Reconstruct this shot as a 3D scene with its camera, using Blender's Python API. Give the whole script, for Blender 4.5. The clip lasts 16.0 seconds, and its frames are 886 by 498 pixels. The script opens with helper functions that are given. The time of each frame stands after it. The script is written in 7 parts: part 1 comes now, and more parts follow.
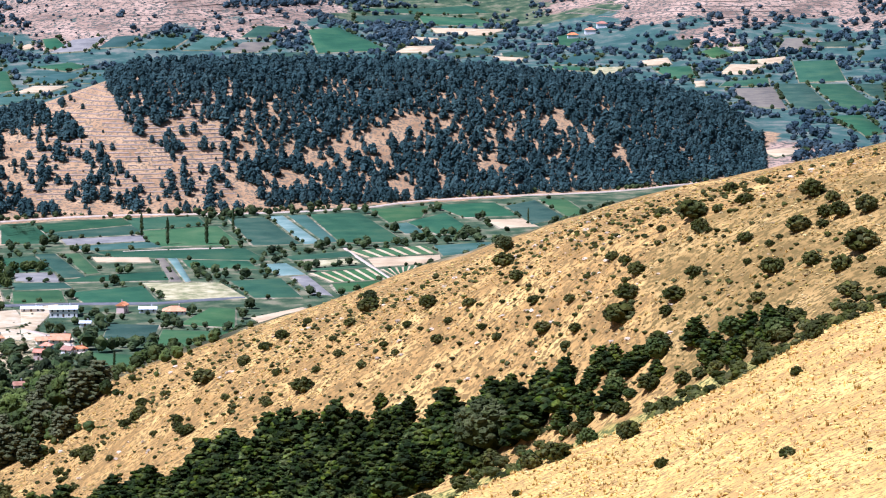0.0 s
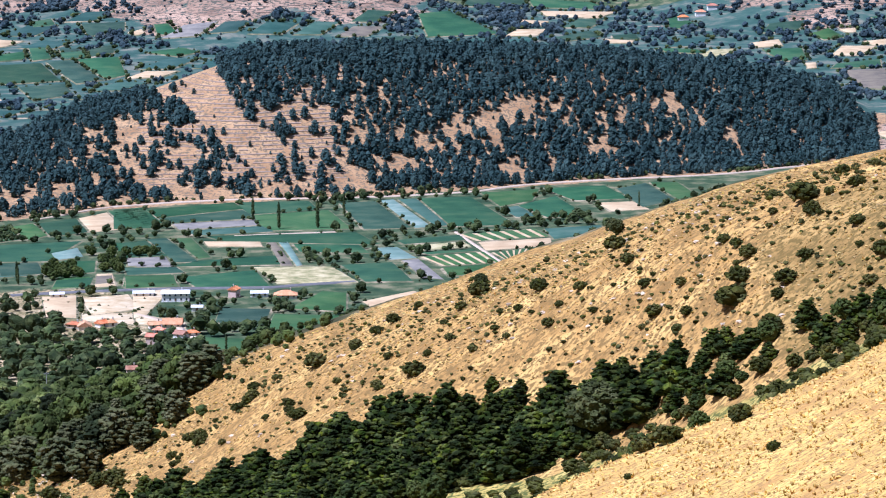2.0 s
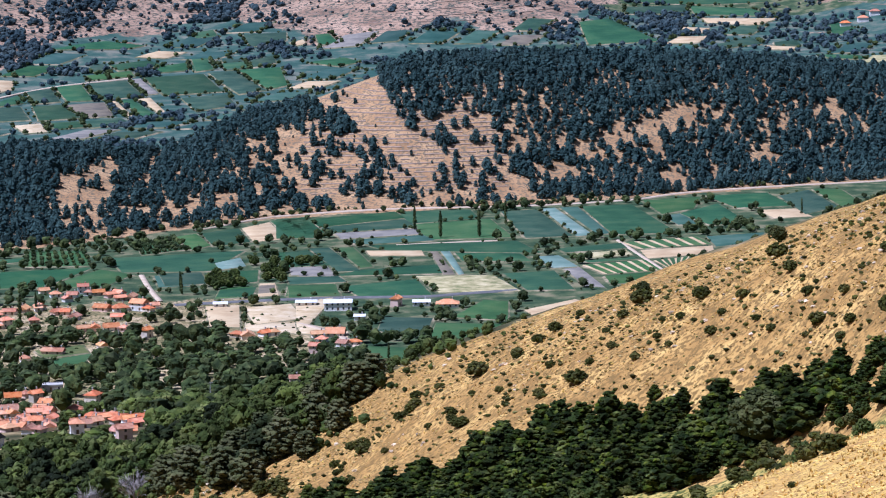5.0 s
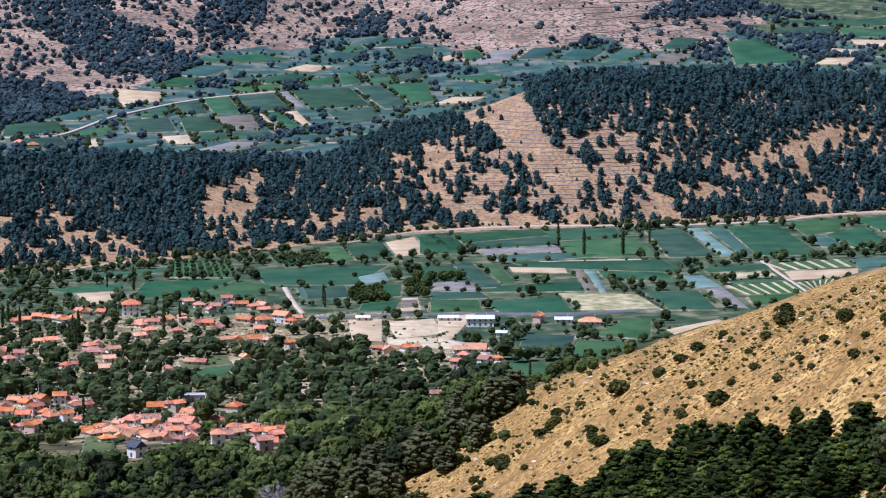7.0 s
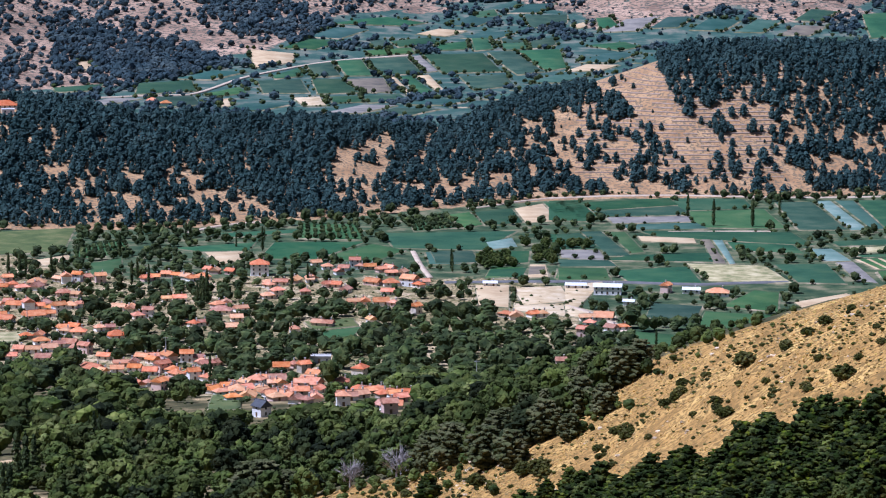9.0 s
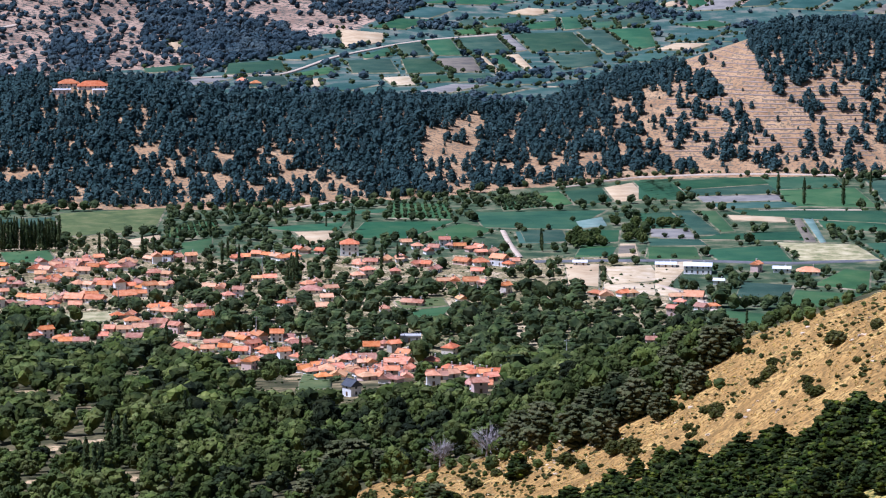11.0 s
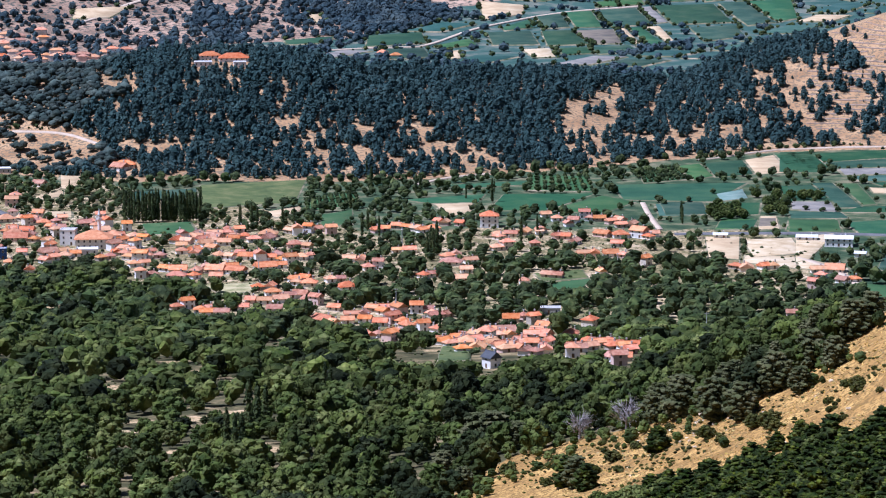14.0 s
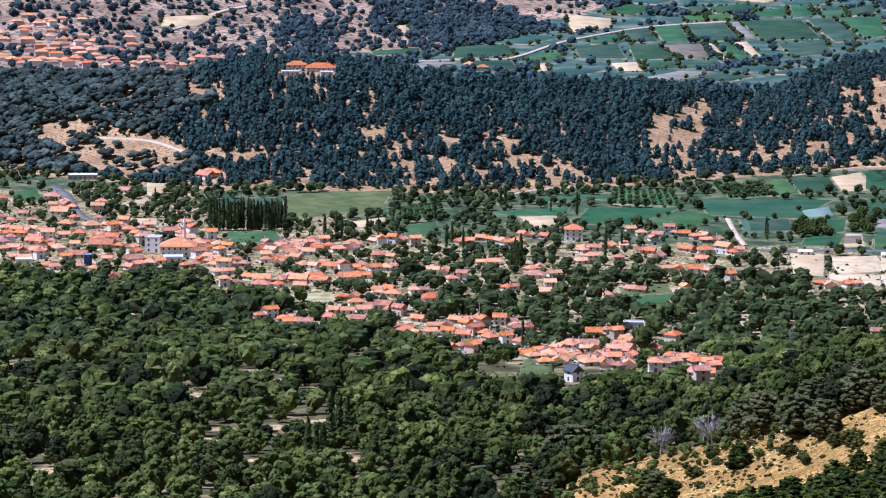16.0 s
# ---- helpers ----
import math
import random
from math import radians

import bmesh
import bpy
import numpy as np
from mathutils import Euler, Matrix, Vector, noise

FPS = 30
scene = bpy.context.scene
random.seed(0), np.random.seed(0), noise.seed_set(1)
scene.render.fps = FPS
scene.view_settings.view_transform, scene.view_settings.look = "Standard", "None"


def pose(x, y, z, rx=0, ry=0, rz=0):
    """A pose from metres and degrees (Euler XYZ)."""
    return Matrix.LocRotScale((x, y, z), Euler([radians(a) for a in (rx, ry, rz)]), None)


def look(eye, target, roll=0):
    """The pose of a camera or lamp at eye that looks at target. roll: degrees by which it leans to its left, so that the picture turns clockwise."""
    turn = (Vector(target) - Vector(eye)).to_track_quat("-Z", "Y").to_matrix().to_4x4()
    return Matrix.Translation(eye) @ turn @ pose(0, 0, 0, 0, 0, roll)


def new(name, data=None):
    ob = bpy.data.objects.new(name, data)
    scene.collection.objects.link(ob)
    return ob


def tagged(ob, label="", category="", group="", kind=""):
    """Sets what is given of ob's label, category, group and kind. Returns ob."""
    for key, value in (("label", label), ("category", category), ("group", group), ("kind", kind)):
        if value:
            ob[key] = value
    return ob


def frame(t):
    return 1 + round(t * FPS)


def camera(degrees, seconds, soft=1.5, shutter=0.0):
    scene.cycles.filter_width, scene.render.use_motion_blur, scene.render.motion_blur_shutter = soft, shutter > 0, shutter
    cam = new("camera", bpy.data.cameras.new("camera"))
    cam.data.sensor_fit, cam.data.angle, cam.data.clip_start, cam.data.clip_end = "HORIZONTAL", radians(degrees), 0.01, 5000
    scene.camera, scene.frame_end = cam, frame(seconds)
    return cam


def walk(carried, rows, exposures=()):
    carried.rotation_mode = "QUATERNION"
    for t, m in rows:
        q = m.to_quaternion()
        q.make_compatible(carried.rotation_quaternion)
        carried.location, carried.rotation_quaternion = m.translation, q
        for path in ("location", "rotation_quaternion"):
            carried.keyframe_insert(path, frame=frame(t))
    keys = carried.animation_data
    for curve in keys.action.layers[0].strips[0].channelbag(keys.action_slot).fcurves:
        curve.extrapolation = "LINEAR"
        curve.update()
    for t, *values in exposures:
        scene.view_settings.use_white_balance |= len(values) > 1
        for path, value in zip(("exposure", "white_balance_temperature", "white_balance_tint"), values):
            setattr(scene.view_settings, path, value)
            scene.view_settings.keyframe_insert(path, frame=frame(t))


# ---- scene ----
cam = camera(16.0, 16.0, soft=1.1)
# seconds, then degrees: turn to the left, tilt, roll; the camera stands at one lookout
TURNS = [
    (0.0, -0.0, -8.0, 0.0),
    (0.5, 0.5269, -8.0648, -0.158),
    (1.0, 1.116, -8.1122, -0.2163),
    (1.5, 1.5789, -8.2196, -0.275),
    (2.0, 2.0351, -8.2929, -0.4913),
    (2.5, 2.3967, -8.321, -0.5408),
    (3.0, 2.7961, -8.3725, -0.5158),
    (5.5, 5.8225, -7.8647, -1.0899),
    (6.0, 6.6818, -7.5584, -0.7728),
    (6.5, 7.2167, -7.4715, -0.506),
    (7.0, 7.626, -7.7575, -0.5084),
    (7.5, 7.9286, -7.9939, -0.2228),
    (8.0, 8.5989, -8.234, 0.1981),
    (8.5, 9.3398, -8.3786, 0.2287),
    (9.0, 9.9844, -8.3773, 0.4922),
    (11.5, 12.01, -8.9155, 0.0227),
    (12.0, 12.4179, -9.0669, 0.0194),
    (12.5, 12.7954, -9.1581, -0.0127),
    (13.0, 13.3082, -9.2471, -0.018),
    (13.5, 13.8092, -9.2329, -0.0931),
    (14.0, 14.2022, -9.2694, -0.1298),
    (14.5, 14.4496, -9.2666, -0.0486),
    (15.0, 14.8105, -9.2317, 0.2017),
    (15.5, 15.2447, -9.1328, 0.4823),
    (16.0, 15.7497, -9.0547, 0.4866),
]
walk(cam, [(t, pose(0.05, 0.05, 300.0, 90 + tilt, 0, turn) @ pose(0, 0, 0, 0, 0, roll)) for t, turn, tilt, roll in TURNS],
     [(0.0, 0.70, 4900, 25), (3.0, 0.5, 4900, 25), (7.0, 0.23, 4900, 25), (12.0, 0.40, 4900, 25), (16.0, 0.47, 4900, 25)])


# ---- light ----
world = bpy.data.worlds.new("world")
scene.world = world
world.use_nodes = True
sky = world.node_tree.nodes.new("ShaderNodeTexSky")
sky.sky_type, sky.sun_disc = "NISHITA", False
SUN_EL, SUN_AZ = 61.0, 244.0   # degrees over the horizon, and clockwise from +y
sky.sun_elevation, sky.sun_rotation = radians(SUN_EL), radians(SUN_AZ)
sky.altitude, sky.dust_density = 1000, 2.0
background = world.node_tree.nodes["Background"]
background.inputs["Strength"].default_value = 0.042
world.node_tree.links.new(sky.outputs["Color"], background.inputs["Color"])
sun = new("sun", bpy.data.lights.new("sun", "SUN"))
sun.data.energy, sun.data.angle, sun.data.color = 5.0, radians(0.53), (1.0, 0.95, 0.87)
sun_way = Vector((math.sin(radians(SUN_AZ)) * math.cos(radians(SUN_EL)), math.cos(radians(SUN_AZ)) * math.cos(radians(SUN_EL)), math.sin(radians(SUN_EL))))
sun.matrix_basis = look(sun_way * 900 + Vector((0, 1500, 300)), (0, 1500, 300))


# ---- materials ----
def material(name, colours, size, rough=0.9, bump=0.0, bump_size=1.0, island=0.0, objects=0.0, speck=None, detail=6, sheen=0.05):
    """A surface of two or three colours mixed by noise of two sizes (metres); island / objects: change from piece to piece or thing to thing;
    speck: (colour, size, share) of small marks."""
    m = bpy.data.materials.new(name)
    m.use_nodes = True
    nt = m.node_tree
    bsdf = nt.nodes["Principled BSDF"]
    bsdf.inputs["Roughness"].default_value = rough
    bsdf.inputs["Specular IOR Level"].default_value = sheen if island else 0.25
    geo = nt.nodes.new("ShaderNodeNewGeometry")
    big = nt.nodes.new("ShaderNodeTexNoise")
    big.inputs["Scale"].default_value, big.inputs["Detail"].default_value = 1.0 / size, detail
    big.inputs["Roughness"].default_value = 0.62
    nt.links.new(geo.outputs["Position"], big.inputs["Vector"])
    ramp = nt.nodes.new("ShaderNodeValToRGB")
    stops = ramp.color_ramp.elements
    while len(stops) < len(colours):
        stops.new(0.5)
    for k, c in enumerate(colours):
        stops[k].position = 0.34 + 0.32 * k / max(1, len(colours) - 1)
        stops[k].color = (*c, 1)
    nt.links.new(big.outputs["Fac"], ramp.inputs["Fac"])
    out = ramp.outputs["Color"]
    if speck:
        c, s, share = speck
        fine = nt.nodes.new("ShaderNodeTexNoise")
        fine.inputs["Scale"].default_value, fine.inputs["Detail"].default_value = 1.0 / s, 3
        nt.links.new(geo.outputs["Position"], fine.inputs["Vector"])
        sharp = nt.nodes.new("ShaderNodeMapRange")
        sharp.inputs["From Min"].default_value, sharp.inputs["From Max"].default_value = 0.62 - 0.3 * share, 0.70 - 0.3 * share
        nt.links.new(fine.outputs["Fac"], sharp.inputs["Value"])
        mix = nt.nodes.new("ShaderNodeMix")
        mix.data_type = "RGBA"
        nt.links.new(sharp.outputs["Result"], mix.inputs["Factor"])
        nt.links.new(out, mix.inputs["A"])
        mix.inputs["B"].default_value = (*c, 1)
        out = mix.outputs["Result"]
    if island or objects:
        hsv = nt.nodes.new("ShaderNodeHueSaturation")
        both = nt.nodes.new("ShaderNodeMath")
        both.operation = "ADD"
        nt.links.new(geo.outputs["Random Per Island"], both.inputs[0])
        nt.links.new(nt.nodes.new("ShaderNodeObjectInfo").outputs["Random"], both.inputs[1])
        wrap = nt.nodes.new("ShaderNodeMath")
        wrap.operation = "FRACT"
        nt.links.new(both.outputs[0], wrap.inputs[0])
        src = wrap.outputs[0]
        for key, spread in (("Value", island or objects), ("Hue", 0.03 * (island or objects)), ("Saturation", 0.4 * (island or objects))):
            r = nt.nodes.new("ShaderNodeMapRange")
            mid = 0.5 if key == "Hue" else 1.0
            r.inputs["To Min"].default_value, r.inputs["To Max"].default_value = mid - spread, mid + spread
            if key != "Value":
                wob = nt.nodes.new("ShaderNodeMath")
                wob.operation = "MULTIPLY"
                wob.inputs[1].default_value = 7.3 if key == "Hue" else 13.7
                frac = nt.nodes.new("ShaderNodeMath")
                frac.operation = "FRACT"
                nt.links.new(src, wob.inputs[0])
                nt.links.new(wob.outputs[0], frac.inputs[0])
                nt.links.new(frac.outputs[0], r.inputs["Value"])
            else:
                nt.links.new(src, r.inputs["Value"])
            nt.links.new(r.outputs["Result"], hsv.inputs[key])
        nt.links.new(out, hsv.inputs["Color"])
        out = hsv.outputs["Color"]
        tone = nt.nodes.new("ShaderNodeAttribute")   # lighter or darker from tree to tree
        tone.attribute_name = "tone"
        factor = nt.nodes.new("ShaderNodeMath")
        factor.operation = "ADD"
        factor.inputs[1].default_value = 1.0
        nt.links.new(tone.outputs["Fac"], factor.inputs[0])
        whole = nt.nodes.new("ShaderNodeHueSaturation")
        nt.links.new(factor.outputs[0], whole.inputs["Value"])
        nt.links.new(out, whole.inputs["Color"])
        out = whole.outputs["Color"]
    nt.links.new(out, bsdf.inputs["Base Color"])
    if bump:
        n2 = nt.nodes.new("ShaderNodeTexNoise")
        n2.inputs["Scale"].default_value, n2.inputs["Detail"].default_value = 1.0 / bump_size, 4
        nt.links.new(geo.outputs["Position"], n2.inputs["Vector"])
        b = nt.nodes.new("ShaderNodeBump")
        b.inputs["Distance"].default_value = bump
        nt.links.new(n2.outputs["Fac"], b.inputs["Height"])
        nt.links.new(b.outputs["Normal"], bsdf.inputs["Normal"])
    return m


def ground_material(zones):
    """One soil for the whole land: each zone has its own colours, laid over the last one where the mesh's attribute of that name says."""
    m = bpy.data.materials.new("land")
    m.use_nodes = True
    nt = m.node_tree
    bsdf = nt.nodes["Principled BSDF"]
    bsdf.inputs["Roughness"].default_value, bsdf.inputs["Specular IOR Level"].default_value = 0.95, 0.1
    geo = nt.nodes.new("ShaderNodeNewGeometry")

    def tex(size, detail, rough=0.62):
        n = nt.nodes.new("ShaderNodeTexNoise")
        n.inputs["Scale"].default_value, n.inputs["Detail"].default_value, n.inputs["Roughness"].default_value = 1.0 / size, detail, rough
        nt.links.new(geo.outputs["Position"], n.inputs["Vector"])
        return n.outputs["Fac"]

    def over(fac, a, b):
        x = nt.nodes.new("ShaderNodeMix")
        x.data_type = "RGBA"
        nt.links.new(fac, x.inputs["Factor"])
        nt.links.new(a, x.inputs["A"])
        if isinstance(b, tuple):
            x.inputs["B"].default_value = (*b, 1)
        else:
            nt.links.new(b, x.inputs["B"])
        return x.outputs["Result"]

    def ranged(v, lo, hi):
        r = nt.nodes.new("ShaderNodeMapRange")
        r.inputs["From Min"].default_value, r.inputs["From Max"].default_value = lo, hi
        nt.links.new(v, r.inputs["Value"])
        return r.outputs["Result"]

    torn = tex(9.0, 5)
    out = None
    for name, colours, size, detail, speck in zones:
        ramp = nt.nodes.new("ShaderNodeValToRGB")
        stops = ramp.color_ramp.elements
        stops.new(0.5)
        for k, c in enumerate(colours):
            stops[k].position, stops[k].color = 0.34 + 0.16 * k, (*c, 1)
        nt.links.new(tex(size, detail), ramp.inputs["Fac"])
        col = ramp.outputs["Color"]
        if speck:
            c, s, share = speck
            col = over(ranged(tex(s, 3), 0.62 - 0.3 * share, 0.70 - 0.3 * share), col, c)
        if out is None:
            out = col
            continue
        att = nt.nodes.new("ShaderNodeAttribute")
        att.attribute_name = name
        add = nt.nodes.new("ShaderNodeMath")
        add.operation = "ADD"
        nt.links.new(att.outputs["Fac"], add.inputs[0])
        nt.links.new(torn, add.inputs[1])
        out = over(ranged(add.outputs[0], 0.92, 1.08), out, col)
    nt.links.new(out, bsdf.inputs["Base Color"])
    b = nt.nodes.new("ShaderNodeBump")
    b.inputs["Distance"].default_value = 0.22
    nt.links.new(tex(1.1, 5), b.inputs["Height"])
    nt.links.new(b.outputs["Normal"], bsdf.inputs["Normal"])
    return m


M_LAND = ground_material([
    ("dry", [(0.24, 0.136, 0.040), (0.42, 0.245, 0.071), (0.62, 0.402, 0.125)], 12, 9, ((0.20, 0.122, 0.038), 1.3, 0.5)),
    ("olive", [(0.17, 0.105, 0.031), (0.31, 0.19, 0.056), (0.49, 0.31, 0.10)], 13, 9, ((0.15, 0.10, 0.028), 1.3, 0.5)),
    ("straw", [(0.43, 0.24, 0.070), (0.57, 0.365, 0.094), (0.69, 0.50, 0.138)], 11, 9, ((0.31, 0.185, 0.06), 0.8, 0.44)),
    # shade in the gaps between crowns is put into this dark soil
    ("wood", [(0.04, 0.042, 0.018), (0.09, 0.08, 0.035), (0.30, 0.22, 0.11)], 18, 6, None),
    ("valley", [(0.026, 0.052, 0.026), (0.062, 0.090, 0.042), (0.20, 0.18, 0.10)], 16, 6, None),
    # far plain soil, its teal tone lifted to stand in for haze
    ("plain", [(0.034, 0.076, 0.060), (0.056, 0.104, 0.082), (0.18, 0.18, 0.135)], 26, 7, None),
    ("glade", [(0.26, 0.18, 0.08), (0.54, 0.37, 0.19), (0.68, 0.49, 0.28)], 8, 7, ((0.13, 0.12, 0.045), 1.4, 0.4)),
    ("verge", [(0.17, 0.145, 0.03), (0.40, 0.30, 0.075), (0.58, 0.44, 0.13)], 9, 7, ((0.09, 0.10, 0.025), 1.2, 0.5)),
    ("yard", [(0.10, 0.095, 0.038), (0.33, 0.25, 0.125), (0.62, 0.47, 0.29)], 12, 8, ((0.07, 0.075, 0.028), 2.2, 0.42)),
    ("hill", [(0.275, 0.158, 0.074), (0.39, 0.234, 0.112), (0.48, 0.31, 0.156)], 24, 8, ((0.17, 0.13, 0.08), 2.4, 0.42)),
    ("far", [(0.18, 0.118, 0.08), (0.345, 0.228, 0.15), (0.48, 0.325, 0.22)], 50, 7, ((0.085, 0.085, 0.065), 5.0, 0.42)),
])
M_LEAF = material("broad_leaves", [(0.021, 0.033, 0.008), (0.050, 0.068, 0.014), (0.112, 0.127, 0.033)], 8, 0.75, 0.5, 0.7, island=0.16, sheen=0.08)
M_LEAF_LIGHT = material("walnut_leaves", [(0.042, 0.059, 0.011), (0.083, 0.103, 0.022), (0.165, 0.176, 0.052)], 7, 0.75, 0.5, 0.7, island=0.16, sheen=0.08)
M_LEAF_DARK = material("oak_leaves", [(0.009, 0.014, 0.005), (0.020, 0.028, 0.009), (0.046, 0.054, 0.018)], 7, 0.75, 0.5, 0.7, island=0.16, sheen=0.08)
M_GREYLEAF = material("grey_oak_leaves", [(0.024, 0.031, 0.010), (0.048, 0.056, 0.018), (0.095, 0.100, 0.036)], 4, 0.7, 0.3, 0.5, island=0.2)
M_VLEAF = material("orchard_leaves", [(0.017, 0.028, 0.010), (0.040, 0.056, 0.018), (0.088, 0.102, 0.034)], 5, 0.75, 0.5, 0.7, island=0.2, sheen=0.08)
# blue-grey tint puts distance haze into the far trees' leaf colour
M_FLEAF = material("hazed_far_leaves", [(0.027, 0.046, 0.054), (0.043, 0.065, 0.073), (0.070, 0.094, 0.094)], 30, 0.8, 0.8, 1.2, island=0.2)
# wide tone spread and pale top colour imitate sunlit tips
M_PINE = material("pine_needles", [(0.007, 0.013, 0.003), (0.022, 0.033, 0.006), (0.090, 0.105, 0.018)], 3, 0.75, 0.3, 0.4, island=0.4)
# lifted bluish base colour carries the haze over the long hill
M_HPINE = material("hazed_pine_needles", [(0.026, 0.050, 0.047), (0.036, 0.065, 0.062), (0.053, 0.087, 0.078)], 22, 0.8, 0.5, 1.2, island=0.16)
M_DULL = material("dull_needles", [(0.046, 0.054, 0.021), (0.076, 0.082, 0.034), (0.125, 0.122, 0.056)], 6, 0.85, 0.3, 0.4, island=0.2)
M_SHRUB = material("shrub_leaves", [(0.026, 0.031, 0.007), (0.052, 0.056, 0.013), (0.105, 0.098, 0.027)], 4, 0.8, 0.3, 0.4, island=0.3)
# extra blue in this dull leaf colour stands in for distance haze
M_OAK = material("dull_hazed_oak_leaves", [(0.030, 0.044, 0.040), (0.048, 0.066, 0.056), (0.082, 0.098, 0.078)], 14, 0.8, 0.8, 1.2, island=0.25)
M_BARK = material("bark", [(0.09, 0.065, 0.045), (0.16, 0.12, 0.085)], 0.7, 0.95, 0.1, 0.3)
M_DEAD = material("bleached_wood", [(0.24, 0.215, 0.20), (0.40, 0.365, 0.34)], 0.9, 0.9, 0.05, 0.2)
M_TUFT = material("grass_tufts", [(0.47, 0.30, 0.085), (0.58, 0.40, 0.12), (0.67, 0.50, 0.165)], 3, 0.95, island=0.12)
M_ROCK = material("pale_rock", [(0.44, 0.34, 0.22), (0.60, 0.48, 0.33)], 1.5, 0.95, 0.15, 0.4, island=0.2)
M_WALLSTONE = material("terrace_stone", [(0.24, 0.175, 0.125), (0.38, 0.285, 0.21)], 3, 0.95, 0.2, 0.6)
CROPS = {
    "G": material("green_crop", [(0.015, 0.060, 0.025), (0.026, 0.080, 0.033), (0.048, 0.10, 0.040)], 26, 0.85, 0.15, 1.5, objects=0.22),
    "D": material("dark_crop", [(0.018, 0.050, 0.029), (0.031, 0.069, 0.040), (0.060, 0.092, 0.052)], 22, 0.85, 0.15, 1.5, objects=0.2),
    "L": material("light_green_crop", [(0.028, 0.080, 0.024), (0.045, 0.105, 0.032), (0.075, 0.125, 0.042)], 20, 0.85, 0.15, 1.5, objects=0.15),
    "B": material("bluish_leaf_crop", [(0.034, 0.084, 0.056), (0.048, 0.105, 0.072), (0.075, 0.13, 0.09)], 20, 0.8, 0.1, 1.5),
    # haze over the far plots is mixed into this blue-green
    "H": material("far_hazed_crop", [(0.022, 0.066, 0.052), (0.033, 0.084, 0.066), (0.055, 0.105, 0.082)], 30, 0.85, 0.15, 1.5, objects=0.22),
    "C": material("netted_crop", [(0.11, 0.18, 0.14), (0.15, 0.225, 0.18), (0.24, 0.30, 0.24)], 18, 0.8, 0.1, 1.5),
    "S": material("grey_soil", [(0.15, 0.14, 0.12), (0.22, 0.20, 0.17), (0.28, 0.25, 0.20)], 14, 0.95, 0.15, 1.5),
    "E": material("brown_soil", [(0.10, 0.09, 0.07), (0.17, 0.14, 0.10), (0.20, 0.17, 0.11)], 14, 0.95, 0.2, 1.5),
    "T": material("tan_stubble", [(0.38, 0.265, 0.14), (0.48, 0.35, 0.195), (0.55, 0.43, 0.255)], 16, 0.95, 0.1, 1.5),
    "Y": material("cut_straw", [(0.17, 0.18, 0.07), (0.36, 0.31, 0.15), (0.54, 0.46, 0.26)], 7, 0.95, 0.1, 1.5),
    "M": material("olive_meadow", [(0.055, 0.080, 0.024), (0.090, 0.115, 0.034), (0.15, 0.155, 0.055)], 12, 0.9, 0.15, 1.5),
    "P": material("pale_yard_dirt", [(0.40, 0.29, 0.15), (0.52, 0.40, 0.235), (0.60, 0.49, 0.32)], 9, 0.95, 0.1, 2),
}
M_BANK = material("field_bank", [(0.045, 0.070, 0.030), (0.15, 0.14, 0.075), (0.34, 0.27, 0.17)], 16, 0.95, 0.1, 1)
M_DIRT = material("dirt_track", [(0.42, 0.32, 0.22), (0.56, 0.45, 0.33)], 6, 0.95, 0.1, 1)
M_ASPHALT = material("asphalt", [(0.10, 0.10, 0.10), (0.17, 0.165, 0.16)], 5, 0.9, 0.05, 0.5)
M_TILE = material("roof_tiles", [(0.46, 0.155, 0.066), (0.58, 0.225, 0.105), (0.65, 0.305, 0.16)], 2.2, 0.85, 0.12, 0.35, objects=0.28)
M_TILE_OLD = material("weathered_roof_tiles", [(0.30, 0.125, 0.075), (0.40, 0.19, 0.12), (0.48, 0.27, 0.18)], 2.2, 0.9, 0.12, 0.35, objects=0.2)
M_TILE_PALE = material("sun_bleached_roof_tiles", [(0.50, 0.23, 0.11), (0.59, 0.30, 0.15), (0.64, 0.38, 0.21)], 2.2, 0.9, 0.12, 0.35, objects=0.2)
WALLS = [material("white_plaster", [(0.72, 0.69, 0.64), (0.84, 0.82, 0.78)], 2.5, 0.9, 0.03, 0.4, objects=0.08),
         material("cream_plaster", [(0.64, 0.56, 0.45), (0.76, 0.68, 0.56)], 2.5, 0.9, 0.03, 0.4, objects=0.1),
         material("rubble_stone", [(0.30, 0.25, 0.19), (0.46, 0.39, 0.31)], 1.0, 0.95, 0.08, 0.35, objects=0.12),
         material("pink_plaster", [(0.56, 0.40, 0.33), (0.68, 0.50, 0.42)], 2.5, 0.9, 0.03, 0.4, objects=0.1)]
M_GLASS = material("dark_window", [(0.025, 0.03, 0.035), (0.05, 0.055, 0.06)], 1, 0.15)
M_WOOD = material("door_wood", [(0.10, 0.06, 0.035), (0.17, 0.105, 0.06)], 0.5, 0.7)
M_FRAME = material("painted_frame", [(0.55, 0.53, 0.50), (0.68, 0.66, 0.62)], 1, 0.6)
M_CONCRETE = material("concrete", [(0.38, 0.37, 0.35), (0.52, 0.50, 0.47)], 3, 0.9, 0.03, 0.5)
M_ROOFPALE = material("pale_sheet_roof", [(0.60, 0.62, 0.64), (0.74, 0.75, 0.76)], 3, 0.5, 0.02, 0.6)
M_ROOFDARK = material("dark_slate_roof", [(0.045, 0.05, 0.06), (0.08, 0.085, 0.095)], 2, 0.6, 0.03, 0.4)
M_BLUE = material("blue_paint", [(0.035, 0.085, 0.24), (0.06, 0.13, 0.31)], 2, 0.7)


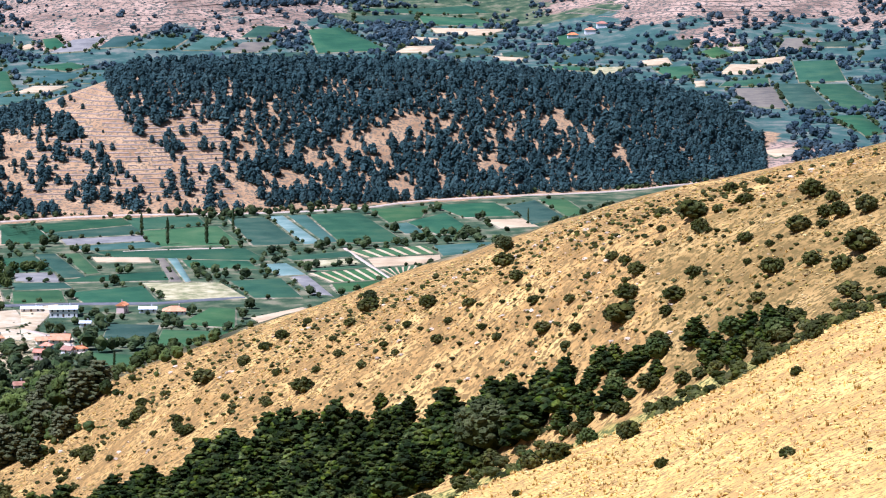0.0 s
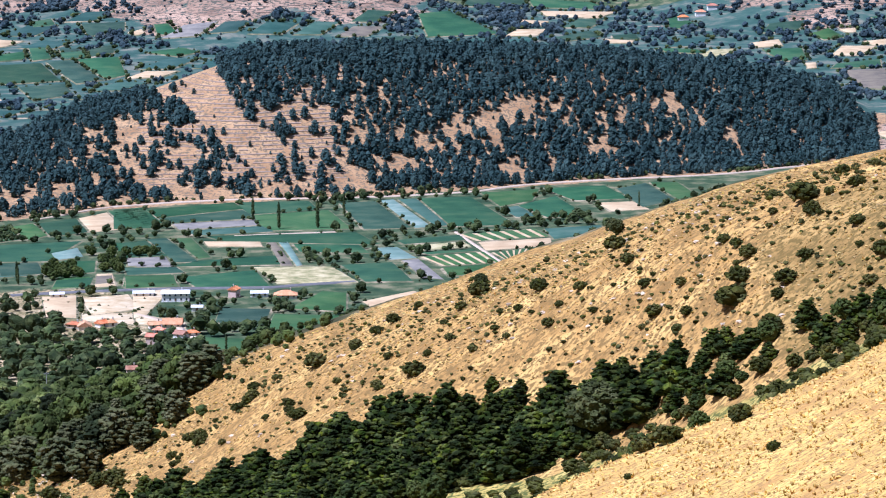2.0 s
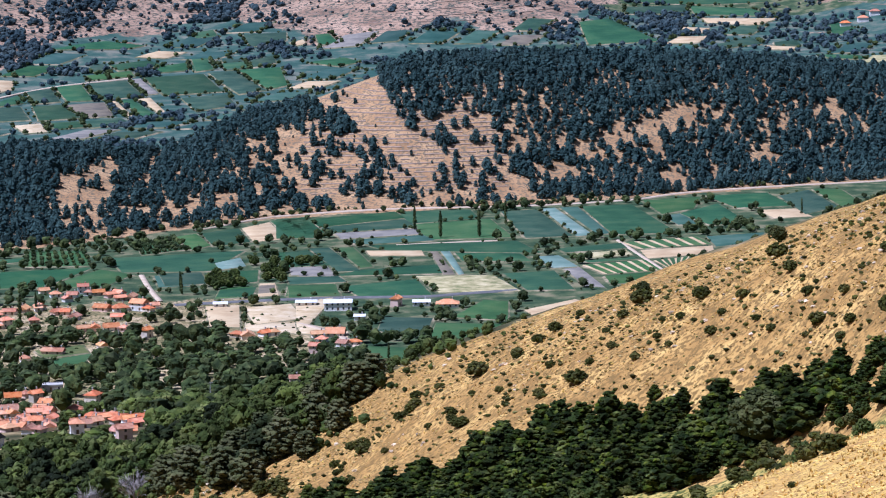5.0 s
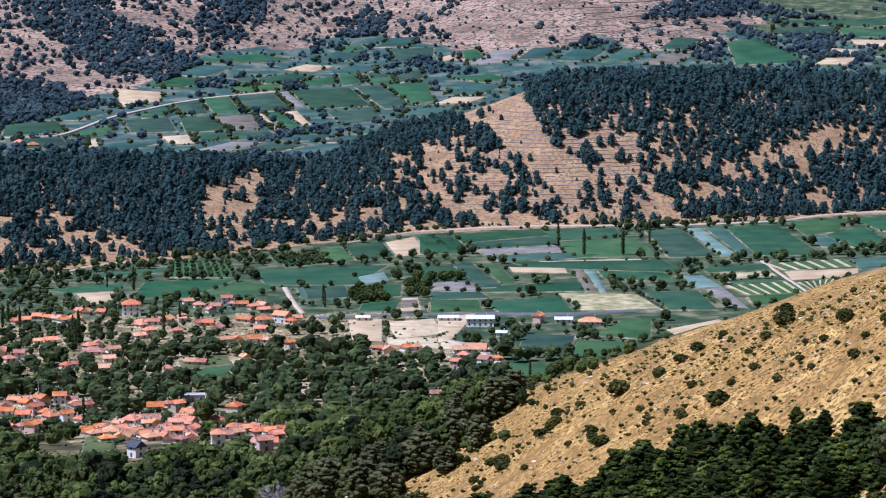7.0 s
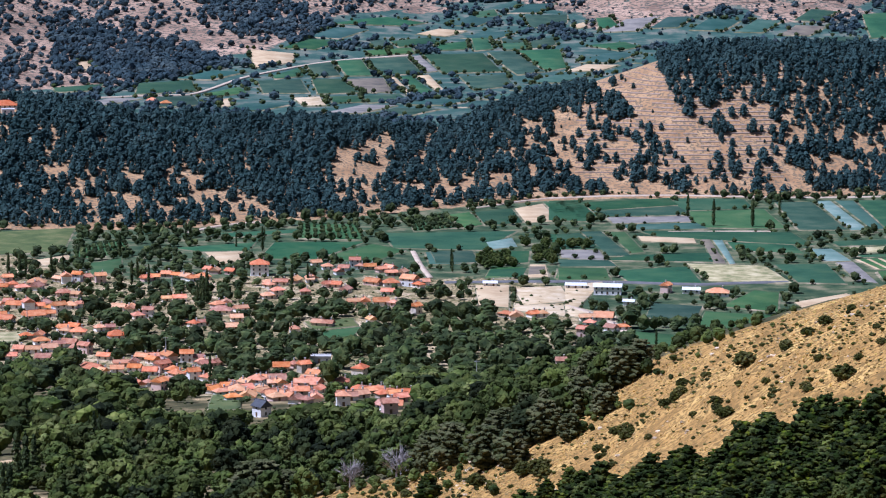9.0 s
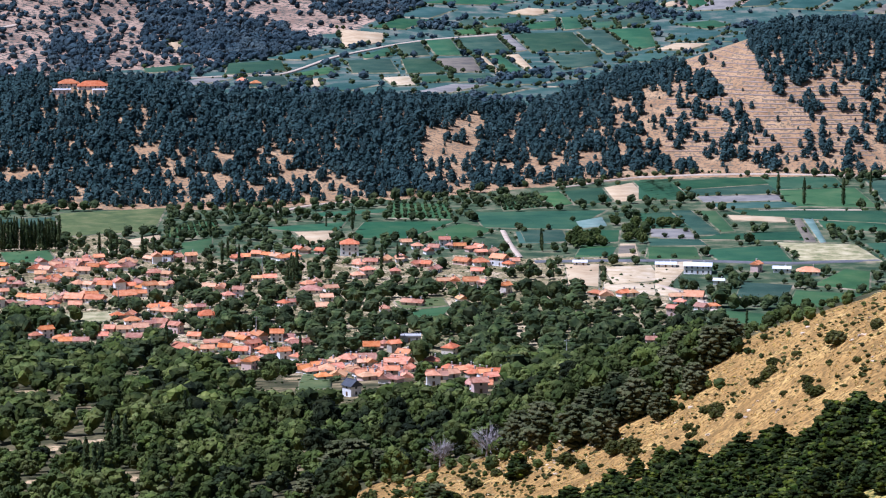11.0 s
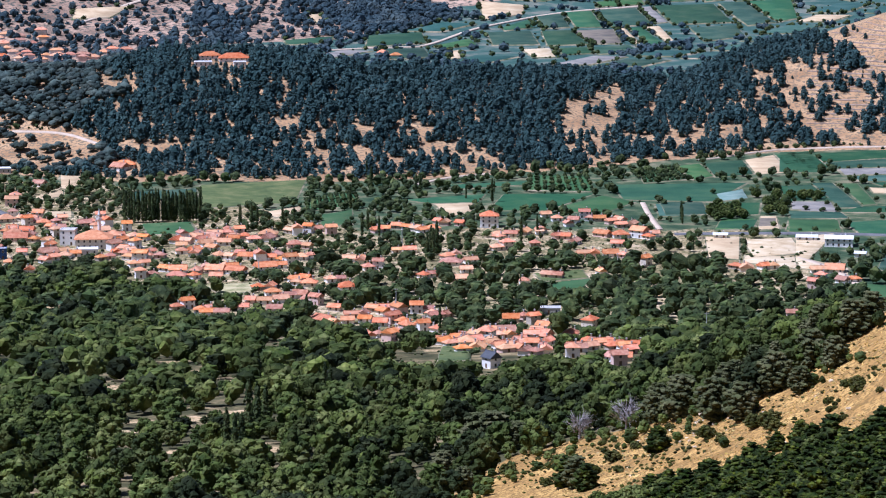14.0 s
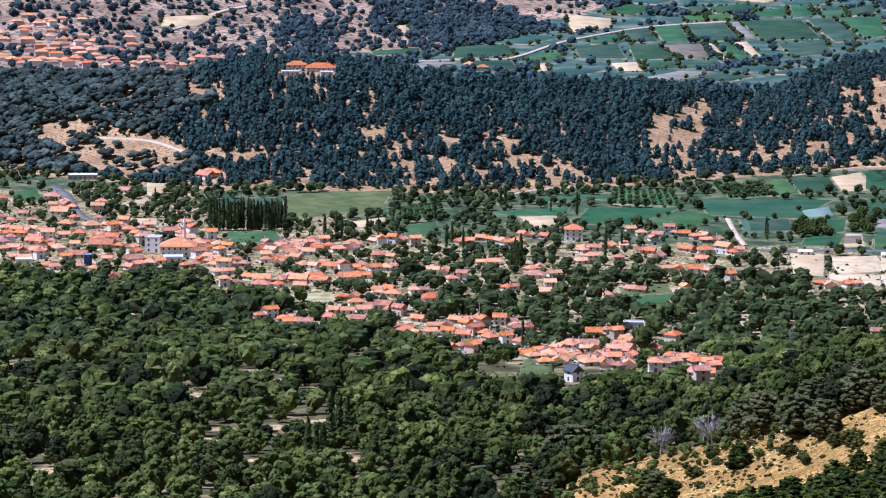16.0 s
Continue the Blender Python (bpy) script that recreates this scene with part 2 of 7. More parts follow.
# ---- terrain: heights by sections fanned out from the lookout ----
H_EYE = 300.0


def pchip(xs, ys, x):
    """Monotone cubic through knots; xs, ys are (K, N) or (K,), x is (N,)."""
    x = np.asarray(x, float)
    xs, ys = np.asarray(xs, float), np.asarray(ys, float)
    if xs.ndim == 1:
        xs = np.repeat(xs[:, None], x.size, 1)
    if ys.ndim == 1:
        ys = np.repeat(ys[:, None], x.size, 1)
    h = np.diff(xs, axis=0)
    d = np.diff(ys, axis=0) / h
    m = np.zeros_like(ys)
    ok = d[:-1] * d[1:] > 0
    w1, w2 = 2 * h[1:] + h[:-1], h[1:] + 2 * h[:-1]
    with np.errstate(divide="ignore", invalid="ignore"):
        m[1:-1] = np.where(ok, (w1 + w2) / (w1 / d[:-1] + w2 / d[1:]), 0)
    m[0], m[-1] = d[0], d[-1]
    x = np.clip(x, xs[0], xs[-1])
    k = np.clip((x[None] >= xs).sum(0) - 1, 0, len(xs) - 2)
    n = np.arange(x.size)
    hh = h[k, n]
    u = (x - xs[k, n]) / hh
    return ((1 + 2 * u) * (1 - u) ** 2 * ys[k, n] + u * (1 - u) ** 2 * hh * m[k, n]
            + u * u * (3 - 2 * u) * ys[k + 1, n] + u * u * (u - 1) * hh * m[k + 1, n])


def vnoise(x, y, seed=0):
    """Smooth value noise in 0..1 on the unit lattice."""
    xi, yi = np.floor(x), np.floor(y)
    fx, fy = x - xi, y - yi
    fx, fy = fx * fx * (3 - 2 * fx), fy * fy * (3 - 2 * fy)

    def r(a, b):
        s = np.sin(a * 127.1 + b * 311.7 + seed * 74.7) * 43758.5453
        return s - np.floor(s)
    return (r(xi, yi) * (1 - fx) + r(xi + 1, yi) * fx) * (1 - fy) + (r(xi, yi + 1) * (1 - fx) + r(xi + 1, yi + 1) * fx) * fy


def fbm(x, y, size, seed=0, octaves=3):
    v, a, s = 0, 0.5, 1.0 / size
    for o in range(octaves):
        v = v + a * (vnoise(x * s + 31 * o, y * s - 17 * o, seed + o) * 2 - 1)
        a, s = a * 0.5, s * 2.1
    return v


AZ = (-14, -8, -4, 0, 4, 8, 12, 16, 20, 24)            # degrees to the left of +y
NEAR_Z = (250, 241, 233, 222, 210, 200, 190, 185, 182, 180)   # at 240 m
EDGE_Z = (245, 232, 216.5, 204, 187, 172, 160, 150, 142, 140)  # at 420 m
GULLY_R = (480, 500, 530, 580, 620, 670, 720, 740, 740, 740)
GULLY_Z = (230, 219, 198, 172, 158, 136, 114, 100, 92, 90)
SPUR_R = (590, 610, 640, 690, 740, 830, 900, 900, 900, 900)
SPUR_Z = (250.3, 232.0, 218.0, 194.1, 168.4, 130.5, 94, 82, 80, 80)
BACK_Z = (60, 50, 40, 35, 35, 45, 43, 40, 38, 36)       # at 1300 m
FOOT_R = (2700, 2640, 2468, 2370, 2304, 2263, 2161, 2106, 2120, 2220)
CREST_AZ = (-9, -6.0, -5.7, -5.4, -5.1, -4, -2, 0, 3, 5.4, 6.2, 7.7, 8.6, 10.2, 12.2, 15.6, 17.1, 18.7, 21.2, 24, 30)
CREST_DIP = (6.45, 6.4, 6.05, 5.75, 5.5, 5.2, 4.93, 4.78, 4.70, 4.75, 5.0, 5.5, 5.7, 6.3, 6.15, 6.1, 5.8, 5.75, 6.0, 6.0, 6.0)


def polar(x, y):
    x, y = np.asarray(x, float).ravel(), np.asarray(y, float).ravel()
    return np.degrees(np.arctan2(-x, y)), np.hypot(x, y)


def scrub_edge(az):
    """Where the far plain ends and the scrub-covered slope begins."""
    return np.interp(az, (8.0, 9.5, 10.9, 11.9, 12.6, 13.4, 14.0, 14.8, 16.0, 17.5, 19.0, 20.5, 25), (3700, 3750, 3630, 3540, 3425, 3320, 3290, 3150, 3040, 3010, 2950, 2820, 2700))


def far_hills(az, r):
    """The far hills and the mountain behind the far village."""
    z = 0
    for ha, hr, amp, sa, sr in ((5.4, 4000, 75, 2.6, 330), (-4.6, 4000, 60, 2.2, 300), (13, 3900, 60, 2.5, 330), (23, 3600, 110, 5, 380), (-11, 3900, 70, 3, 300)):
        z = z + amp * np.exp(-((az - ha) / sa) ** 2 - ((r - hr) / sr) ** 2)
    return z


def height(x, y, rough=True):
    """Height of the ground over the valley's floor."""
    x, y = np.asarray(x, float).ravel(), np.asarray(y, float).ravel()
    az, r = polar(x, y)
    a = np.clip(az, -14, 24)

    def s(v):
        return pchip(AZ, v, a)
    foot = s(FOOT_R)
    crest = foot + 235
    dip = pchip(CREST_AZ, CREST_DIP, np.clip(az, -9, 30))
    top = np.maximum(H_EYE - crest * np.tan(np.radians(dip)), 6)
    one = np.ones_like(r)
    rk = np.array([0 * one, 240 * one, 420 * one, s(GULLY_R), s(SPUR_R), 1300 * one, 1580 * one, foot, crest - 30,
                   crest + 20, crest + 260, 3000 * one, 3500 * one, 4000 * one, 5200 * one])
    zk = np.array([298.3 * one, s(NEAR_Z), s(EDGE_Z), s(GULLY_Z), s(SPUR_Z), s(BACK_Z), 5 * one, 4 * one, top - 4,
                   top, 8 * one, 8 * one, 24 * one, 55 * one, 200 * one])
    z = pchip(rk, zk, r)
    z = z + far_hills(az, r)
    if rough:
        def band(a0, a1, b0, b1):
            return np.clip((r - a0) / (a1 - a0), 0, 1) * np.clip((b1 - r) / (b1 - b0), 0, 1)
        z = z + band(260, 420, 1200, 1450) * (2.2 * fbm(x, y, 55, 1) + 0.7 * fbm(x, y, 9, 2, 2))
        z = z + band(2330, 2450, 2560, 2700) * 1.3 * fbm(x, y, 60, 3, 2)
        z = z + band(3300, 3700, 6000, 7000) * 14 * fbm(x, y, 190, 4, 2)
    # the mountain goes on to the sides and behind
    w = np.clip((np.abs(az - 5) - 40) / 50, 0, 1)
    w = w * w * (3 - 2 * w)
    up = np.minimum(298.3 + 0.3 * r, 700)
    return z * (1 - w) + up * w


# ---- ground ----
def sheet(name, verts, quads, mats, index=None, smooth=True):
    """A mesh from numpy arrays of places and quads (or triangles)."""
    me = bpy.data.meshes.new(name)
    n, k = quads.shape
    me.vertices.add(len(verts))
    me.vertices.foreach_set("co", np.ascontiguousarray(verts, np.float32).ravel())
    me.loops.add(n * k)
    me.loops.foreach_set("vertex_index", np.ascontiguousarray(quads, np.int32).ravel())
    me.polygons.add(n)
    me.polygons.foreach_set("loop_start", np.arange(0, n * k, k, dtype=np.int32))
    if index is not None:
        me.polygons.foreach_set("material_index", np.ascontiguousarray(index, np.int32))
    me.polygons.foreach_set("use_smooth", np.full(n, smooth))
    for m in mats:
        me.materials.append(m)
    me.update(calc_edges=True)
    me.validate()
    return me


def sect(values, az):
    return pchip(AZ, values, np.clip(az, -14, 24))


def wood_edge(az):
    """How far behind the spur's crest the wood begins."""
    return np.interp(az, (0, 3.0, 4.5, 5.7, 6.4, 7.4, 9, 10.5, 11.7, 12.8, 13.7, 15, 17), (60, 86, 49, 39, 25, -14, -41, -20, -7, -10, -40, -140, -190))


def straw_edge(az):
    """Where the near straw slope ends before the gully."""
    return sect(GULLY_R, az) - np.interp(az, (-8, -5.5, -2.5, 2), (22, 26, 52, 60))


def rises(az, r):
    """How far up the wooded hill's front: 0 at its foot, 1 at its crest."""
    return (r - sect(FOOT_R, az)) / 235.0


# bare tan openings in the wood: place and half width
GLADES = ((-591, 1514, 8), (-577, 1325, 9), (-536, 1308, 9), (-443, 1265, 6), (-343, 1336, 8), (-317, 1531, 8), (-424, 1146, 5), (-371, 1028, 6),
          (-363, 994, 4), (-355, 1038, 6), (-347, 1055, 6), (-343, 1060, 5), (-353, 1101, 4), (-440, 1257, 5), (-415, 1218, 4), (-433, 1383, 6),
          (-445, 1438, 6), (-385, 1176, 5), (-328, 943, 3), (-298, 948, 3), (-382, 895, 6))


def glade(x, y, grow=0.0):
    """How far inside a glade a place lies, in metres; glades are stretched along the camera's line of sight."""
    d = np.full(np.shape(x), -99.0)
    for gx, gy, w in GLADES:
        gr = math.hypot(gx, gy)
        along, across = (x * gx + y * gy) / gr - gr, (x * gy - y * gx) / gr
        d = np.maximum(d, (0.8 * w + grow) - np.hypot(across, along / 1.6))
    return d


def build_ground():
    az = np.concatenate([np.arange(-180, -12, 6.0), np.arange(-12, 28, 0.21), np.arange(28, 180, 6.0)])
    r = np.concatenate([[0.02, 2.0, 8.0, 20, 60, 110, 160, 200], 230 * np.exp(np.arange(0, math.log(4985 / 230), 0.0076))])
    A, R = np.meshgrid(np.radians(az), r, indexing="ij")
    X, Y = -np.sin(A) * R, np.cos(A) * R
    Z = height(X, Y).reshape(X.shape)
    na, nr = X.shape
    i = np.arange(na * nr).reshape(na, nr)
    nxt = np.roll(i, -1, axis=0)
    quads = np.stack([i[:, :-1], i[:, 1:], nxt[:, 1:], nxt[:, :-1]], -1).reshape(-1, 4)[:, ::-1]
    verts = np.stack([X, Y, Z], -1).reshape(-1, 3)
    x, y = verts[:, 0], verts[:, 1]
    a, rr = polar(x, y)
    wob = fbm(x, y, 60, 9) * 60

    def soft(d, width):
        return np.clip(d / width + 0.5, 0, 1)
    foot = sect(FOOT_R, a)
    bump = np.where(rr > 2900, far_hills(a, rr), -60)
    village = np.interp(a, (7.5, 9, 11, 13, 16, 19, 21, 24), (1640, 1600, 1420, 1420, 1480, 1600, 1720, 1760))
    zones = {
        "olive": soft(-3.8 - a + 0.02 * wob, 3.0) * soft(sect(SPUR_R, a) - 15 - rr + 0.3 * wob, 30),
        "straw": soft(straw_edge(a) + wob * 0.1 - rr, 16),
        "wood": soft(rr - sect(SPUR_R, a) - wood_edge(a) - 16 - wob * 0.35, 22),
        "valley": soft(rr - 1540 - wob, 50),
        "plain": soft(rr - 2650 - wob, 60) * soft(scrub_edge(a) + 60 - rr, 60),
        "glade": soft(glade(x, y) + 0.08 * wob, 5),
        "verge": soft(sect(GULLY_R, a) + 13 + 0.25 * wob - rr, 14) * soft(rr - straw_edge(a) + 2 - 0.2 * wob, 14) * soft(4 - a, 2),
        "yard": soft(rr - village - 0.5 * wob, 40) * soft(np.interp(a, (16, 19, 20.3), (1880, 2010, 2110)) + wob - rr, 40) * soft(a - 7.5, 0.6),
        "hill": soft(rr - foot + 8, 12) * soft(foot + 330 + wob - rr, 60) * soft(a + 6.1, 0.3),
        "far": np.maximum.reduce([soft(a - 7.5, 1.5) * soft(rr - scrub_edge(a) - 0.6 * wob, 30) * soft(rr - 2700, 60), soft(bump - 15 - wob * 0.35, 10), soft(rr - 4250 - 2 * wob, 150),
                                  soft(-5.9 - a, 0.4) * soft(rr - foot + 8, 12) * soft(2790 + wob - rr, 60)]),
    }
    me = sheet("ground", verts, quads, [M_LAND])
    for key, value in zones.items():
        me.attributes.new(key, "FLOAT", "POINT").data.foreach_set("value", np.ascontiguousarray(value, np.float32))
    ground = new("ground", me)
    return tagged(ground, "sunlit mountain slopes and valley floor of dry grass and soil", "ground", kind="structure")


ground = build_ground()


# ---- shapes of plants, as arrays of places and triangles ----
rng = np.random.default_rng(7)


def icosphere(level):
    bm = bmesh.new()
    bmesh.ops.create_icosphere(bm, subdivisions=level, radius=1.0)
    v = np.array([p.co for p in bm.verts])
    f = np.array([[q.index for q in p.verts] for p in bm.faces])
    bm.free()
    return v, f


ICO = {level: icosphere(level) for level in (1, 2, 3)}   # 20, 80 and 320 faces


def blob(centre, size, rough=0.25, level=2):
    v, f = ICO[level]
    return v * (1 + rng.uniform(-rough, rough, (len(v), 1))) * np.asarray(size) + np.asarray(centre), f


def leaves(points, normals, size):
    """Small bent leaf sprays, two triangles each, at points that face roughly outwards."""
    n = len(points)
    t = np.cross(normals, rng.normal(size=(n, 3)))
    t /= np.linalg.norm(t, axis=1, keepdims=True) + 1e-9
    b = np.cross(normals, t)
    s = np.asarray(size) * rng.uniform(0.6, 1.4, (n, 1))
    drop = normals * s * rng.uniform(-0.5, 0.25, (n, 1))
    v = np.stack([points - t * s * 0.5, points + b * s * 0.55 + drop, points + t * s * 0.5, points - b * s * 0.55 + drop], 1).reshape(-1, 3)
    q = np.arange(n)[:, None] * 4
    f = np.concatenate([q + np.array([[0, 2, 1]]), q + np.array([[0, 3, 2]])])
    return v, f


def join(parts):
    vs, fs, n = [], [], 0
    for v, f in parts:
        vs.append(v)
        fs.append(f + n)
        n += len(v)
    return np.concatenate(vs), np.concatenate(fs)


def tube(points, radii, sides=5):
    """A tapered limb along points."""
    vs, fs = [], []
    for k, (p, r) in enumerate(zip(points, radii)):
        a = np.arange(sides) * 2 * math.pi / sides
        vs.append(np.stack([p[0] + r * np.cos(a), p[1] + r * np.sin(a), np.full(sides, p[2])], 1))
    for k in range(len(points) - 1):
        for s in range(sides):
            a, b = k * sides + s, k * sides + (s + 1) % sides
            fs += [[a, b, b + sides], [a, b + sides, a + sides]]
    return np.concatenate(vs), np.array(fs)


def sphere_points(n, lo=-0.35):
    p = rng.normal(size=(n * 3, 3))
    p /= np.linalg.norm(p, axis=1, keepdims=True)
    return p[p[:, 2] > lo][:n]


def broad_crown(heads=20, level=2, sprays=6, leaf=0.4, wide=3.8, high=3.6, middle=3.9, low=-0.55, core=2):
    """A broad dome of leafy heads about 8 m wide and 7 m high round a dark heart; foot of the trunk at the origin."""
    parts = [blob((0, 0, middle - 0.1 * high), (wide * 0.8, wide * 0.8, high * 0.8), 0.12, core)] if core else []
    w0 = wide * (1.5 if heads > 12 else 1.72) / math.sqrt(heads)
    ph = rng.uniform(0, 6.28, 3)
    for k in range(heads):
        up = low + (1.0 - low) * (k + 0.5) / heads
        a = k * 2.39996 + rng.uniform(-0.35, 0.35)
        flat = math.sqrt(max(0.0, 1 - up * up))
        reach = 1 + 0.10 * math.sin(a + ph[0]) + 0.07 * math.sin(2 * a + ph[1]) + rng.uniform(-0.07, 0.07)
        w = w0 * rng.uniform(0.72, 1.18)
        n = np.array([math.cos(a) * flat, math.sin(a) * flat, up])
        c = np.array([0, 0, middle]) + n * np.array([max(0.2, wide * reach - w * 0.8)] * 2 + [max(0.2, high * (0.5 + 0.5 * reach) - w * 0.62)])
        s = np.array([w, w, w * rng.uniform(0.66, 0.86)])
        parts.append(blob(c, s, 0.3 if level > 1 else 0.34, level))
        if sprays:
            q = sphere_points(sprays, -0.3)
            tilt = q + rng.normal(0, 0.4, q.shape) + [0, 0, 0.3]
            tilt /= np.linalg.norm(tilt, axis=1, keepdims=True)
            parts.append(leaves(c + q * s * rng.uniform(0.95, 1.3, (len(q), 1)), tilt, leaf))
    return join(parts)


def broad_trunk():
    parts = [tube([(0, 0, -0.6), (0.05, 0, 1.2), (0.1, 0.1, 2.8), (0.1, 0.1, 4.4)], [0.32, 0.24, 0.18, 0.08])]
    for a in (0.4, 2.3, 4.4):
        parts.append(tube([(0.1, 0.1, 1.8), (math.cos(a) * 1.0, math.sin(a) * 1.0, 3.0), (math.cos(a) * 1.9, math.sin(a) * 1.9, 3.9)], [0.14, 0.10, 0.04], 4))
    return join(parts)


def conifer(high, wide, rings, sides, sprays, spray, tiered=0.0, body=0.84):
    """An uneven tapering body, in tiers if wanted, with needle sprays all round it."""
    v = []
    for n, (u, w) in enumerate(rings):
        w = w * (1 - tiered * (n % 2))
        for k in range(sides):
            a = (k + rng.uniform(-0.3, 0.3)) * 2 * math.pi / sides
            q = w * wide * body * rng.uniform(0.72, 1.14)
            v.append((math.cos(a) * q, math.sin(a) * q, high * (u + rng.uniform(-0.025, 0.025))))
    v.append((0, 0, high * 0.985))
    f = []
    for r in range(len(rings) - 1):
        for k in range(sides):
            a, b = r * sides + k, r * sides + (k + 1) % sides
            f += [[a, b, b + sides], [a, b + sides, a + sides]]
    f += [[(len(rings) - 1) * sides + k, (len(rings) - 1) * sides + (k + 1) % sides, len(v) - 1] for k in range(sides)]
    u = rng.uniform(0.05, 0.97, sprays)
    a = rng.uniform(0, 2 * math.pi, sprays)
    w = wide * np.interp(u, [q[0] for q in rings] + [1.0], [q[1] for q in rings] + [0.08]) * np.sqrt(rng.uniform(0.45, 1.3, sprays))
    nrm = np.stack([np.cos(a) * 0.8, np.sin(a) * 0.8, np.full(sprays, 0.6)], 1) + rng.normal(0, 0.25, (sprays, 3))
    nrm /= np.linalg.norm(nrm, axis=1, keepdims=True)
    return join([(np.array(v, float), np.array(f)), leaves(np.stack([np.cos(a) * w, np.sin(a) * w, u * high], 1), nrm, spray)])


def hill_pine_crown():
    """A full, rounded pine crown about 8 m wide and 11 m high, ragged with needle sprays."""
    t = rng.uniform(0.85, 1.15)
    return conifer(11.0 * t, 3.9, ((0.02, 0.55), (0.2, 1.0), (0.38, 0.9), (0.58, 0.84), (0.78, 0.58), (0.9, 0.4)), 6, 54, 2.0, 0.22, 0.86)


def tiers(high, wide, rings, levels, boughs, spray, droop, core, level=1, pad=0.22, pads=((0.58, 0.44), (0.9, 0.3))):
    """A conifer of whorled boughs: each bough is a flat pad of needles with smaller pads and sprays towards its tip; a dark tapering heart inside."""
    parts = [conifer(high * 0.86, wide, rings, 6, 1, 0.1, 0.3, core)]
    pts, nrm = [], []
    for k in range(levels):
        u = 0.07 + 0.91 * (k + rng.uniform(-0.2, 0.2)) / levels
        reach = wide * float(np.interp(u, [q[0] for q in rings], [q[1] for q in rings]))
        n = max(3, int(round(boughs * (1.05 - 0.5 * u))))
        for b in range(n):
            a = (b + rng.uniform(-0.25, 0.25)) * 2 * math.pi / n + k * 1.7
            l = reach * rng.uniform(0.72, 1.1)
            z = u * high + rng.uniform(-0.15, 0.15)
            for q, f in pads:
                side = a + rng.normal(0, 0.1)
                c = np.array([math.cos(side) * l * q, math.sin(side) * l * q, z + droop * l * q * q])
                w = l * f * rng.uniform(0.85, 1.15) + 0.18
                parts.append(blob(c, (w, w, pad * w + 0.12), 0.4, level))
                for j in range(4):
                    e = rng.normal(0, 1, 3) * [1, 1, 0.2]
                    e /= np.linalg.norm(e)
                    pts.append(c + e * [w, w, 0.3 * w] + [0, 0, 0.12 * w])
                    nrm.append((math.cos(a) * 0.3 + rng.normal(0, 0.2), math.sin(a) * 0.3 + rng.normal(0, 0.2), 1.0))
    nrm = np.array(nrm)
    nrm /= np.linalg.norm(nrm, axis=1, keepdims=True)
    parts.append(leaves(np.array(pts), nrm, spray))
    return join(parts)


def near_pine_crown():
    t = rng.uniform(0.75, 1.25)
    rings = [(0.02, 0.75), (0.14, 1.0), (0.35, 0.95), (0.58, 0.76 * t ** 0.3), (0.78, 0.52 * t ** 0.5), (0.92, 0.3 * t), (1.0, 0.1)]
    return tiers(8.4 * t ** 0.4, 3.4, rings, 10, 7, 0.45, 0.06, 0.52, pad=0.4)


def cedar_crown():
    """A heavy layered conifer crown about 8 m wide and 10 m high with a rounded top."""
    t = rng.uniform(0.85, 1.15)
    rings = [(0.05, 0.6), (0.2, 0.95), (0.45, 1.05 * t), (0.7, 0.88), (0.88, 0.6 * t), (1.0, 0.26)]
    return tiers(10.2, 3.8, rings, 11, 9, 0.42, -0.03, 0.55, pad=0.42, pads=((0.5, 0.26), (0.74, 0.24), (0.96, 0.17)))


def stem(high, radius=0.22):
    return tube([(0, 0, -0.8), (0, 0, high * 0.4), (0, 0, high * 0.97)], [radius, radius * 0.7, 0.03], 5)


def poplar_crown(high=17.0, wide=1.25, sprays=170):
    u = rng.uniform(0.06, 1, sprays)
    a = rng.uniform(0, 2 * math.pi, sprays)
    w = wide * np.sin(np.pi * np.clip(u, 0, 1) ** 0.7) ** 0.6 * rng.uniform(0.7, 1.12, sprays) + 0.1
    nrm = np.stack([np.cos(a), np.sin(a), np.full(sprays, 0.35)], 1)
    nrm /= np.linalg.norm(nrm, axis=1, keepdims=True)
    p = np.stack([np.cos(a) * w, np.sin(a) * w, u * high], 1)
    parts = [leaves(p, nrm, 0.8)]
    for k in range(6):
        parts.append(blob((0, 0, high * (0.14 + 0.14 * k)), (wide * 0.75, wide * 0.75, high * 0.1), 0.2, 1))
    return join(parts)


def shrub_crown(heads=10, sprays=10, leaf=0.26, level=1):
    """A dense bush about 3 m wide and 2.2 m high that reaches down to the ground."""
    return broad_crown(heads, level, sprays, leaf, 1.5, 1.2, 1.0, -0.7, 1)


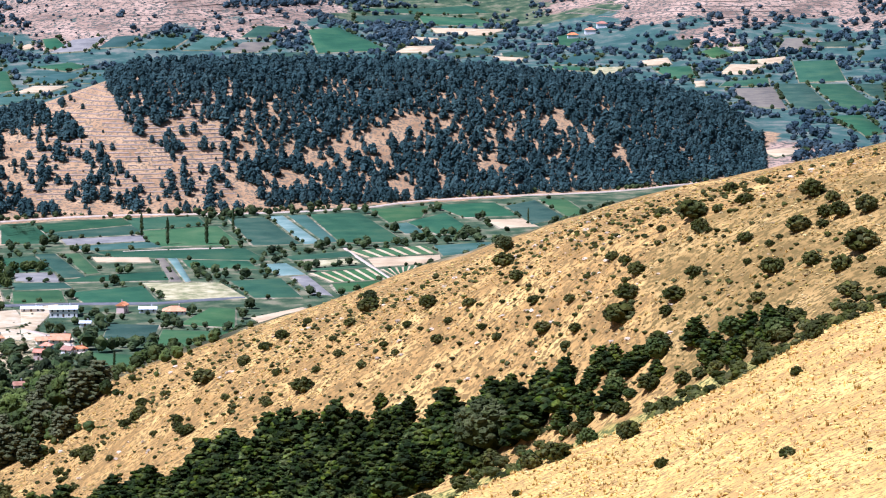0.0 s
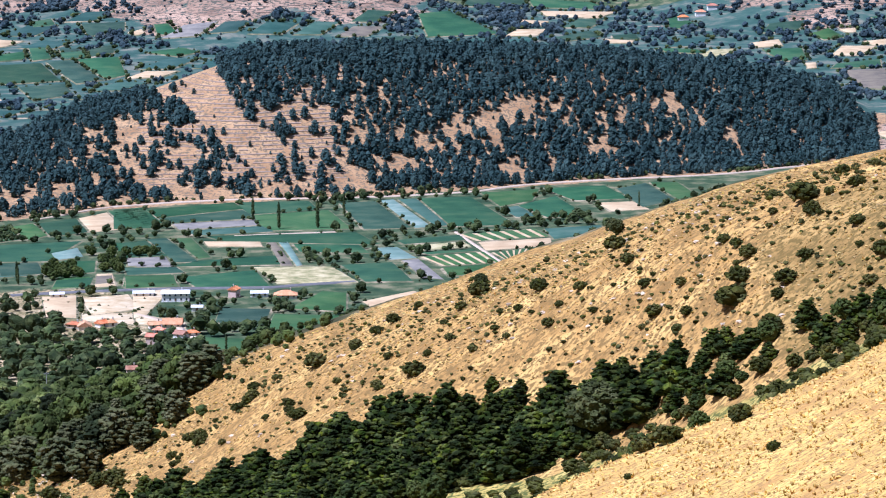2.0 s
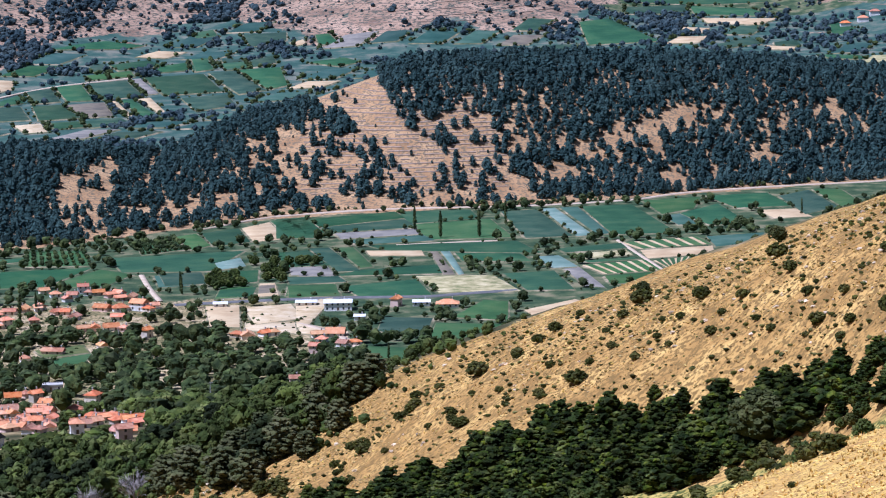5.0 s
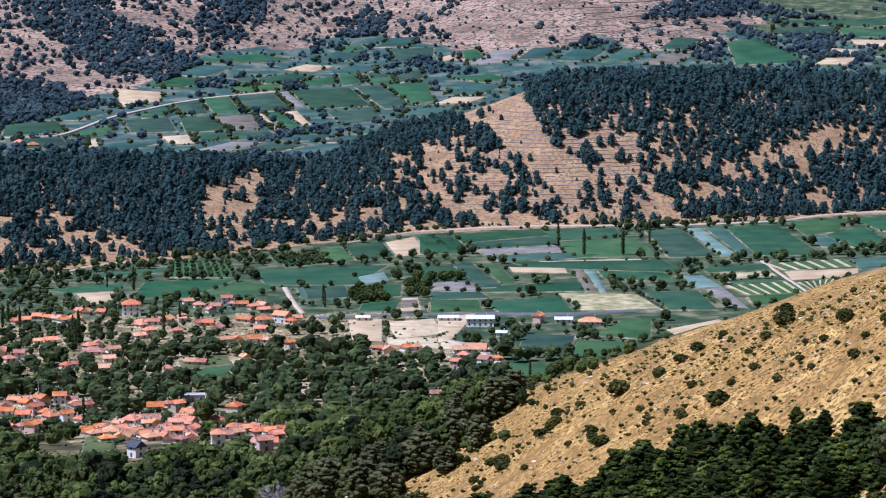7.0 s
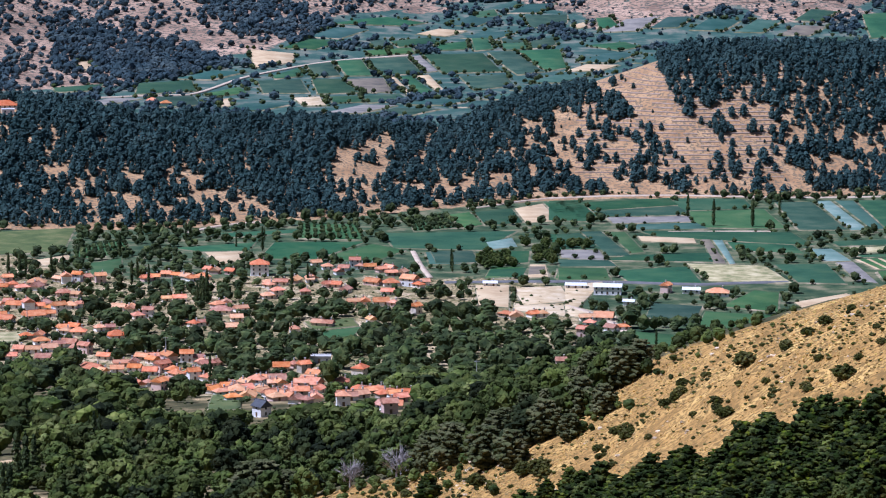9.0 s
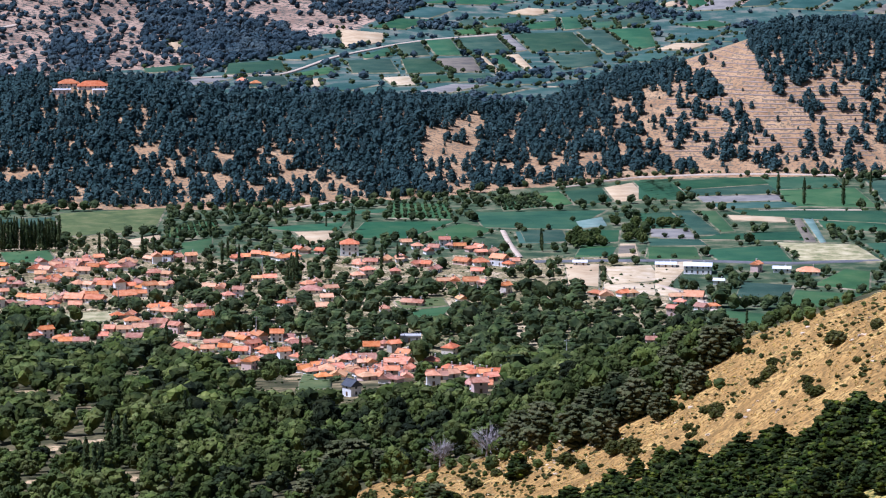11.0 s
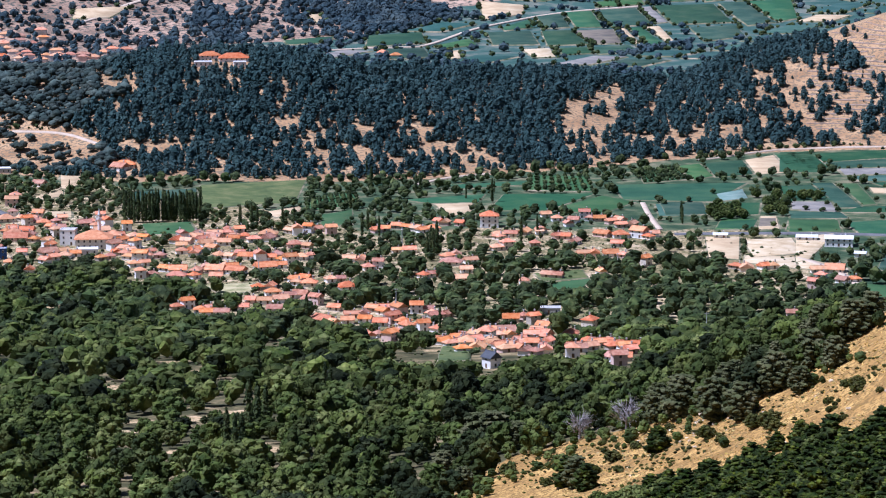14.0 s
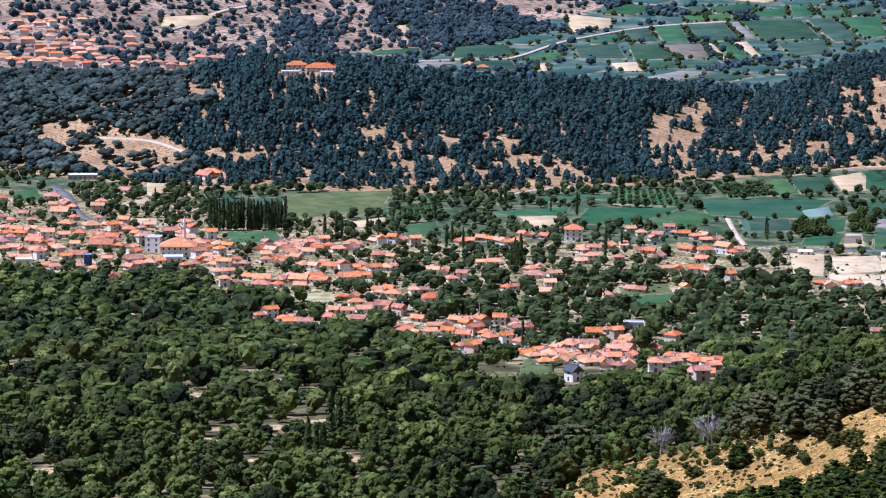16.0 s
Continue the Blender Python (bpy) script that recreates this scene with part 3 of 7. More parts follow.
def many(name, variants, places, mat, label, category, smooth=False, spread=0.42):
    """One object of joined copies: places has x, y, z, size, height stretch, turn."""
    vs, fs, tones, n = [], [], [], 0
    which = rng.integers(0, len(variants), len(places))
    for k, (v, f) in enumerate(variants):
        p = places[which == k]
        if not len(p):
            continue
        c, s = np.cos(p[:, 5])[:, None], np.sin(p[:, 5])[:, None]
        x = (v[:, 0] * c - v[:, 1] * s) * p[:, 3:4] + p[:, 0:1]
        y = (v[:, 0] * s + v[:, 1] * c) * p[:, 3:4] + p[:, 1:2]
        z = v[:, 2] * p[:, 3:4] * p[:, 4:5] + p[:, 2:3]
        vs.append(np.stack([x, y, z], -1).reshape(-1, 3))
        fs.append((f[None] + (np.arange(len(p)) * len(v))[:, None, None] + n).reshape(-1, 3))
        n += len(p) * len(v)
        tones.append(np.repeat(rng.uniform(-spread, spread, len(p)), len(v)))
    me = sheet(name, np.concatenate(vs), np.concatenate(fs), [mat], smooth=smooth)
    me.attributes.new("tone", "FLOAT", "POINT").data.foreach_set("value", np.concatenate(tones).astype(np.float32))
    return tagged(new(name, me), label, category, kind="stuff")


def scatter(n, az0, az1, r0, r1, keep, size, gap=0.0, stretch=(0.85, 1.2)):
    """Random places on the ground between two azimuths and ranges where keep(az, r, x, y) gives a chance; not nearer than gap."""
    az = rng.uniform(az0, az1, n)
    r = np.sqrt(rng.uniform(0, 1, n) * (r1 ** 2 - r0 ** 2) + r0 ** 2)
    x, y = -np.sin(np.radians(az)) * r, np.cos(np.radians(az)) * r
    ok = rng.uniform(0, 1, n) < keep(az, r, x, y)
    x, y = x[ok], y[ok]
    if gap:
        cells, good = {}, []
        for k in range(len(x)):
            cx, cy = int(x[k] // gap), int(y[k] // gap)
            near = [q for i in (-1, 0, 1) for j in (-1, 0, 1) for q in cells.get((cx + i, cy + j), ())]
            if all((x[k] - x[q]) ** 2 + (y[k] - y[q]) ** 2 > gap * gap for q in near):
                cells.setdefault((cx, cy), []).append(k)
                good.append(k)
        x, y = x[good], y[good]
    m = len(x)
    return np.stack([x, y, height(x, y), rng.uniform(*size, m), rng.uniform(*stretch, m), rng.uniform(0, 6.28, m)], 1)


# ---- fields and roads ----
FIELD_SHAPES, ROAD_POINTS, CLEAR, OPEN = [], [], [], []
CROP_LABELS = {"G": "deep green crop field in the valley", "D": "dark green crop field with thin rows", "L": "light green crop field of fresh growth",
               "B": "blue-green leafy crop field", "H": "far crop field on the valley floor, tinted blue-green for haze", "C": "pale field under crop netting", "S": "grey bare ploughed field", "E": "brown bare soil field",
               "T": "tan dry stubble field", "Y": "straw-coloured mown field with stripes", "P": "pale packed dirt yard", "X": "green field with pale sown strips",
               "M": "dull olive-green meadow beside the village", "O": "green orchard field of small trees"}


def field(kind, *c):
    """A cropped plot draped over the ground between four corners, with a low bank round it."""
    p = np.array(c, float).reshape(4, 2)
    p = p.mean(0) + (p - p.mean(0)) * 1.08
    FIELD_SHAPES.append((kind, p))
    if np.hypot(*p.mean(0)) < 1900:
        OPEN.append((*p.mean(0), 0.8 * np.ptp(p[:, 0])))
    span = max(np.linalg.norm(p[1] - p[0]), np.linalg.norm(p[2] - p[3])), max(np.linalg.norm(p[3] - p[0]), np.linalg.norm(p[2] - p[1]))
    far = np.hypot(*p.mean(0)) > 2450
    step = 14.0 if far else 9.0
    n, m = max(4, min(30, int(span[0] / step))), max(4, min(30, int(span[1] / step)))
    if kind == "X":
        n = 19
    bank = 3.4 if far else 2.2

    def steps(k, length):
        e = min(0.12, bank / length)
        return np.concatenate([[0], np.linspace(e, 1 - e, k - 1), [1]])
    u, v = np.meshgrid(steps(n, span[0]), steps(m, span[1]), indexing="ij")
    u, v = u[..., None], v[..., None]
    g = (p[0] * (1 - u) + p[1] * u) * (1 - v) + (p[3] * (1 - u) + p[2] * u) * v
    rim = ((u == 0) | (u == 1) | (v == 0) | (v == 1))[..., 0]
    wob = np.stack([fbm(g[..., 0], g[..., 1], 25, 5), fbm(g[..., 0], g[..., 1], 25, 6)], -1) * (3.0 if far else 2.2)
    g = g + wob * rim[..., None]
    z = height(g[..., 0], g[..., 1]).reshape(n + 1, m + 1) + (1.0 if far else 0.45) + 0.04 * (len(FIELD_SHAPES) % 6)
    z = np.where(rim, z - (2.0 if far else 0.9), z)
    verts = np.concatenate([g, z[..., None]], -1)
    i = np.arange((n + 1) * (m + 1)).reshape(n + 1, m + 1)
    q = np.stack([i[:-1, :-1], i[1:, :-1], i[1:, 1:], i[:-1, 1:]], -1).reshape(-1, 4)
    a, b = verts.reshape(-1, 3)[q[0, 1]] - verts.reshape(-1, 3)[q[0, 0]], verts.reshape(-1, 3)[q[0, 3]] - verts.reshape(-1, 3)[q[0, 0]]
    if a[0] * b[1] - a[1] * b[0] < 0:
        q = q[:, ::-1]
    mats, index = [CROPS.get(kind, CROPS["L"])], None
    if kind == "X":
        mats = [CROPS["L"], CROPS["T"]]
        index = np.repeat((np.arange(n) % 3 == 1).astype(int), m)
    if index is None:
        index = np.zeros(len(q), int)
    ring = np.zeros((n, m), bool)
    ring[[0, -1], :] = ring[:, [0, -1]] = True
    mats.append(M_BANK)
    index = np.where(ring.ravel(), len(mats) - 1, index)
    ob = new("field", sheet("field", verts.reshape(-1, 3), q, mats, index))
    return tagged(ob, CROP_LABELS[kind], "field", "valley fields", "structure")


def road(kind, width, points):
    p = np.array(points, float)
    t = np.concatenate([[0], np.cumsum(np.linalg.norm(np.diff(p, axis=0), axis=1))])
    s = np.arange(0, t[-1], 7.0)
    x, y = pchip(t, p[:, 0], s), pchip(t, p[:, 1], s)
    ROAD_POINTS.append(np.stack([x, y], 1))
    d = np.gradient(np.stack([x, y], 1), axis=0)
    d /= np.linalg.norm(d, axis=1, keepdims=True)
    nrm = np.stack([-d[:, 1], d[:, 0]], 1)
    rows = []
    for k, off in ((-0.5, -0.9), (-0.46, 0.35), (0, 0.45), (0.46, 0.35), (0.5, -0.9)):
        q = np.stack([x, y], 1) + nrm * k * width
        rows.append(np.concatenate([q, (height(q[:, 0], q[:, 1]) + off + (0.7 if np.hypot(x, y).mean() > 2450 else 0.25))[:, None]], 1))
    v = np.stack(rows, 1)
    i = np.arange(len(s) * 5).reshape(-1, 5)
    f = np.stack([i[:-1, :-1], i[:-1, 1:], i[1:, 1:], i[1:, :-1]], -1).reshape(-1, 4)[:, ::-1]
    ob = new("road" if kind == "asphalt" else "dirt_road", sheet("road", v.reshape(-1, 3), f, [M_ASPHALT if kind == "asphalt" else M_DIRT]))
    return tagged(ob, "grey asphalt valley road" if kind == "asphalt" else "pale dirt farm track between the fields", "road", kind="structure")


def in_fields(x, y, grow=0.0):
    """True where a place lies in a field."""
    inside = np.zeros(len(x), bool)
    for kind, p in FIELD_SHAPES:
        c = p.mean(0)
        q = c + (p - c) * (1 + grow)
        lo, hi = q.min(0), q.max(0)
        k = np.where((x > lo[0]) & (x < hi[0]) & (y > lo[1]) & (y < hi[1]))[0]
        if not len(k):
            continue
        side = [(q[(j + 1) % 4][0] - q[j][0]) * (y[k] - q[j][1]) - (q[(j + 1) % 4][1] - q[j][1]) * (x[k] - q[j][0]) for j in range(4)]
        s = np.array(side)
        inside[k] |= (s > 0).all(0) | (s < 0).all(0)
    return inside


def clear_of(x, y, roads=5.0):
    """True where no house, or the strip kept open on its camera side, and no road is near."""
    ok = np.ones(len(x), bool)
    r = np.hypot(x, y)
    for hx, hy, size in CLEAR:
        hr = math.hypot(hx, hy)
        along = r - hr
        k = np.abs(along) < 60
        across = np.abs((x[k] * hy - y[k] * hx) / hr)
        a = along[k]
        ok[k] &= ~((across < size * 0.5 + 1.5) & (a > -size * 0.5 - (9 if hr < 1560 else 4)) & (a < size * 0.5 + 2.5))
    for pts in ROAD_POINTS:
        for px, py in pts:
            ok &= (np.abs(x - px) > roads) | (np.abs(y - py) > roads)
    return ok


def sight_line_size(p, tall=7.5):
    """Shrinks trees that would hide houses, open fields or glades from the camera."""
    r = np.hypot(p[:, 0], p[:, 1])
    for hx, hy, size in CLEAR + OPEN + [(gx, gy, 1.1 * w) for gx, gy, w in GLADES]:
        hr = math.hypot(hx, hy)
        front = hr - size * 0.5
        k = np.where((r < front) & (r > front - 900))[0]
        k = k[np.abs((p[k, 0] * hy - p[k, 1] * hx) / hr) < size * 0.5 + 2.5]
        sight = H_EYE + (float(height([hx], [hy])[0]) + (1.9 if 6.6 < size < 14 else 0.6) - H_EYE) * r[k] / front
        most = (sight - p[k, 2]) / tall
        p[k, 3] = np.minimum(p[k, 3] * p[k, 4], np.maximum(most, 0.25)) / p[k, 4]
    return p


field("G", -315, 2225, -294, 2231, -270, 2131, -302, 2128)
field("G", -291, 2225, -233, 2265, -222, 2228, -277, 2183)
field("D", -277, 2180, -222, 2222, -208, 2177, -266, 2154)
field("S", -263, 2151, -208, 2171, -202, 2142, -255, 2120)
field("B", -252, 2114, -201, 2139, -189, 2109, -240, 2092)
field("G", -230, 2265, -178, 2271, -168, 2225, -216, 2197)
field("L", -215, 2192, -160, 2219, -138, 2125, -195, 2117)
field("D", -155, 2256, -128, 2265, -97, 2131, -130, 2122)
field("C", -127, 2268, -115, 2275, -83, 2136, -96, 2128)
field("B", -114, 2275, -98, 2278, -72, 2142, -82, 2136)
field("G", -98, 2281, -60, 2287, -26, 2142, -71, 2136)
field("G", -232, 2089, -135, 2106, -116, 2047, -216, 2065)
field("G", -292, 2058, -272, 2063, -252, 2001, -278, 1991)
field("D", -272, 2073, -257, 2079, -225, 1976, -242, 1972)
field("L", -255, 2076, -241, 2081, -219, 1994, -228, 1986)
field("T", -233, 2065, -194, 2063, -190, 2037, -227, 2039)
field("E", -189, 2055, -183, 2057, -163, 1955, -172, 1955)
field("C", -182, 2057, -175, 2060, -158, 1959, -162, 1955)
field("G", -172, 2052, -128, 2047, -118, 2008, -164, 2014)
field("G", -227, 1976, -177, 2001, -172, 1959, -239, 1952)
field("G", -230, 1908, -186, 1936, -171, 1872, -215, 1868)
field("Y", -188, 1948, -139, 1950, -118, 1885, -168, 1881)
field("G", -134, 1955, -101, 1967, -85, 1890, -115, 1888)
field("C", -120, 2031, -101, 2036, -86, 1986, -105, 1979)
field("S", -97, 1974, -85, 1981, -66, 1896, -81, 1906)
field("D", -270, 1948, -237, 1952, -228, 1927, -264, 1917)
field("L", -265, 1913, -234, 1917, -226, 1872, -258, 1864)
field("S", -274, 1989, -253, 1994, -239, 1957, -269, 1955)
field("L", -138, 1850, -123, 1844, -118, 1776, -153, 1788)
field("L", -160, 1768, -118, 1762, -128, 1694, -159, 1718)
field("D", -193, 1790, -162, 1786, -161, 1726, -191, 1741)
field("L", -194, 1692, -156, 1683, -153, 1633, -177, 1641)
field("L", -54, 2313, -10, 2333, -16, 2268, -38, 2237)
field("G", -8, 2337, 39, 2353, 55, 2278, 15, 2268)
field("G", -25, 2237, 2, 2291, 24, 2182, -5, 2180)
field("B", -38, 2225, -24, 2243, -11, 2185, -27, 2180)
field("T", 29, 2255, 58, 2262, 69, 2218, 40, 2209)
field("D", 47, 2333, 70, 2366, 88, 2271, 63, 2231)
field("L", 72, 2370, 95, 2370, 106, 2294, 90, 2271)
field("B", -7, 2119, 33, 2136, 33, 2095, 0, 2068)
field("X", -64, 2092, -13, 2119, -3, 2081, -50, 2060)
field("T", -50, 2057, -2, 2076, -1, 2039, -44, 2018)
field("X", -86, 1991, -45, 2013, -34, 1966, -70, 1952)
field("X", -41, 2008, -14, 2029, -21, 1988, -30, 1974)
field("Y", -95, 2042, -59, 2060, -53, 2034, -87, 2018)
field("G", -106, 2068, -62, 2092, -59, 2065, -98, 2047)
field("L", -70, 1943, -33, 1962, -43, 1919, -64, 1908)
field("G", -87, 2011, -53, 2026, -49, 2016, -81, 2001)
field("T", -112, 1814, -84, 1852, -75, 1837, -102, 1780)
field("G", -399, 2037, -315, 2067, -324, 1978, -378, 1975)
field("G", -358, 2155, -334, 2180, -316, 2112, -339, 2090)
field("O", -393, 2104, -375, 2133, -354, 2078, -381, 2052)
field("L", -374, 2136, -360, 2155, -341, 2096, -351, 2073)
field("T", -333, 2180, -317, 2212, -293, 2127, -315, 2112)
field("G", -318, 2218, -295, 2238, -271, 2158, -291, 2127)
field("O", -464, 2071, -424, 2074, -405, 2006, -449, 2003)
field("G", -505, 2014, -458, 2044, -451, 2029, -494, 1994)
field("G", -518, 1940, -472, 1978, -468, 1939, -495, 1929)
field("T", -494, 1925, -469, 1936, -461, 1896, -471, 1877)
field("G", -460, 1979, -403, 1996, -418, 1916, -453, 1909)
field("L", -416, 1921, -397, 1988, -370, 1965, -381, 1907)
field("B", -357, 1959, -327, 1966, -322, 1918, -345, 1909)
field("C", -326, 2011, -312, 2038, -302, 1997, -318, 1981)
field("G", -305, 1896, -282, 1909, -279, 1868, -303, 1869)
field("E", -283, 1914, -272, 1917, -267, 1887, -279, 1879)
field("L", -264, 1908, -236, 1922, -229, 1878, -261, 1872)
field("S", -271, 1987, -248, 1994, -238, 1952, -263, 1951)
field("G", -286, 2056, -271, 2070, -247, 1999, -274, 1994)
field("L", -358, 1655, -339, 1675, -337, 1636, -353, 1631)
field("P", -280, 1826, -252, 1841, -238, 1788, -264, 1765)
field("P", -251, 1841, -229, 1863, -232, 1768, -238, 1755)
field("P", -271, 1775, -241, 1774, -234, 1733, -267, 1748)
field("P", -240, 1774, -207, 1742, -204, 1718, -234, 1735)
field("T", -304, 1832, -282, 1838, -270, 1757, -290, 1762)
field("L", -306, 1908, -285, 1913, -279, 1869, -303, 1862)
field("T", -284, 1922, -273, 1925, -263, 1873, -278, 1869)
field("D", -355, 1965, -327, 1972, -315, 1924, -342, 1914)
field("G", -318, 1974, -291, 1980, -285, 1932, -308, 1916)
field("M", -665, 1973, -605, 2013, -583, 1914, -633, 1878)
field("D", -699, 1933, -663, 1959, -652, 1922, -683, 1884)
field("L", -648, 1805, -620, 1820, -602, 1778, -629, 1764)
field("L", -842, 1925, -830, 1943, -808, 1897, -820, 1879)
field("L", -550, 1864, -537, 1891, -520, 1832, -539, 1824)
field("O", -577, 1921, -558, 1968, -538, 1914, -564, 1879)
field("T", -591, 1867, -574, 1898, -566, 1883, -574, 1848)
field("Y", -541, 1604, -516, 1620, -508, 1591, -520, 1577)
field("M", -375, 1683, -350, 1702, -341, 1675, -363, 1658)
field("G", -712, 3054, -701, 3125, -682, 3066, -704, 3033)
field("D", -698, 3148, -677, 3179, -647, 3080, -673, 3060)
field("G", -678, 3188, -651, 3208, -615, 3092, -643, 3081)
field("D", -649, 3214, -611, 3243, -571, 3123, -609, 3094)
field("S", -610, 3248, -598, 3257, -560, 3146, -572, 3132)
field("G", -597, 3261, -537, 3291, -496, 3158, -552, 3129)
field("D", -534, 3297, -508, 3316, -455, 3171, -479, 3135)
field("G", -507, 3321, -463, 3350, -437, 3205, -453, 3172)
field("D", -718, 3012, -678, 3038, -644, 2923, -687, 2906)
field("G", -668, 3037, -641, 3052, -598, 2940, -636, 2914)
field("E", -639, 3048, -601, 3072, -570, 2951, -596, 2941)
field("T", -599, 3073, -591, 3081, -539, 2912, -552, 2929)
field("G", -589, 3082, -576, 3092, -519, 2931, -537, 2924)
field("T", -574, 3092, -561, 3107, -521, 2970, -519, 2942)
field("D", -531, 3102, -488, 3132, -466, 3044, -497, 2990)
field("P", -651, 2869, -626, 2890, -603, 2810, -625, 2802)
field("G", -620, 2892, -594, 2907, -576, 2853, -604, 2831)
field("D", -591, 2903, -560, 2938, -539, 2878, -572, 2843)
field("G", -821, 2949, -779, 2995, -751, 2907, -798, 2857)
field("D", -776, 2834, -741, 2860, -714, 2783, -747, 2754)
field("T", -711, 2839, -702, 2854, -686, 2778, -695, 2775)
field("L", -738, 2879, -722, 2958, -700, 2900, -724, 2862)
field("D", -668, 3328, -659, 3353, -638, 3317, -659, 3291)
field("L", -660, 3271, -619, 3310, -607, 3270, -651, 3239)
field("G", -595, 3345, -572, 3387, -558, 3320, -592, 3297)
field("G", -573, 3417, -555, 3433, -532, 3331, -551, 3309)
field("D", -541, 3424, -516, 3422, -498, 3346, -520, 3321)
field("T", -778, 3235, -726, 3223, -716, 3167, -745, 3111)
field("G", -887, 2881, -851, 2932, -839, 2881, -871, 2848)
field("T", -916, 3062, -909, 3080, -884, 3025, -901, 3022)
field("M", -359, 1421, -332, 1367, -304, 1247, -315, 1236)
field("G", -600, 3590, -577, 3615, -564, 3571, -591, 3562)
field("D", -539, 3580, -489, 3596, -484, 3552, -520, 3507)
field("T", -481, 3536, -465, 3559, -457, 3526, -469, 3519)
field("G", -456, 3580, -438, 3581, -419, 3526, -445, 3517)
field("D", -506, 3408, -486, 3454, -473, 3390, -494, 3346)
field("G", -728, 3417, -684, 3511, -640, 3509, -655, 3462)
field("G", -648, 3341, -617, 3393, -586, 3355, -632, 3306)
field("L", -660, 3260, -640, 3284, -631, 3251, -654, 3234)
field("G", -565, 3361, -545, 3389, -532, 3328, -554, 3316)
field("G", -534, 3379, -507, 3407, -498, 3345, -523, 3330)
field("G", -442, 3391, -403, 3428, -380, 3388, -400, 3348)
field("G", -155, 3649, -122, 3700, -61, 3535, -140, 3512)
field("D", -191, 3498, -148, 3520, -157, 3454, -196, 3452)
field("G", -102, 3859, 25, 3908, 58, 3856, -91, 3847)
field("D", -104, 3808, -34, 3852, -33, 3789, -106, 3752)
field("G", -29, 3842, 45, 3823, 77, 3758, -22, 3770)
field("D", -7, 3476, 42, 3558, 53, 3497, 11, 3463)
field("T", -15, 3735, 76, 3724, 50, 3662, -8, 3682)
field("T", -41, 3650, -3, 3640, -9, 3595, -34, 3607)
field("G", 133, 3654, 149, 3668, 170, 3585, 130, 3570)
field("T", 213, 3437, 248, 3461, 249, 3411, 219, 3402)
field("G", 223, 3389, 269, 3395, 266, 3302, 239, 3294)
field("T", 260, 3276, 274, 3284, 271, 3234, 260, 3235)
field("G", 293, 3270, 342, 3304, 337, 3237, 284, 3234)
field("E", 290, 3211, 340, 3223, 334, 3050, 302, 3068)
field("D", 343, 3251, 377, 3249, 381, 3052, 339, 3046)
field("G", 378, 3249, 418, 3247, 427, 3075, 387, 3041)
field("D", 421, 3247, 456, 3245, 438, 3105, 430, 3160)
field("G", 357, 2972, 401, 2985, 402, 2857, 382, 2833)
field("G", 381, 3435, 428, 3429, 421, 3278, 369, 3268)
field("T", 336, 3446, 378, 3474, 375, 3427, 345, 3417)
field("L", 281, 3495, 308, 3536, 321, 3475, 296, 3451)
field("T", 315, 3525, 340, 3532, 336, 3504, 325, 3501)
field("G", 359, 3585, 413, 3624, 417, 3611, 364, 3570)
field("D", 406, 3551, 455, 3544, 468, 3503, 415, 3519)
field("T", 277, 2728, 306, 2755, 316, 2720, 283, 2668)
field("G", 111, 3411, 156, 3398, 161, 3360, 122, 3372)
field("D", 64, 3519, 93, 3540, 98, 3489, 66, 3476)
field("T", 54, 3492, 91, 3479, 87, 3450, 60, 3456)

field("T", -775, 1996, -760, 2006, -740, 1941, -751, 1937)
field("T", -753, 1898, -747, 1933, -736, 1904, -747, 1883)
field("T", -732, 1836, -707, 1845, -697, 1818, -720, 1815)
field("T", -1119, 2937, -1076, 2984, -1077, 2922, -1106, 2895)


def far_patchwork():
    """Small plots that fill the far plain between the larger fields."""
    pick = random.Random(5)
    turn = radians(-14)
    for row in range(12):
        for k in range(34):
            u, v = -820 + 47 * k + pick.uniform(-5, 5), 2780 + 84 * row + pick.uniform(-9, 9)
            w, d = pick.uniform(30, 43), pick.uniform(52, 76)
            c = np.array([(u + a, v + b) for a, b in ((-w / 2, d / 2), (w / 2, d / 2 + 4), (w / 2, -d / 2), (-w / 2, -d / 2 - 4))])
            c = c + (c[:, 1:] - v) * [[-math.tan(turn), 0]] + [(v - 3000) * 0.16, 0]
            az, r = polar(c[:, 0], c[:, 1])
            if az.min() < -8.6 or az.max() > 17.2 or (r > scrub_edge(az) - 10).any() or r.min() < 2720 or r.max() > 3720 or rises(az, r).min() < 1.75 or far_hills(az, r).max() > 16 or pick.random() < 0.12:
                continue
            q = np.concatenate([c, c * 0.5 + c.mean(0) * 0.5, c.mean(0)[None]])
            if in_fields(q[:, 0], q[:, 1], 0.1).any():
                continue
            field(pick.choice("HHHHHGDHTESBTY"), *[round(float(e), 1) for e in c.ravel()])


far_patchwork()

road("dirt", 4.5, [(-318, 2243), (-272, 2267), (-216, 2283), (-147, 2291), (-60, 2323), (-27, 2357), (24, 2382), (94, 2411), (162, 2446), (209, 2490)])
road("dirt", 3, [(-365, 2172), (-349, 2197), (-332, 2226), (-311, 2251)])
road("dirt", 4, [(-527, 2010), (-514, 2048), (-481, 2084)])
road("asphalt", 7, [(-323, 1841), (-264, 1858), (-210, 1866), (-176, 1867), (-147, 1880), (-117, 1891)])
road("asphalt", 6, [(-827, 1959), (-807, 1932), (-785, 1892), (-756, 1838), (-739, 1818)])
road("dirt", 3.5, [(-365, 1963), (-349, 1904), (-332, 1849)])
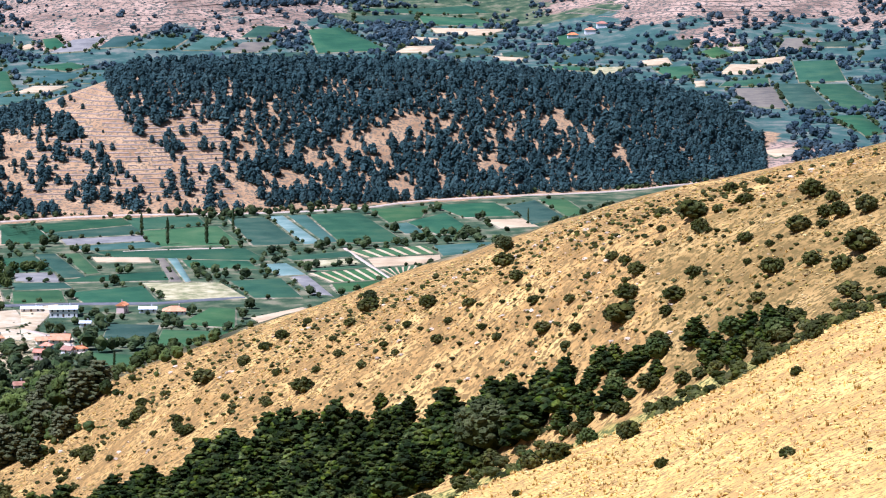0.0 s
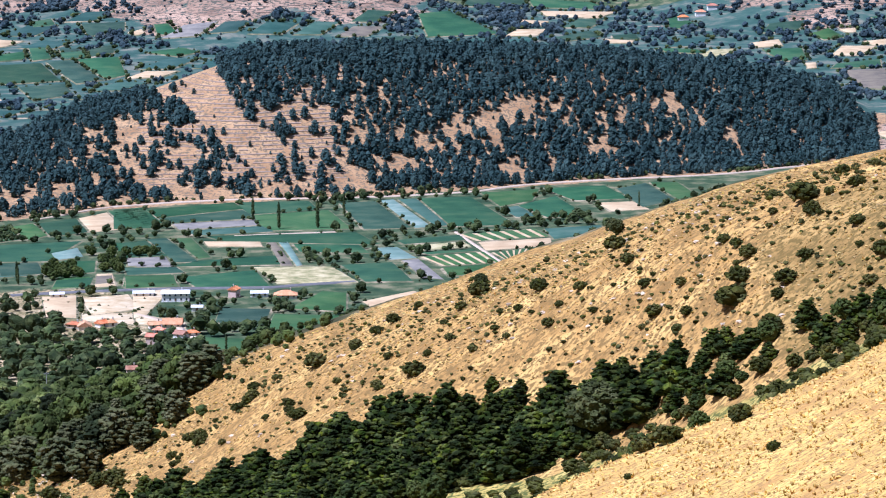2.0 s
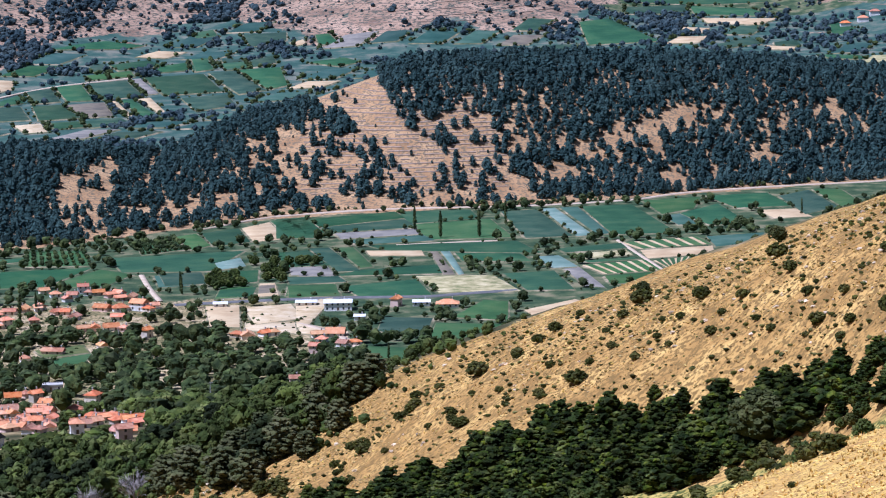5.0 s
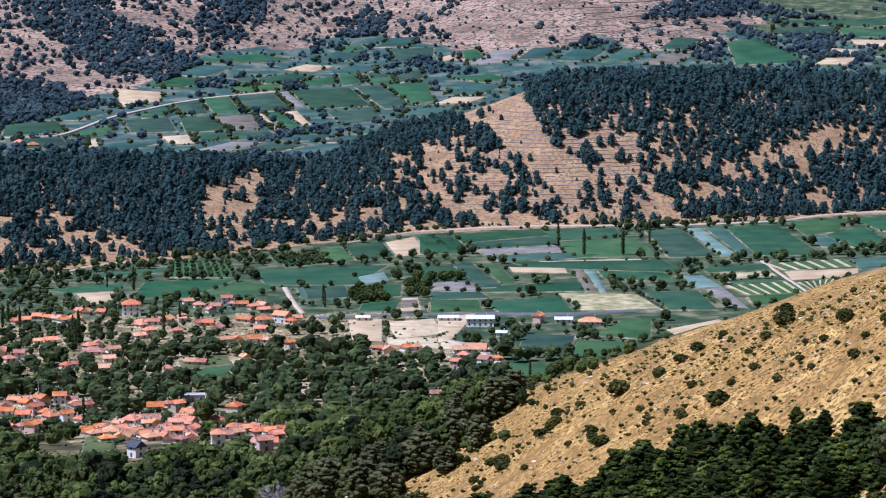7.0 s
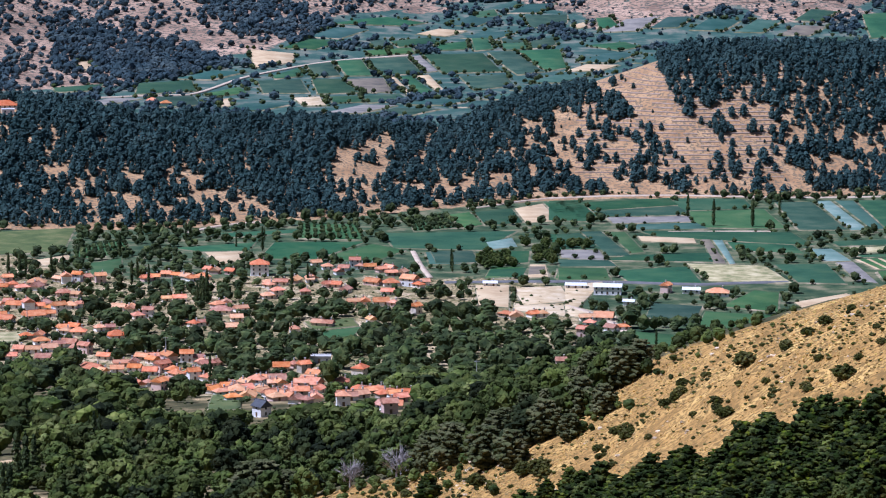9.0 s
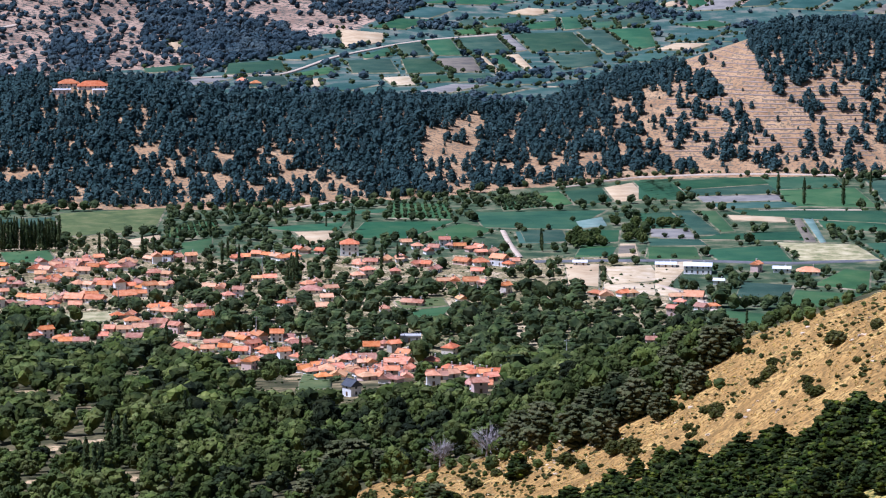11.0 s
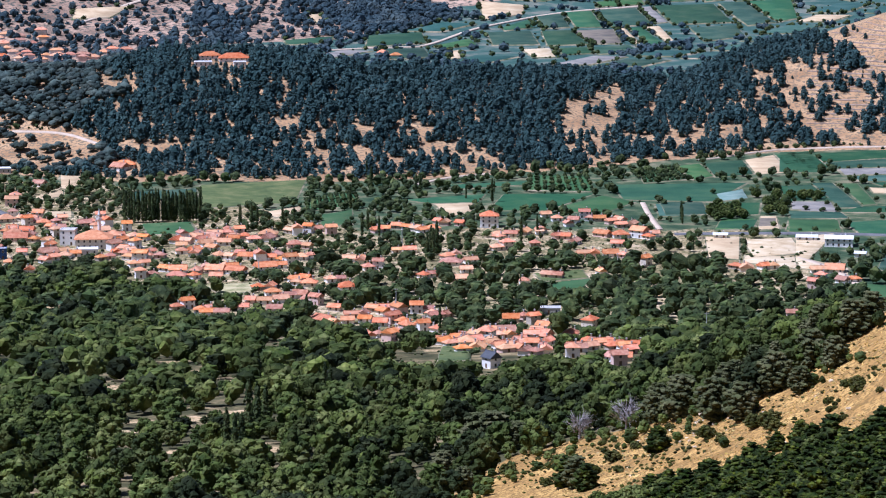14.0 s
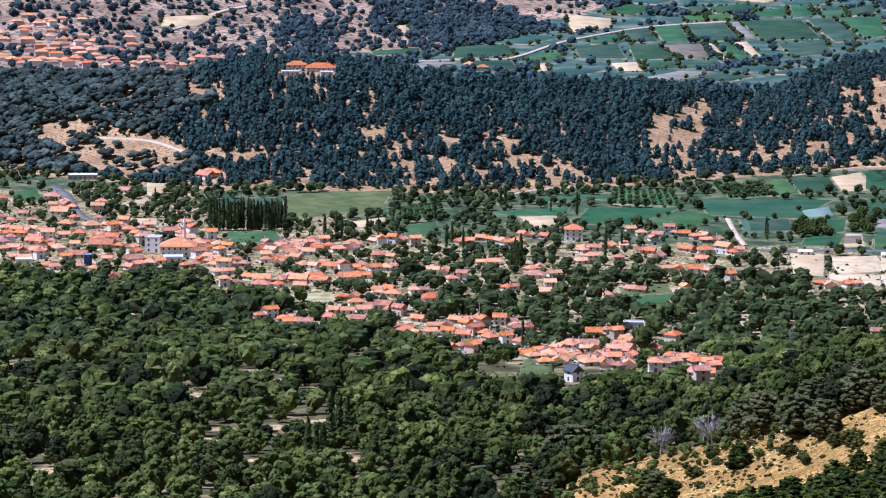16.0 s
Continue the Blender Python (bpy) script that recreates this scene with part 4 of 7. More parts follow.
road("dirt", 5, [(-239, 1771), (-219, 1743), (-198, 1697), (-187, 1662)])
road("dirt", 2.5, [(-66, 2106), (-49, 2034), (-32, 1962)])
road("dirt", 2.2, [(-147, 2109), (-184, 2100), (-221, 2089)])
road("dirt", 5, [(-826, 2817), (-786, 2852), (-749, 2879), (-738, 3024), (-711, 3120), (-679, 3187), (-610, 3260)])
road("dirt", 5, [(-1094, 2888), (-1085, 2934), (-1083, 2977), (-1078, 3006), (-1066, 3042)])
road("dirt", 2.5, [(-848, 2095), (-807, 2085), (-770, 2064)])


# ---- buildings ----
def obj(name, verts, faces, mat, parent=None, label="", smooth=False):
    me = bpy.data.meshes.new(name)
    me.from_pydata([tuple(v) for v in verts], [], [tuple(f) for f in faces])
    me.materials.append(mat)
    me.update()
    ob = new(name, me)
    ob.parent = parent
    if label:
        tagged(ob, label)
    return ob


def block(x0, x1, y0, y1, z0, z1):
    v = [(x, y, z) for z in (z0, z1) for x, y in ((x0, y0), (x1, y0), (x1, y1), (x0, y1))]
    f = [(0, 3, 2, 1), (4, 5, 6, 7), (0, 1, 5, 4), (1, 2, 6, 5), (2, 3, 7, 6), (3, 0, 4, 7)]
    return v, f


def pile(blocks):
    vs, fs = [], []
    for v, f in blocks:
        n = len(vs)
        vs += v
        fs += [tuple(i + n for i in q) for q in f]
    return vs, fs


def roof_shape(w, d, z, rise, over=0.55, hip=True, thick=0.22):
    """A tiled roof with eaves: long axis x, hipped or gabled, with a thick edge and ridge caps."""
    a, b = w / 2 + over, d / 2 + over
    k = min(b, a * 0.95) if hip else 0.0
    drop = -over * rise / (d / 2)
    e = z + drop
    v = [(-a, -b, e), (a, -b, e), (a, b, e), (-a, b, e), (-a + k, 0, z + rise), (a - k, 0, z + rise)]
    v += [(x, y, q - thick) for x, y, q in v[:4]]
    f = [(0, 1, 5, 4), (2, 3, 4, 5), (1, 2, 5), (3, 0, 4), (0, 6, 7, 1), (1, 7, 8, 2), (2, 8, 9, 3), (3, 9, 6, 0), (9, 8, 7, 6)]
    ridge = block(-a + k, a - k, -0.16, 0.16, z + rise - 0.06, z + rise + 0.12)
    return pile([(v, f), ridge])


def pane_mesh(name, w, h, mat, deep=0.06):
    v, f = block(-w / 2, w / 2, -deep, deep, 0, h)
    me = bpy.data.meshes.new(name)
    me.from_pydata(v, [], f)
    me.materials.append(mat)
    return me


PANE, FRAME, DOOR = pane_mesh("window", 0.95, 1.3, M_GLASS), pane_mesh("window_frame", 1.2, 1.55, M_FRAME, 0.045), pane_mesh("door", 1.1, 2.1, M_WOOD)


def openings(home, w, d, storeys, sides, floor=2.45, framed=True):
    """Windows (each with its frame) and a door on the walls named: 'f' front, 'r' and 'l' the ends."""
    for side in sides:
        long = w if side in "fb" else d
        count = max(1, int(long / 3.2))
        for s in range(storeys):
            for k in range(count):
                u = (k + 0.5) / count * long - long / 2
                at = {"f": (u, -d / 2, 0), "b": (u, d / 2, 0), "r": (w / 2, u, 90), "l": (-w / 2, u, 90)}[side]
                if s == 0 and side == "f" and k == count // 2:
                    ob = new("door", DOOR)
                    ob.parent, ob.matrix_basis = home, pose(at[0], at[1], 0.05, 0, 0, at[2])
                    continue
                ob = new("window", PANE)
                ob.parent, ob.matrix_basis = home, pose(at[0], at[1], 0.95 + s * floor, 0, 0, at[2])
                if not framed:
                    continue
                fr = new("window_frame", FRAME)
                fr.parent, fr.matrix_basis = ob, pose(0, 0, -0.12)


HOUSE_LABELS = ("white plastered village house with an orange tiled roof", "cream plastered village house with an orange tiled roof",
                "rubble stone village house with an orange tiled roof", "pink plastered village house with an orange tiled roof")


def house(x, y, w, d, storeys, turn, roof, paint, rise=0.0, name="house", label="", roof_mat=None, wall_mat=None, group="village houses", plain=False):
    if group == "village houses" and not label:
        w, d = w * 0.8, d * 0.76
        roof_mat = roof_mat or random.choice((M_TILE, M_TILE, M_TILE, M_TILE_OLD, M_TILE_PALE))
    CLEAR.append((x, y, max(w, d)))
    z = float(height([x], [y])[0])
    home = tagged(new(name), label or HOUSE_LABELS[paint], "house", group)
    home.matrix_basis = pose(x, y, z, 0, 0, turn)
    tall = 2.45 * storeys + 0.1
    body = pile([block(-w / 2, w / 2, -d / 2, d / 2, -2.0, tall), block(-w / 2 - 0.12, w / 2 + 0.12, -d / 2 - 0.12, d / 2 + 0.12, -2.0, 0.35)])
    obj("wall", *body, wall_mat or WALLS[paint], home)
    rise = rise or (min(w, d) * 0.5 * 0.55)
    obj("roof", *roof_shape(w, d, tall, rise, hip=roof == "hip"), roof_mat or M_TILE, home)
    if roof == "gable":
        for s in (-1, 1):
            gx = s * (w / 2 - 0.12)
            v = [(gx - 0.1, -d / 2, tall), (gx - 0.1, d / 2, tall), (gx - 0.1, 0, tall + rise - 0.1), (gx + 0.1, -d / 2, tall), (gx + 0.1, d / 2, tall), (gx + 0.1, 0, tall + rise - 0.1)]
            obj("gable", v, [(0, 1, 2), (3, 5, 4), (0, 3, 4, 1), (1, 4, 5, 2), (2, 5, 3, 0)], wall_mat or WALLS[paint], home)
    near = math.hypot(x, y) < 2500
    cx = w * 0.22
    if near:
        obj("chimney", *pile([block(cx - 0.3, cx + 0.3, d * 0.12, d * 0.12 + 0.6, tall, tall + rise + 0.9), block(cx - 0.4, cx + 0.4, d * 0.12 - 0.1, d * 0.12 + 0.7, tall + rise + 0.9, tall + rise + 1.05)]), M_CONCRETE, home)
    if near:
        openings(home, w, d, storeys, "f" if plain else "fr", framed=not plain)
    return home


house(-770.1, 1948.5, 9.6, 8.6, 1, -10, "gable", 0)
house(-804.8, 1906.6, 13.0, 10.2, 1, 10, "hip", 0)
house(-831.5, 1887.8, 7.0, 6.6, 1, 120, "hip", 3)
house(-739.4, 2020.5, 13.5, 12.0, 1, -21, "gable", 0)
house(-773.9, 1845.2, 13.4, 11.5, 1, 11, "gable", 0)
house(-792.1, 1829.4, 8.3, 7.6, 1, 9, "gable", 0)
house(-798.9, 1809.6, 7.0, 6.5, 1, 90, "gable", 0)
house(-788.3, 1800.8, 7.4, 6.5, 1, 106, "hip", 3)
house(-775.7, 1805.1, 7.4, 6.5, 1, 29, "hip", 2)
house(-765.5, 1894.6, 8.5, 6.5, 1, 29, "hip", 1)
house(-754.4, 1860.8, 10.1, 7.5, 2, 16, "gable", 3)
house(-750.0, 1798.1, 11.4, 8.9, 1, -4, "hip", 3)
house(-732.7, 1797.2, 13.0, 10.8, 1, 36, "hip", 1)
house(-782.1, 1875.4, 10.2, 8.8, 1, 133, "gable", 0)
house(-715.3, 1799.6, 11.3, 9.8, 1, 26, "hip", 2)
house(-704.5, 1788.2, 9.7, 7.1, 1, 18, "hip", 2)
house(-768.8, 1766.4, 9.7, 8.2, 1, -8, "gable", 3)
house(-761.5, 1771.1, 8.1, 6.5, 1, -0, "gable", 1)
house(-778.9, 1769.8, 8.1, 6.5, 1, 38, "hip", 0)
house(-734.0, 1755.6, 8.8, 7.0, 1, 21, "gable", 0)
house(-740.7, 1747.1, 9.5, 9.0, 2, 18, "gable", 0)
house(-755.3, 1738.7, 9.5, 6.7, 2, 6, "hip", 1)
house(-762.8, 1734.8, 8.7, 6.5, 2, 69, "gable", 3)
house(-741.1, 1728.0, 12.6, 9.5, 1, 1, "gable", 0)
house(-703.6, 1756.1, 12.7, 9.3, 1, 7, "gable", 3)
house(-698.8, 1729.0, 17.2, 12.0, 1, 14, "gable", 3)
house(-687.8, 1770.7, 9.5, 7.4, 1, 27, "gable", 2)
house(-653.3, 1752.1, 11.0, 8.9, 2, 31, "gable", 0)
house(-665.3, 1793.1, 9.6, 6.9, 2, 131, "gable", 0)
house(-682.3, 1827.7, 7.0, 6.5, 1, 24, "gable", 0)
house(-679.2, 1791.3, 9.6, 8.3, 1, 36, "gable", 2)
house(-717.5, 1707.0, 10.9, 8.4, 1, 139, "hip", 1)
house(-725.7, 1693.7, 9.3, 8.1, 1, 13, "gable", 0)
house(-742.2, 1700.4, 10.9, 7.5, 1, 17, "gable", 0)
house(-721.3, 1665.5, 9.1, 7.6, 1, 38, "gable", 1)
house(-695.5, 1687.6, 10.7, 8.9, 1, 7, "gable", 1)
house(-660.6, 1682.7, 12.1, 10.4, 1, 43, "gable", 2)
house(-647.1, 1674.1, 9.0, 8.5, 1, 12, "hip", 0)
house(-629.9, 1720.8, 9.2, 6.5, 2, 65, "gable", 1)
house(-622.6, 1692.4, 9.1, 6.8, 1, 120, "gable", 1)
house(-632.8, 1750.5, 9.4, 7.7, 1, 45, "hip", 3)
house(-620.7, 1719.2, 7.7, 6.5, 2, 65, "hip", 0)
house(-602.6, 1677.1, 10.5, 7.4, 2, 7, "gable", 0)
house(-593.9, 1687.0, 7.5, 6.5, 1, -5, "hip", 3)
house(-580.8, 1709.1, 9.1, 8.3, 1, 61, "gable", 0)
house(-593.6, 1723.8, 7.6, 7.0, 1, 16, "gable", 1)
house(-598.4, 1765.4, 10.9, 8.9, 1, 85, "gable", 0)
house(-588.9, 1749.7, 9.3, 7.3, 1, 47, "gable", 0)
house(-603.1, 1742.5, 10.0, 7.8, 1, 81, "gable", 0)
house(-562.1, 1623.1, 13.0, 9.0, 1, 6, "hip", 0)
house(-557.4, 1642.7, 10.2, 7.4, 1, 93, "hip", 3)
house(-582.1, 1620.1, 7.2, 6.5, 2, 28, "hip", 0)
house(-598.7, 1655.9, 7.4, 6.9, 1, 36, "hip", 0)
house(-648.4, 1622.6, 7.0, 6.5, 1, 104, "gable", 0)
house(-526.1, 1535.7, 8.2, 6.5, 2, 42, "gable", 0)
house(-515.4, 1524.8, 8.1, 6.5, 1, 17, "hip", 0)
house(-595.2, 1756.2, 9.3, 7.5, 1, -1, "gable", 1)
house(-585.2, 1759.1, 11.6, 9.7, 1, -14, "gable", 3)
house(-582.8, 1776.6, 8.6, 6.5, 1, 10, "hip", 3)
house(-572.4, 1756.0, 9.3, 6.7, 1, 11, "gable", 3)
house(-568.7, 1767.3, 8.6, 6.5, 1, 110, "hip", 3)
house(-557.4, 1777.7, 13.2, 10.4, 1, 10, "hip", 3)
house(-553.3, 1762.1, 10.8, 10.1, 1, 84, "gable", 0)
house(-542.7, 1788.8, 9.4, 7.3, 2, 111, "gable", 0)
house(-538.0, 1796.6, 7.0, 6.5, 2, -9, "gable", 0)
house(-523.4, 1795.2, 7.8, 6.5, 2, 27, "gable", 3)
house(-494.7, 1813.3, 7.1, 6.5, 1, 10, "gable", 3)
house(-491.1, 1826.1, 7.0, 6.5, 1, -2, "gable", 2)
house(-476.6, 1818.8, 7.9, 7.5, 1, 153, "gable", 1)
house(-467.0, 1821.2, 10.2, 8.3, 1, 27, "hip", 1)
house(-465.6, 1846.3, 7.2, 6.5, 1, 87, "gable", 3)
house(-455.9, 1845.3, 7.2, 6.5, 1, -18, "gable", 3)
house(-582.8, 1735.4, 9.2, 8.2, 1, 47, "gable", 0)
house(-573.1, 1741.5, 9.2, 8.0, 1, 12, "gable", 0)
house(-574.0, 1720.9, 9.1, 6.7, 1, -22, "gable", 0)
house(-578.0, 1700.7, 9.1, 6.9, 1, 96, "gable", 0)
house(-530.4, 1743.1, 11.4, 8.3, 1, 26, "hip", 3)
house(-545.0, 1695.3, 10.4, 8.3, 1, 3, "gable", 0)
house(-561.0, 1695.4, 9.0, 7.9, 1, -46, "hip", 0)
house(-529.2, 1704.8, 9.7, 9.0, 1, 113, "hip", 1)
house(-535.7, 1691.9, 8.9, 8.0, 2, 120, "gable", 0)
house(-513.7, 1700.9, 8.9, 7.4, 1, 8, "hip", 0)
house(-515.5, 1684.7, 8.9, 7.6, 2, 45, "gable", 0)
house(-523.6, 1663.0, 13.9, 10.8, 1, 37, "gable", 0)
house(-547.6, 1647.2, 12.4, 10.8, 1, 2, "gable", 3)
house(-535.6, 1647.5, 13.1, 9.2, 1, -8, "gable", 0)
house(-553.0, 1625.9, 7.2, 6.5, 1, 62, "hip", 0)
house(-540.4, 1626.8, 8.6, 7.1, 1, 13, "gable", 3)
house(-485.4, 1701.1, 8.9, 7.0, 1, 5, "gable", 0)
house(-477.6, 1697.2, 7.0, 6.5, 1, 94, "gable", 1)
house(-462.6, 1680.4, 7.3, 6.5, 2, 6, "gable", 0)
house(-460.2, 1739.7, 9.0, 7.3, 1, 22, "gable", 0)
house(-490.7, 1632.1, 8.6, 6.6, 1, -21, "gable", 0)
house(-484.1, 1617.4, 9.9, 9.0, 1, 9, "hip", 1)
house(-476.3, 1632.0, 7.0, 6.5, 1, 36, "hip", 0)
house(-460.9, 1610.6, 13.3, 10.7, 1, 38, "hip", 0)
house(-516.5, 1671.0, 7.0, 6.6, 1, 22, "gable", 0)
house(-429.9, 1729.3, 9.0, 7.4, 1, 105, "gable", 3)
house(-426.2, 1702.8, 14.7, 10.2, 1, 4, "hip", 1)
house(-411.8, 1680.1, 8.0, 7.4, 1, 22, "gable", 1)
house(-430.3, 1656.9, 7.0, 6.5, 1, -23, "hip", 0)
house(-407.3, 1650.4, 8.6, 7.7, 1, 29, "gable", 3)
house(-501.7, 1602.8, 8.5, 6.5, 1, 90, "gable", 0)
house(-494.7, 1584.8, 10.5, 7.8, 1, 28, "hip", 0)
house(-484.4, 1565.2, 9.6, 8.4, 1, 32, "gable", 0)
house(-478.1, 1581.2, 9.7, 8.8, 1, -4, "gable", 0)
house(-491.4, 1558.8, 8.9, 6.5, 1, 15, "gable", 0)
house(-496.3, 1537.6, 7.0, 6.5, 1, 14, "gable", 0)
house(-478.9, 1536.7, 9.5, 7.6, 1, 11, "gable", 0)
house(-464.2, 1562.4, 8.2, 6.5, 2, -23, "gable", 3)
house(-449.6, 1547.6, 8.1, 6.5, 1, -3, "gable", 1)
house(-445.3, 1512.4, 13.9, 9.5, 1, -31, "gable", 0)
house(-509.4, 1518.8, 10.1, 6.9, 1, 24, "gable", 0)
house(-430.0, 1550.3, 8.1, 6.5, 1, -12, "gable", 2)
house(-422.5, 1542.9, 7.0, 6.5, 1, -32, "gable", 1)
house(-429.9, 1533.1, 8.0, 7.2, 1, 96, "gable", 1)
house(-432.9, 1513.3, 7.9, 6.7, 1, 17, "gable", 0)
house(-425.2, 1519.0, 8.0, 6.5, 1, 1, "gable", 0)
house(-414.9, 1510.6, 8.6, 7.7, 1, 7, "gable", 0)
house(-414.0, 1543.6, 10.1, 7.5, 2, 136, "gable", 3)
house(-406.5, 1550.8, 8.1, 7.3, 2, 13, "gable", 0)
house(-410.9, 1519.8, 8.6, 6.5, 2, 52, "gable", 3)
house(-399.8, 1505.5, 9.2, 7.4, 1, -42, "hip", 3)
house(-393.4, 1513.5, 9.9, 7.8, 1, 78, "hip", 0)
house(-396.5, 1543.2, 7.4, 6.5, 1, -7, "hip", 0)
house(-388.8, 1496.5, 7.0, 6.5, 2, 33, "gable", 0)
house(-381.6, 1495.1, 7.0, 6.5, 1, 153, "hip", 0)
house(-388.5, 1542.9, 7.0, 6.5, 1, 77, "gable", 3)
house(-398.0, 1474.7, 10.9, 8.1, 1, 51, "hip", 1)
house(-392.1, 1443.9, 8.2, 7.3, 2, 74, "gable", 3)
house(-406.0, 1457.4, 7.6, 6.5, 1, 124, "gable", 0)
house(-359.8, 1420.1, 8.0, 6.8, 1, 63, "gable", 0)
house(-360.0, 1449.9, 7.5, 7.0, 1, 32, "gable", 3)
house(-348.1, 1439.8, 8.1, 6.5, 2, 143, "gable", 0)
house(-324.9, 1327.6, 10.9, 9.6, 2, 106, "hip", 0)
house(-412.8, 1891.7, 7.3, 6.6, 1, 30, "gable", 1)
house(-402.7, 1877.8, 8.0, 6.8, 1, 23, "hip", 0)
house(-388.2, 1891.2, 8.1, 6.5, 2, 13, "gable", 0)
house(-377.0, 1883.1, 8.8, 6.5, 1, 16, "gable", 2)
house(-363.9, 1880.3, 9.6, 7.0, 1, -39, "gable", 1)
house(-353.3, 1865.9, 9.5, 6.8, 1, 80, "gable", 3)
house(-410.3, 1821.2, 10.9, 7.9, 1, 84, "gable", 2)
house(-402.4, 1830.7, 7.8, 6.5, 1, 131, "gable", 0)
house(-416.4, 1810.8, 9.3, 7.0, 1, 6, "gable", 1)
house(-421.3, 1799.0, 7.7, 6.5, 1, -35, "hip", 1)
house(-391.6, 1859.3, 7.2, 6.5, 1, 121, "gable", 0)
house(-363.4, 1823.9, 11.7, 8.0, 1, -20, "gable", 3)
house(-352.3, 1823.4, 11.7, 9.4, 1, 23, "hip", 0)
house(-341.3, 1825.1, 11.7, 9.4, 2, -22, "gable", 0)
house(-333.6, 1830.7, 7.8, 6.5, 1, 20, "gable", 0)
house(-407.9, 1764.6, 9.1, 7.4, 2, 40, "hip", 1)
house(-394.8, 1779.5, 7.0, 6.5, 1, 19, "hip", 2)
house(-387.8, 1809.5, 7.0, 6.5, 1, 45, "gable", 3)
house(-373.4, 1791.7, 9.2, 7.2, 1, 79, "gable", 0)
house(-347.5, 1789.5, 9.2, 6.8, 1, 5, "gable", 0)
house(-344.3, 1752.7, 10.5, 9.1, 1, 19, "gable", 0)
house(-353.7, 1752.5, 9.0, 7.0, 1, 104, "gable", 3)
house(-364.0, 1673.7, 7.9, 7.0, 1, -9, "gable", 3)
house(-372.3, 1651.2, 7.0, 6.5, 1, 107, "hip", 0)
house(-337.2, 1691.1, 8.0, 6.5, 1, 122, "gable", 0)
house(-353.7, 1538.2, 10.0, 8.6, 1, 15, "gable", 2)
house(-340.9, 1533.8, 7.0, 6.5, 2, 43, "gable", 2)
house(-332.2, 1519.0, 8.5, 7.6, 1, -16, "gable", 0)
house(-324.7, 1476.1, 12.7, 12.0, 1, -15, "gable", 2)
house(-321.5, 1441.9, 8.7, 6.8, 2, 14, "gable", 3)
house(-310.3, 1426.7, 7.4, 7.0, 1, 78, "gable", 1)
house(-310.6, 1379.7, 8.9, 8.0, 1, 120, "gable", 0)
house(-345.1, 1493.2, 11.0, 10.3, 1, 19, "gable", 0)
house(-349.1, 1464.5, 10.1, 8.5, 2, -12, "hip", 0)
house(-345.9, 1425.8, 9.9, 9.2, 1, 45, "gable", 0)
house(-335.0, 1421.1, 8.6, 7.4, 1, 129, "gable", 0)
house(-355.1, 1443.8, 8.2, 6.5, 1, 97, "gable", 0)
house(-361.7, 1427.7, 7.4, 6.5, 1, -0, "gable", 3)
house(-316.3, 1310.7, 9.6, 9.0, 1, 96, "gable", 0)
house(-307.6, 1323.9, 9.2, 6.5, 1, 21, "gable", 1)
house(-286.5, 1297.0, 9.5, 8.4, 1, 10, "gable", 3)
house(-294.5, 1294.4, 7.0, 6.5, 1, 149, "gable", 0)
house(-312.2, 1490.0, 9.0, 8.0, 1, 6, "hip", 3)
house(-310.4, 1527.5, 9.8, 8.4, 2, 76, "hip", 1)
house(-283.9, 1412.3, 7.3, 6.8, 1, -16, "gable", 0)
house(-264.1, 1301.3, 7.0, 6.5, 1, 40, "gable", 1)
house(-271.1, 1299.1, 7.0, 6.5, 1, 26, "gable", 0)
house(-276.4, 1407.0, 8.5, 7.2, 1, 11, "gable", 0)
house(-255.1, 1304.9, 7.0, 6.5, 1, 35, "hip", 2)
house(-244.6, 1306.0, 7.0, 6.5, 1, 8, "gable", 3)
house(-249.2, 1300.4, 7.0, 6.5, 1, 29, "gable", 0)
house(-319.2, 1726.7, 7.0, 6.5, 2, 62, "gable", 1)
house(-261.1, 1721.8, 10.5, 9.6, 1, 102, "gable", 1)
house(-252.6, 1729.5, 7.3, 6.5, 1, 47, "gable", 0)
house(-217.8, 1707.6, 7.2, 6.5, 1, -12, "hip", 0)
house(-212.5, 1728.3, 13.1, 12.0, 1, 0, "gable", 1)
house(-204.1, 1693.4, 7.7, 6.9, 1, -28, "gable", 0)
house(-216.9, 1670.9, 7.0, 6.5, 2, -9, "gable", 3)
house(-188.8, 1833.9, 7.6, 6.5, 2, 70, "gable", 3)
house(-391.4, 1874.1, 7.9, 7.1, 1, -1, "gable", 0)
house(-216.6, 1586.2, 7.0, 6.5, 1, 14, "gable", 3)
house(-788.6, 1888.4, 7.0, 6.5, 1, 119, "hip", 2, plain=True)
house(-782.8, 1855.6, 7.0, 6.6, 2, 15, "gable", 0, plain=True)
house(-774.4, 1866.4, 7.0, 6.5, 1, 4, "hip", 3, plain=True)
house(-755.2, 1823.7, 7.0, 6.5, 1, 147, "hip", 2, plain=True)
house(-733.7, 1811.0, 7.0, 6.5, 2, 16, "hip", 0, plain=True)
house(-724.2, 1802.2, 7.0, 6.5, 1, 145, "gable", 2, plain=True)
house(-716.4, 1810.0, 8.1, 7.3, 2, 6, "gable", 1, plain=True)
house(-754.2, 1769.0, 7.0, 6.5, 1, 59, "gable", 0, plain=True)
house(-747.1, 1740.8, 8.6, 6.5, 1, 27, "gable", 0, plain=True)
house(-754.1, 1722.3, 7.0, 6.5, 2, 118, "hip", 0, plain=True)
house(-724.6, 1712.2, 7.0, 6.5, 1, 52, "gable", 1, plain=True)
house(-734.1, 1692.9, 7.0, 6.6, 1, 120, "gable", 3, plain=True)
